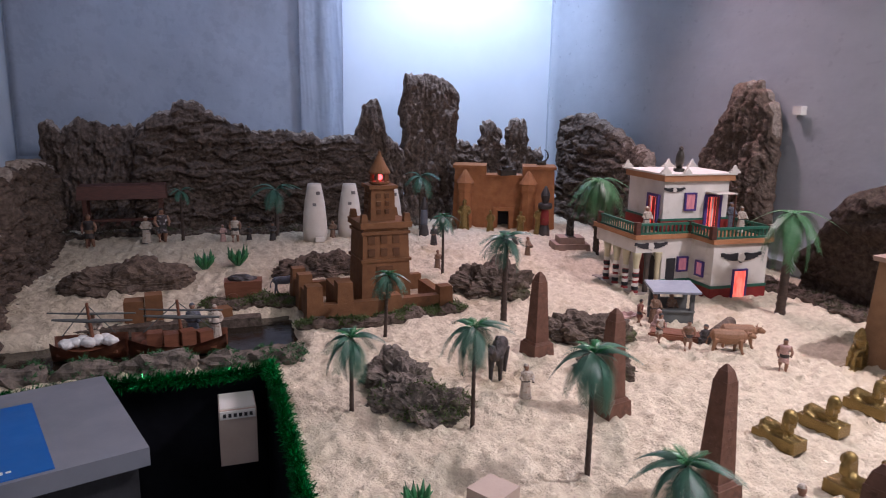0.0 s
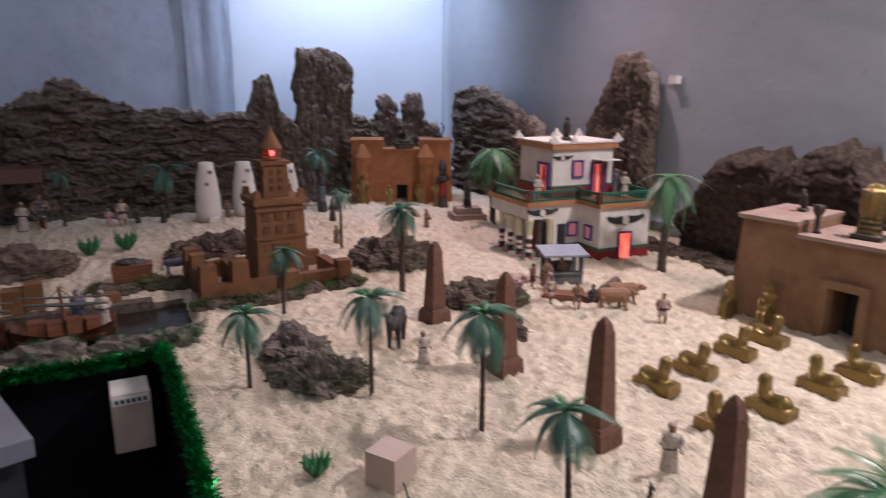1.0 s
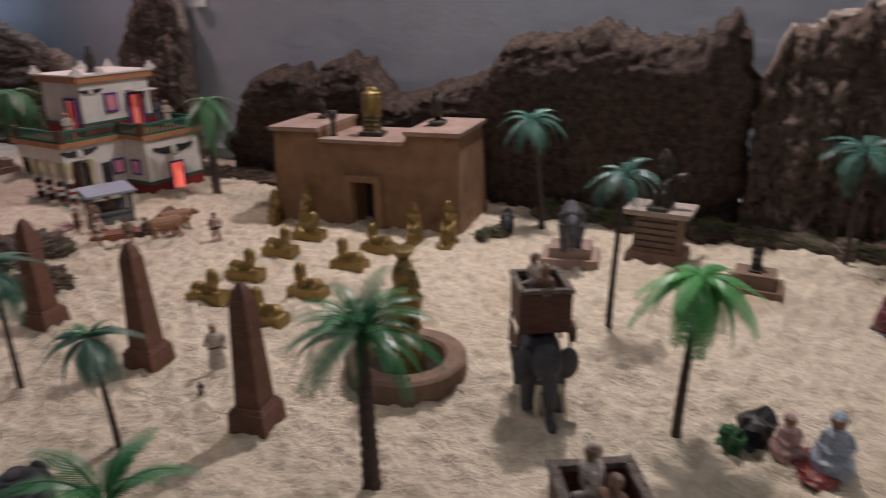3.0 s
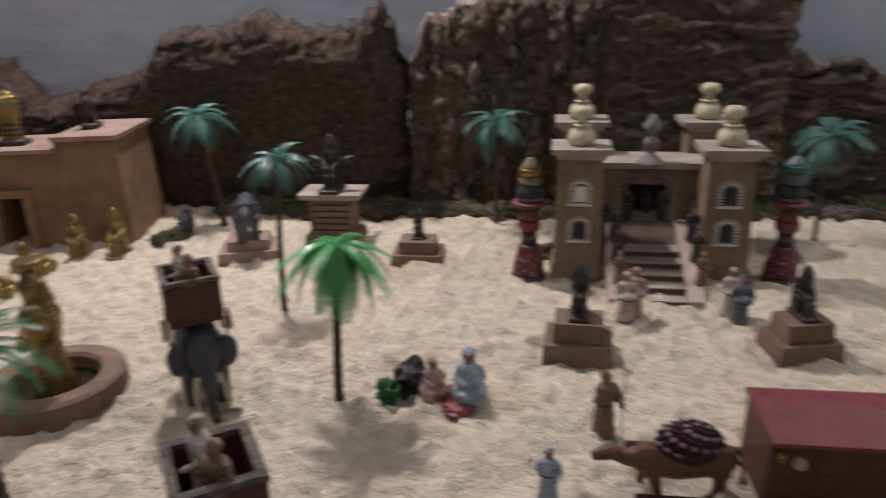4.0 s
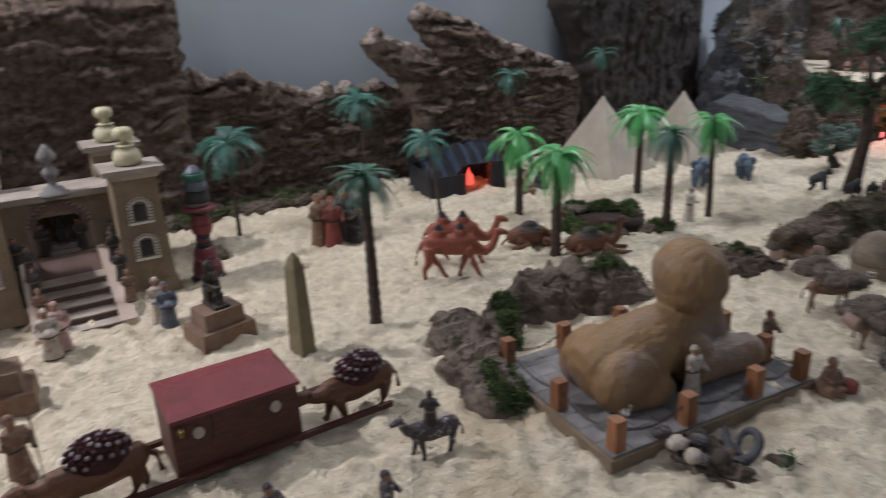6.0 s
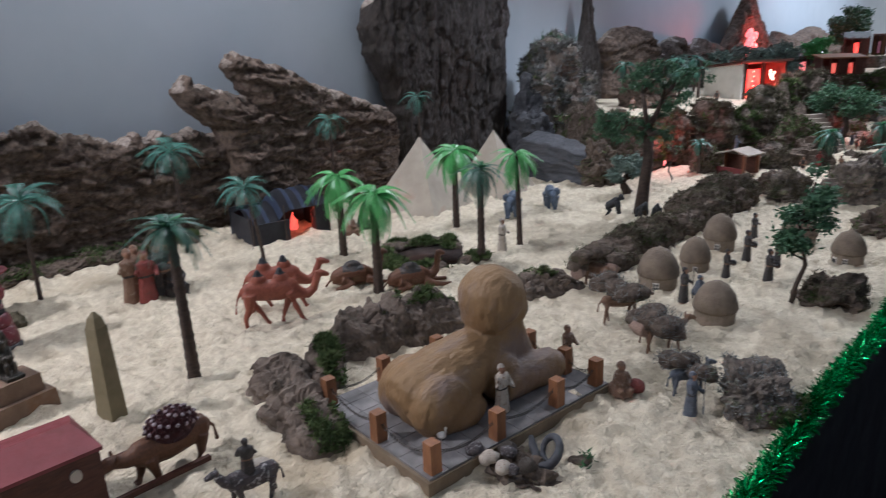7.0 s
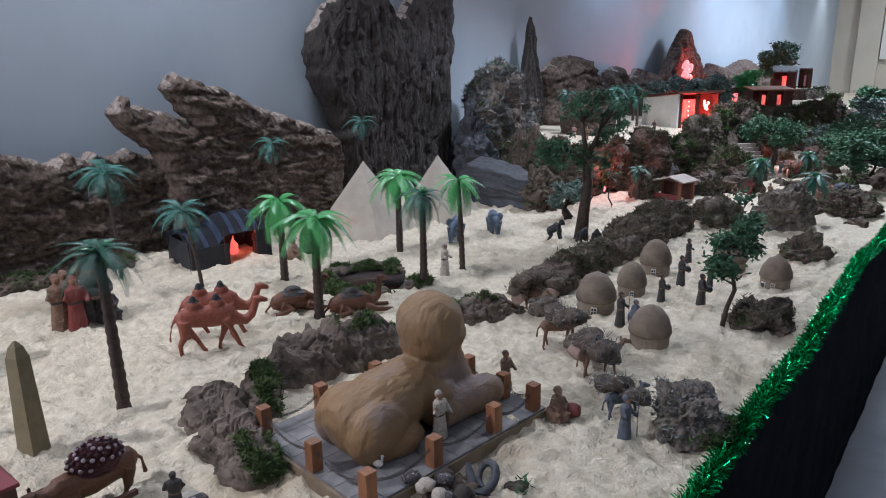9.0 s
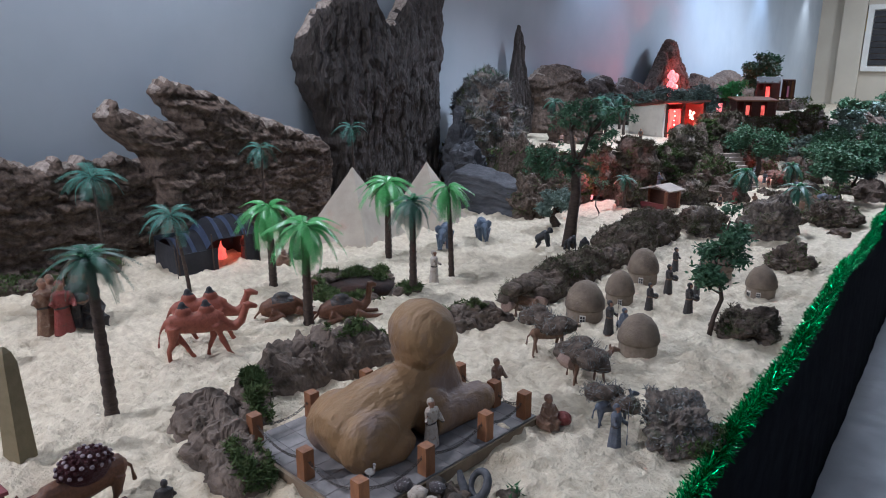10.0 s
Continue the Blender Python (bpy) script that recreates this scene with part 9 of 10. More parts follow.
# ---- hills, stable and village at the far end ----
def hill(label, pts, z0, z1, seed, material=None):
    """A raised block of ground with craggy sides, outlined by points."""
    top = thing("hill", label, "hill", 0, 0, z=0.0)
    bm = BM()
    n = 0
    outline = []
    P = [V((*p, 0)) for p in pts]
    for a, b in zip(P, P[1:] + P[:1]):
        m = max(2, int((b - a).length / 0.03))
        outline += [a.lerp(b, k / m) for k in range(m)]
    c = sum(outline, V((0, 0, 0))) / len(outline)
    rows = []
    for k in range(9):
        z = z0 + (z1 - z0) * k / 8
        row = []
        for p in outline:
            d = (p - c).normalized()
            o = 0.05 * (1 - k / 8) + 0.05 * noise.noise(V((p.x * 6, p.y * 6, z * 7 + seed))) + 0.03 * noise.noise(V((p.x * 16, p.y * 16, z * 18 + seed)))
            row.append(bm.verts.new(V((p.x, p.y, z)) + d * o))
        rows.append(row)
    for lo, hi in zip(rows, rows[1:]):
        for i in range(len(outline)):
            j = (i + 1) % len(outline)
            bm.faces.new((lo[i], lo[j], hi[j], hi[i]))
    part("crag", bm, material or STONE, top, "craggy bark side")
    bm = BM()
    rim = [bm.verts.new(v) for v in [V((p.x, p.y, z1 - 0.004 + 0.004 * noise.noise(V((p.x * 20, p.y * 20, 0))))) for p in outline]]
    bm.faces.new(rim)
    bmesh.ops.triangulate(bm, faces=bm.faces[:])
    part("sand_top", bm, SAND, top, "pale sand on top")
    rnd = random.Random(seed)
    ps, fs = [], []
    for p in outline:
        for _ in range(26):
            if noise.noise(V((p.x * 9, p.y * 9, seed))) < -0.2:
                continue
            d = (p - c).normalized()
            q = p + d * rnd.uniform(-0.03, 0.06)
            blade(ps, fs, V((q.x, q.y, z1 - rnd.random() ** 2 * 0.14)), rnd, 0.024, 0.006)
    me = bpy.data.meshes.new("moss")
    me.from_pydata(ps, [], fs)
    me.materials.append(MOSS)
    part("moss", me, None, top, "green moss hanging over the edge")
    return top


hill("raised sandy terrace on a craggy mossy cliff", [(2.55, -3.30), (1.98, -3.22), (1.74, -3.42), (1.58, -3.62), (1.48, -4.0), (1.50, -4.7), (1.55, -5.6), (2.55, -5.7)], 0.78, 1.03, 1)
hill("higher mossy terrace under the lit houses", [(2.55, -5.5), (1.75, -5.45), (1.40, -5.7), (1.3, -6.3), (1.4, -7.6), (2.55, -7.8)], 0.78, 1.09, 2)


def slate_block(x, y, rz, w, d, h, seed, label):
    """One smooth split block of slate: a grooved face under a sloping top."""
    nx, nz, pts, faces = 60, 44, [], []
    for i in range(nx + 1):
        u = i / nx - 0.5
        crest = h * (0.80 + 0.34 * (-u) + 0.10 * noise.noise(V((u * 5, seed, 0)))) * (1 - abs(2 * u) ** 9 * 0.25)
        for k in range(nz + 1):
            v = k / nz
            band = 0.010 * noise.noise(V((u * 1.2, v * 9 + 0.8 * u, seed))) + 0.004 * noise.noise(V((u * 3, v * 30, seed + 2))) + 0.010 * noise.noise(V((u * 5, v * 4, seed + 5)))
            face = min(1.0, v / 0.72)
            back = max(0.0, (v - 0.72) / 0.28)
            pts.append((u * w * (1 - 0.06 * back), -d / 2 + 0.10 * d * face + back * d * 0.85 - band * (1 - 0.5 * back), -0.012 + crest * face ** 0.9 * (1 + 0.10 * back) + 0.004 * noise.noise(V((u * 20, v * 20, seed)))))
    for i in range(nx):
        for k in range(nz):
            n = i * (nz + 1) + k
            faces.append((n, n + nz + 1, n + nz + 2, n + 1))
    rim = [i * (nz + 1) for i in range(nx + 1)] + [nx * (nz + 1) + k for k in range(1, nz + 1)] + [i * (nz + 1) + nz for i in range(nx - 1, -1, -1)] + [k for k in range(nz - 1, 0, -1)]
    n0 = len(pts)
    pts += [(pts[n][0], pts[n][1], -0.02) for n in rim]
    for a in range(len(rim)):
        b = (a + 1) % len(rim)
        faces.append((rim[b], rim[a], n0 + a, n0 + b))
    me = bpy.data.meshes.new("slate_rock")
    me.from_pydata(pts, [], faces)
    me.materials.append(SLATE)
    me.shade_smooth()
    return solid("slate_rock", me, label, "rock", x, y, rz=rz)


slate_block(1.95, -2.86, 192, 0.36, 0.18, 0.215, 4, "smooth dark blue-grey block of slate on the sand")
rock("tall craggy rock overgrown with grey lichen by the wall", 2.31, -3.38, 0.40, 0.38, 0.72, 101, GREYROCK, moss=0.55, mossmat=LICHEN, fibre=0.030)
moss_strip("green grass tuft at the foot of the tall rock", [(2.12, -3.26), (1.95, -3.2)], 0.12, 0.30, 61, 0.8, DRYMOSS)
grass_tuft(2.31, -3.38, 1.39, 0.09, 0.055, 260, 3, GREENMOSS, "tuft of bright green grass on the tall rock")
rock("dark blue-grey rounded rock by the wall", 2.24, -3.10, 0.20, 0.17, 0.36, 102, SLATE, rough=0.6)
rock("dark blue-grey rounded rock by the wall", 2.34, -3.17, 0.18, 0.16, 0.54, 104, SLATE, rough=0.6)
bark_east(-3.88, -4.16, 2.52, [(-3.88, 1.25), (-3.92, 1.42), (-3.97, 1.62), (-4.0, 1.68), (-4.03, 1.64), (-4.07, 1.45), (-4.11, 1.32), (-4.16, 1.25)], 0.05, 21, "pointed dark spire of cork bark", lay="v", material=TALL_BARK, rim=-1, deep=0.012)
bark_east(-4.14, -4.85, 2.54, [(-4.14, 1.36), (-4.3, 1.43), (-4.5, 1.45), (-4.7, 1.42), (-4.85, 1.25)], 0.16, 22, LONG, step=0.012, rim=0.004, material=BARK_DARK)
bark_east(-4.85, -5.95, 2.54, [(-4.85, 1.2), (-5.0, 1.34), (-5.2, 1.37), (-5.4, 1.24), (-5.6, 1.34), (-5.95, 1.28)], 0.16, 23, LONG, step=0.014, rim=0.004, material=BARK_DARK)
bark_east(-5.98, -7.08, 2.50, [(-5.98, 1.25), (-6.13, 1.42), (-6.33, 1.60), (-6.46, 1.68), (-6.60, 1.58), (-6.78, 1.42), (-7.08, 1.2)], 0.12, 24, "peaked slab of reddish cork bark lit from below", lay="v", step=0.012, rim=-1, material=BARK_DARK)
bark_east(-7.05, -9.6, 2.54, [(-7.05, 1.2), (-7.3, 1.36), (-7.8, 1.3), (-8.4, 1.4), (-9.0, 1.3), (-9.6, 1.2)], 0.16, 25, LONG, step=0.02, rim=-1, material=BARK_DARK)
# cliff face of mossy bark lumps
rnd = random.Random(81)
CLIFF = [(1.90, -3.20, 0.24), (1.80, -3.36, 0.25), (1.66, -3.52, 0.22), (1.58, -3.66, 0.30), (1.50, -3.80, 0.28), (1.46, -3.96, 0.26), (1.47, -4.12, 0.30), (1.46, -4.30, 0.32), (1.50, -4.8, 0.30), (1.52, -5.0, 0.28), (1.54, -5.2, 0.27), (1.50, -5.4, 0.30), (1.42, -5.6, 0.31), (1.32, -5.85, 0.30), (1.28, -6.1, 0.33), (1.30, -6.4, 0.31), (1.33, -6.8, 0.32), (1.38, -7.2, 0.33)]
for k, (x, y, h) in enumerate(CLIFF):
    rock("rounded mossy lump of bark on the cliff", x, y, rnd.uniform(0.2, 0.3), rnd.uniform(0.2, 0.3), h * rnd.uniform(1.05, 1.25), 200 + k, STONE, moss=0.8, mossmat=(DRYMOSS, MOSS, DRYMOSS)[k % 3], sub=4, fibre=0.022)
rock("large green mossy mound beside the stable", 1.455, -4.58, 0.36, 0.36, 0.46, 240, STONE, moss=0.8, mossmat=DRYMOSS, fibre=0.022)
rock("pale mossy boulder above the stall", 1.46, -3.98, 0.26, 0.24, 0.36, 241, GREYROCK, moss=0.8, mossmat=DRYMOSS, fibre=0.02)
rock("rough brown bark block on the terrace", 2.02, -3.82, 0.30, 0.18, 0.24, 242, BARK_DARK, z=1.01)
rock("brown rock beside the slate", 1.74, -2.86, 0.17, 0.18, 0.22, 243, STONE, moss=0.2)


def cottage(x, y, z, w, d, h, rz, wall, roofm, lit, label, bays=5, pitch=10):
    """A low model house: posts along the front, some bays lit from inside."""
    top = thing("cottage", label, "house", x, y, z=z, rz=rz, group="lit cottages")
    t = 0.012
    bm = BM()
    box(bm, 0, d / 2, 0, w, t, h)
    part("back_wall", bm, wall, top)
    for s in (-1, 1):
        bm = BM()
        box(bm, s * (w / 2 - t / 2), 0, 0, t, d - t, h)
        part("side_wall", bm, wall, top)
    for k in range(bays + 1):
        bm = BM()
        box(bm, -w / 2 + w * k / bays, -d / 2, 0, 0.012, 0.012, h)
        part("post", bm, WAGON_BROWN, top)
    for k in range(bays):
        bm = BM()
        x0 = -w / 2 + w * (k + 0.5) / bays
        if k % 2:
            box(bm, x0, -d / 2 + 0.02, h * 0.1, w / bays * 0.55, 0.004, h * 0.6)
            part("lit_opening", bm, lit, top, "warm glowing opening")
        else:
            box(bm, x0, -d / 2 + 0.004, 0, w / bays * 0.94, 0.006, h * (0.95 if k else 0.5))
            part("front_panel", bm, wall, top)
    bm = BM()
    box(bm, 0, 0, 0, w * 1.1, d * 1.25, 0.010, m=pose(0, 0, h + 0.004, pitch * 0.5, 0, 0))
    part("roof", bm, roofm, top, bevel=0.003)
    return top


# the stable: white side wall, red light inside
stb = thing("stable", "white-walled model stable with sloping roof and red light", "stable", 1.855, -4.47, z=1.026, rz=151)
bm = BM()
v = [bm.verts.new(p) for p in ((-0.16, -0.006, 0), (0.16, -0.006, 0), (0.16, -0.006, 0.20), (-0.16, -0.006, 0.165), (-0.16, 0.006, 0), (0.16, 0.006, 0), (0.16, 0.006, 0.20), (-0.16, 0.006, 0.165))]
for q in ((0, 1, 2, 3), (7, 6, 5, 4), (1, 5, 6, 2), (4, 0, 3, 7), (3, 2, 6, 7), (0, 4, 5, 1)):
    bm.faces.new([v[i] for i in q])
part("white_wall", bm, WHITE, stb, "white plaster side wall")
bm = BM()
box(bm, -0.16, 0.16, 0, 0.012, 0.30, 0.165)
box(bm, 0, 0.31, 0, 0.32, 0.012, 0.19)
part("wall", bm, WAGON_BROWN, stb)
for y in (0.015, 0.14, 0.30):
    bm = BM()
    box(bm, 0.16, y, 0, 0.016, 0.016, 0.20)
    part("post", bm, WAGON_BROWN, stb)
bm = BM()
box(bm, 0, 0.15, 0, 0.37, 0.36, 0.012, m=pose(0, 0, 0.185, 0, -6, 0))
part("roof", bm, WAGON_BROWN, stb, "brown sloping roof", bevel=0.003)
# panel emits red itself, standing for the red-lit inside of the stable
bm = BM()
box(bm, -0.02, 0.16, 0.008, 0.006, 0.25, 0.145)
part("lit_panel", bm, LIT_RED, stb, "back panel glowing in place of red lamplight")
bm = BM()
for k in range(5):
    ball(bm, (0.02 + 0.006 * (k % 2), 0.20, 0.03 + 0.028 * k), 0.005, 1)
part("light_string", bm, LIT_WHITE, stb, "string of small warm bulbs")
bm = BM()
for k in range(6):
    ball(bm, (0.10 + 0.008 * math.sin(2 * k), 0.262 + 0.011 * math.cos(3 * k), 0.10 + 0.009 * k), (0.007, 0.008, 0.010), 2, 0.4, 40 + k)
part("bulb", bm, LIT_WHITE, stb, "bright warm bulb")
lamp("stable_lamp", "POINT", stb.matrix_world @ Matrix.Translation((0.10, 0.16, 0.10)), 2.2, (1.0, 0.10, 0.05), 0.03)
lamp("rock_lamp", "POINT", Matrix.Translation((2.22, -6.30, 1.26)), 8.0, (1.0, 0.08, 0.05), 0.03)
lamp("cave_lamp", "POINT", Matrix.Translation((1.63, -3.29, 0.97)), 0.8, (1.0, 0.10, 0.06), 0.02)
lamp("village_lamp", "POINT", Matrix.Translation((1.12, -4.62, 0.90)), 0.4, (1.0, 0.12, 0.06), 0.02)
# made-up glowing blobs in place of the lit hollow and the red-lit cave
bm = BM()
for k in range(7):
    ball(bm, (0.012 * math.sin(2.3 * k), 0.028 * math.cos(1.9 * k), 0.022 * k - 0.06), (0.030, 0.034 - 0.002 * k, 0.030), 2, 0.5, 30 + k)
solid("lit_ornament", mesh_of("lit_ornament", bm, LIT_PINK, True), "glowing pink blob standing for the peaked rock's lit hollow", "lamp", 2.33, -6.22, z=1.28, s=(1.0, 1.0, 1.25))
solid("lit_ornament", bpy.data.meshes["lit_ornament"], "small glowing blob added for the red light in the cave", "lamp", 1.60, -3.20, z=0.85, s=0.12)
cottage(1.55, -5.72, 1.086, 0.27, 0.16, 0.115, 215, WAGON_BROWN, POSTWOOD, LIT_ORANGE, "low brown model cottage glowing orange inside", 5)
cottage(1.85, -5.95, 1.086, 0.22, 0.14, 0.11, 200, GREYWOOD, WAGON_BROWN, LIT_PINK, "low grey model cottage with a bright doorway", 3)
hill("low rocky terrace behind the lit houses", [(1.92, -6.62), (1.50, -6.62), (1.44, -7.08), (1.92, -7.08)], 1.07, 1.17, 3)
cottage(1.69, -6.75, 1.166, 0.17, 0.14, 0.15, 196, WAGON_BROWN, GREYWOOD, LIT_RED, "tan model house with a pale roof", 3, 30)
cottage(1.57, -6.95, 1.166, 0.09, 0.05, 0.15, 196, BRICK_CLAY, WAGON_BROWN, LIT_DIM, "small orange model tower house", 3)
tree(1.84, -7.1, 0.50, 0.17, 11, "tall dark leafy model tree on the hill", z=1.08, count=3600, trunk=0.022, leaf=0.014, crown_from=0.45)
tree(1.74, -5.86, 0.25, 0.10, 12, "pale green domed model tree on the hill", z=1.09, count=2600, trunk=0.01, leaf=0.012, material=PALM_BRIGHT)
for k in range(9):
    tree(1.95 + rnd.uniform(-0.25, 0.4), -4.75 - 0.19 * k, rnd.uniform(0.18, 0.28), rnd.uniform(0.08, 0.12), 90 + k, "grey-green frosted model bush behind the stable", z=1.03, count=1000, trunk=0.008, leaf=0.012, material=GREYLEAF)
stall2 = thing("market_stall", "brown wooden stall with pale slanting roof", "stall", 1.36, -3.40, rz=165)
for sx in (-1, 1):
    for sy in (-1, 1):
        bm = BM()
        box(bm, sx * 0.08, sy * 0.05, 0, 0.012, 0.012, 0.095)
        part("post", bm, BOATWOOD, stall2)
for s in (-1, 1):
    bm = BM()
    box(bm, 0, 0, 0, 0.085, 0.12, 0.006, m=pose(s * 0.062, 0, 0.097 + 0.008 * s, 0, 14 * s, 0))
    part("roof_panel", bm, STEP, stall2, "pale slanting panel")
bm = BM()
box(bm, 0, 0.05, 0, 0.15, 0.008, 0.08)
part("back_panel", bm, WAGON_BROWN, stall2)
bm = BM()
box(bm, 0, -0.05, 0, 0.15, 0.008, 0.035)
part("counter", bm, WAGON_RED, stall2)
figurine("carry", 2, 1.36, -3.40, 0.07, -40, z=0.897, where="on the stall roof")
st = thing("staircase", "pale stone model staircase up the hillside", "stairs", 1.14, -4.17, rz=235)
for k in range(9):
    bm = BM()
    box(bm, 0, 0.022 * k, 0, 0.12, 0.024, 0.020 * (k + 1))
    part("step", bm, STEP, st, bevel=0.001)
tree(1.17, -4.40, 0.33, 0.155, 13, "spreading green model tree with broad crown", count=3400, trunk=0.016, leaf=0.009, flat=0.55, crown_from=0.66)
rock("grey-green mossy boulder on the village path", 1.00, -2.98, 0.16, 0.14, 0.13, 250, GREYROCK, moss=0.8, mossmat=DRYMOSS, fibre=0.016)
rock("dark craggy rock on the village path", 1.09, -3.06, 0.12, 0.11, 0.10, 251, BARK_DARK, moss=0.2)
tree(0.70, -4.02, 0.32, 0.125, 16, "dark green spreading model tree", count=2600, trunk=0.012, leaf=0.010, flat=0.4)
palm(0.92, -4.05, 0.17, 0.075, FROND_DARK, 11, 0.006, (0, 0), DK, 41)
palm(0.74, -3.26, 0.19, 0.08, FROND_DARK, 11, 0.006, (0, 0), DK, 42)
palm(1.47, -3.27, 0.15, 0.06, FROND_FERN, 12, 0.007, (0, 0), DK, 43)
palm(1.06, -3.75, 0.16, 0.08, FROND_DARK, 10, 0.005, (0, 0), DK, 44)
palm(2.20, -3.92, 0.22, 0.085, FROND_FERN, 12, 0.008, (0, 0), DK, 45, z=1.02)
palm(1.92, -4.02, 0.19, 0.07, FROND_FERN, 12, 0.008, (0, 0), DK, 46, z=1.02)
palm(2.1, -4.35, 0.22, 0.085, FROND_FERN, 12, 0.008, (0, 0), DK, 47, z=1.02)
palm(2.15, -4.75, 0.22, 0.085, FROND_FERN, 12, 0.008, (0, 0), DK, 48, z=1.02)
palm(1.98, -4.42, 0.17, 0.07, FROND_FERN, 12, 0.008, (0, 0), DK, 49, z=1.02)
figurine("robe", 4, 1.09, -3.70, 0.075, 0)
rock("flat-topped craggy rock on the sand", 0.79, -3.05, 0.20, 0.17, 0.20, 175, GREYROCK, moss=0.1)
rock("cluster of dark stones on the sand", 0.66, -3.50, 0.22, 0.16, 0.12, 103, STONE, moss=0.15)
cart = thing("hand_cart", "dark wooden hand cart piled with bundles on the sand", "cart", 0.70, -3.62, rz=58)
bm = BM()
box(bm, 0, 0, 0.03, 0.20, 0.10, 0.012)
for side in (-1, 1):
    box(bm, 0, side * 0.047, 0.041, 0.20, 0.006, 0.028)
    box(bm, side * 0.097, 0, 0.0415, 0.006, 0.088, 0.027)
part("bed", bm, PEDESTAL, cart, bevel=0.002)
for sx in (-1, 1):
    for side in (-1, 1):
        bm = BM()
        lathe(bm, [(0.008, -0.004), (0.024, -0.004), (0.024, 0.004), (0.008, 0.004)], 14, m=pose(sx * 0.065, side * 0.057, 0.022, 90))
        part("wheel", bm, WAGON_BROWN, cart)
for k in range(7):
    rock("dark cloth bundle heaped on the hand cart", 0.70 + 0.022 * (k % 3 - 1) + 0.010 * (k // 3), -3.62 + 0.055 * (k // 3 - 1) + 0.01 * (k % 2), 0.06, 0.055, 0.055, 420 + k, (FIG[3], FIG[2], FIG[1])[k % 3], sub=3, name="bundle", z=hz(0.70, -3.62) + 0.046, rough=0.4)
rnd = random.Random(8)
for k in range(46):
    y = -3.75 - 0.12 * k
    x = rnd.uniform(0.58, 1.15) if k % 3 else rnd.uniform(1.1, 1.35)
    if abs(x - 1.12) < 0.14 and abs(y + 4.3) < 0.25:
        continue
    rock("dark mossy rock in the far village", x, y, rnd.uniform(0.1, 0.24), rnd.uniform(0.1, 0.2), rnd.uniform(0.05, 0.14), 110 + k, (STONE, BARK_DARK, GREYROCK)[k % 3], moss=0.2 if k % 2 else 0.0, rz=rnd.uniform(0, 180), sub=3, fibre=0.02)
for k in range(16):
    y = -4.3 - 0.42 * k
    tree(rnd.uniform(0.58, 1.15), y, rnd.uniform(0.14, 0.26), rnd.uniform(0.06, 0.09), 30 + k, "small green model tree in the far village", count=800, trunk=0.007, leaf=0.011, material=LEAF if k % 2 else GREYLEAF)
for k in range(30):
    figurine(("walker", "carry", "robe", "seated")[k % 4], (3, 1, 4, 0, 2)[k % 5], rnd.uniform(0.6, 1.3), -3.55 - 0.12 * k, 0.07, rnd.uniform(0, 360))
for k in range(4):
    figurine("walker", (1, 6, 3, 1)[k], (1.88, 1.98, 1.74, 1.64)[k], (-3.55, -3.6, -4.1, -4.3)[k], 0.075, 180, z=1.025, where="on the terrace")
for k in range(12):
    rock("craggy mossy rock on the terrace", rnd.uniform(1.7, 2.35), -4.7 - 0.09 * k, rnd.uniform(0.12, 0.22), rnd.uniform(0.1, 0.2), rnd.uniform(0.06, 0.16), 160 + k, (STONE, GREYROCK)[k % 2], moss=0.2, z=1.02, sub=3, fibre=0.02)
rock("large mossy boulder at the cliff foot", 1.24, -3.86, 0.24, 0.22, 0.24, 171, STONE, moss=0.3, fibre=0.02)
rock("round dry mossy boulder at the cliff foot", 1.27, -3.60, 0.18, 0.16, 0.16, 172, GREYROCK, moss=0.4, mossmat=DRYMOSS, fibre=0.02)
rock("craggy rock beside the cave", 1.76, -3.18, 0.16, 0.12, 0.20, 173, STONE, moss=0.3)
rock("craggy rock beside the cave", 1.48, -3.36, 0.12, 0.12, 0.16, 174, STONE, moss=0.3)
for x, y in ((1.57, -3.00), (1.66, -3.08), (1.48, -3.02)):
    tree(x, y, 0.22, 0.04, int(x * 100), "thin bare model sapling before the cave", count=60, trunk=0.0035, leaf=0.006, crown_from=0.75)

rnd = random.Random(23)
for k in range(26):
    rock("small dark stone between the village paths", rnd.uniform(0.57, 1.2), -3.15 - 0.055 * k + rnd.uniform(-0.05, 0.05), rnd.uniform(0.05, 0.12), rnd.uniform(0.05, 0.1), rnd.uniform(0.025, 0.07), 300 + k, (STONE, GREYROCK, BARK_DARK)[k % 3], moss=0.25 if k % 2 else 0.0, mossmat=(MOSS, DRYMOSS)[k % 4 == 1], rz=rnd.uniform(0, 180), sub=3, fibre=0.014)
for k in range(14):
    figurine(("robe", "walker", "carry")[k % 3], (5, 2, 4, 1)[k % 4], rnd.uniform(0.62, 1.15), -3.3 - 0.1 * k, 0.075, rnd.uniform(0, 360))

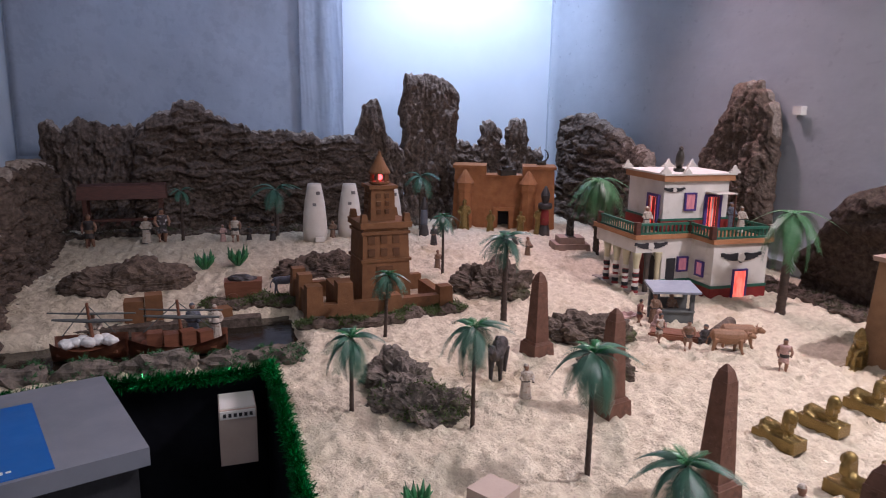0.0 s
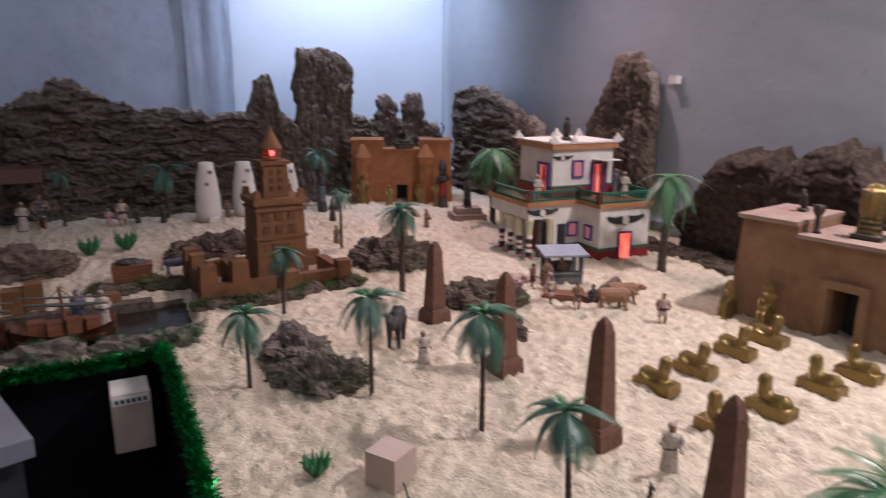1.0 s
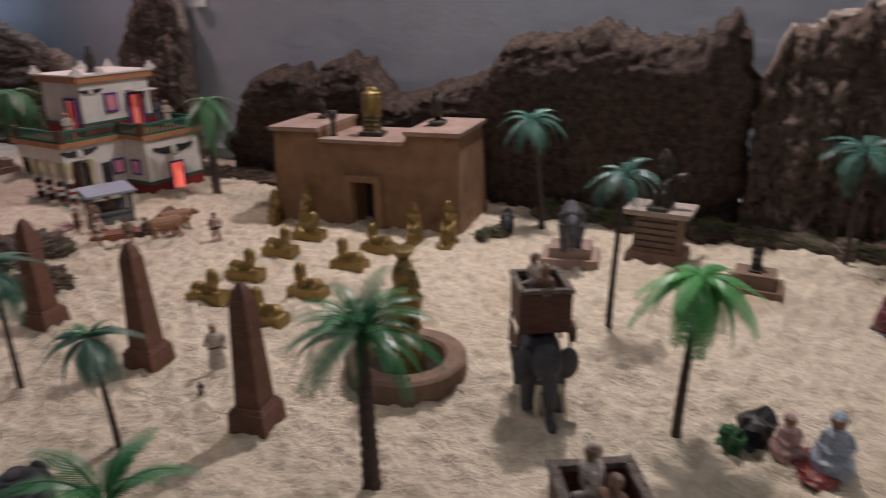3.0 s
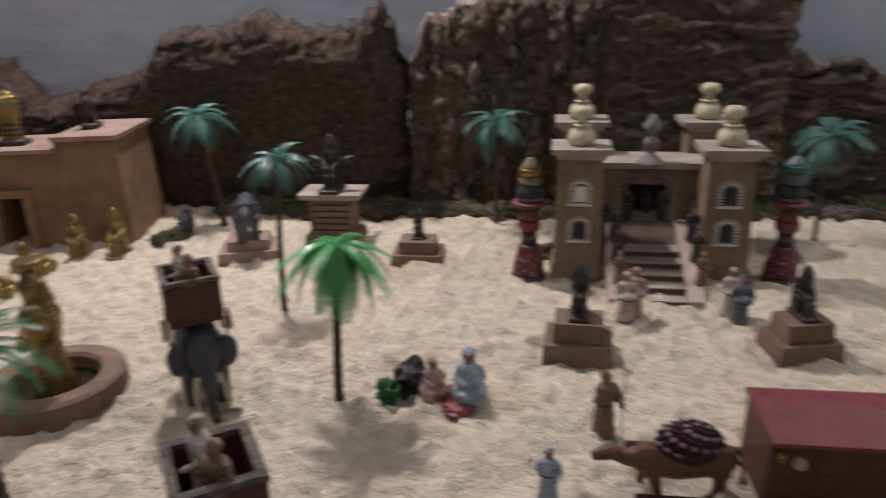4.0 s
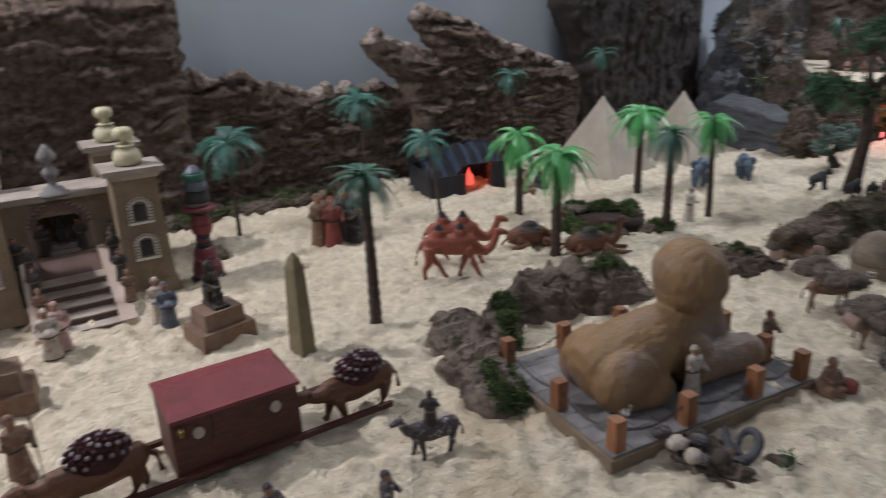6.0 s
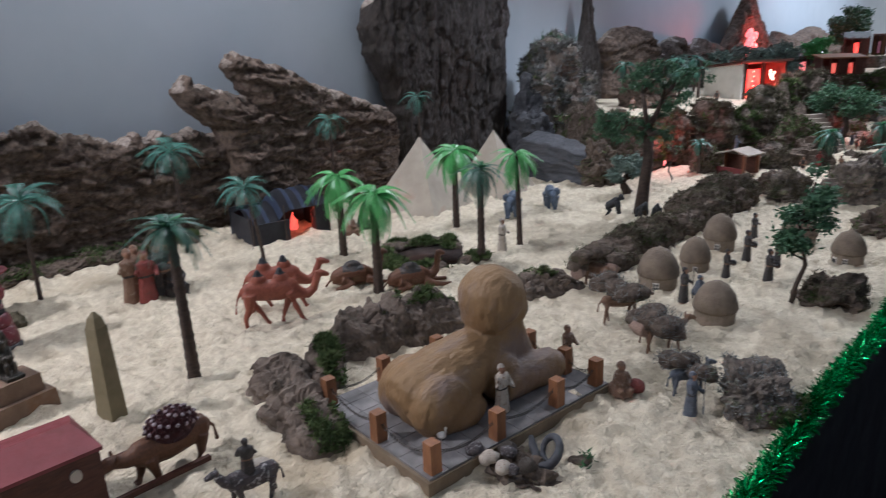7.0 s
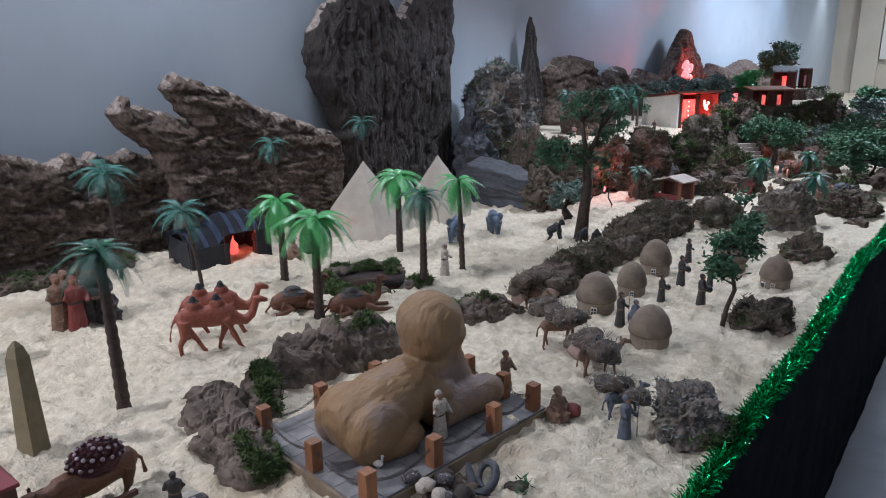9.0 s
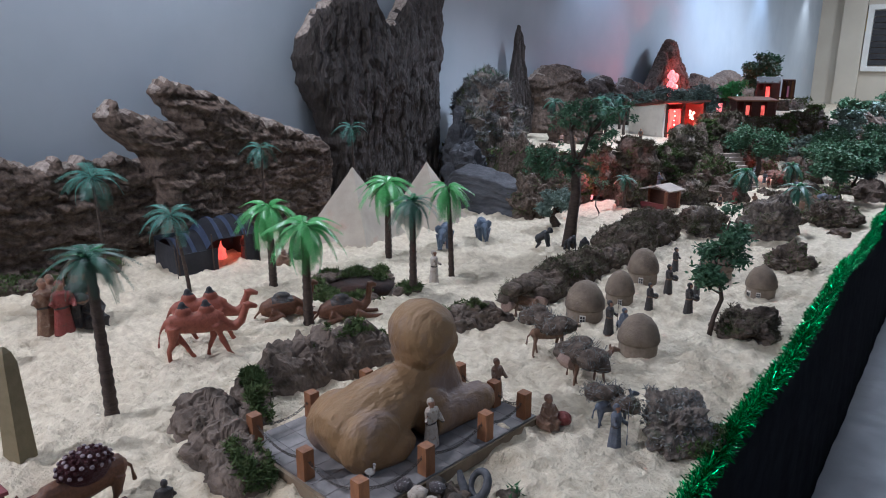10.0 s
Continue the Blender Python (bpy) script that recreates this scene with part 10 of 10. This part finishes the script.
rnd = random.Random(31)
for k in range(12):
    tree(rnd.uniform(0.60, 1.35), -7.2 - 0.28 * k, rnd.uniform(0.24, 0.40), rnd.uniform(0.12, 0.17), 60 + k, "dark green model bush at the far end", count=700, trunk=0.010, leaf=0.022, crown_from=0.25, material=(LEAF, GREYLEAF, LEAF)[k % 3])
for k in range(14):
    rock("dark craggy rock at the far end", rnd.uniform(0.60, 1.35), -7.0 - 0.3 * k, rnd.uniform(0.25, 0.45), rnd.uniform(0.2, 0.35), rnd.uniform(0.12, 0.26), 400 + k, (STONE, BARK_DARK)[k % 2], sub=3)
for k, (x, y, h) in enumerate(((0.60, -4.35, 0.27), (0.86, -4.62, 0.24), (0.66, -5.05, 0.30), (0.95, -5.35, 0.26), (0.70, -5.75, 0.28))):
    tree(x, y, h, 0.13, 80 + k, "dark green spreading model tree in the far village", count=2200, trunk=0.010, leaf=0.010, flat=0.5, crown_from=0.6)

# ---- in the aisle before the table ----
gb = thing("cabinet", "grey box with a blue card on its sloping top", "cabinet", -0.02, 1.71, z=0.0, rz=17)
bm = BM()
box(bm, 0, 0.01, 0, 0.37, 0.36, 0.825)
part("body", bm, DARK, gb, "dark cabinet body", bevel=0.004)
bm = BM()
box(bm, 0, 0.0, 0.8245, 0.40, 0.40, 0.035)
part("top", bm, GREYBOX, gb, "grey panel top", bevel=0.004)
bm = BM()
box(bm, -0.0725, -0.035, 0.8592, 0.25, 0.31, 0.003)
part("card", bm, BLUECARD, gb, "blue card", bevel=0.0006)
bm = BM()
for k in range(5):
    box(bm, -0.06 + 0.012 * k, -0.165, 0.8621, 0.008, 0.006 + 0.004 * (k % 2), 0.0006)
part("mark", bm, WHITEPLASTIC, gb)
wb = thing("notice_box", "small cream box with a printed strip on the cloth", "box", 0.395, 1.965, z=0.62, rz=0)
bm = BM()
box(bm, 0, 0, 0, 0.085, 0.10, 0.14)
part("body", bm, CARD, wb, bevel=0.003)
bm = BM()
box(bm, 0, -0.0515, 0.118, 0.08, 0.003, 0.02)
box(bm, 0, 0, 0.1397, 0.08, 0.09, 0.003)
part("strip", bm, WHITEPLASTIC, wb, "white printed strip")
bm = BM()
for k in range(6):
    box(bm, -0.03 + 0.012 * k, -0.0535, 0.123, 0.007, 0.002, 0.009)
part("print", bm, DARK, wb, "dark bars of print")
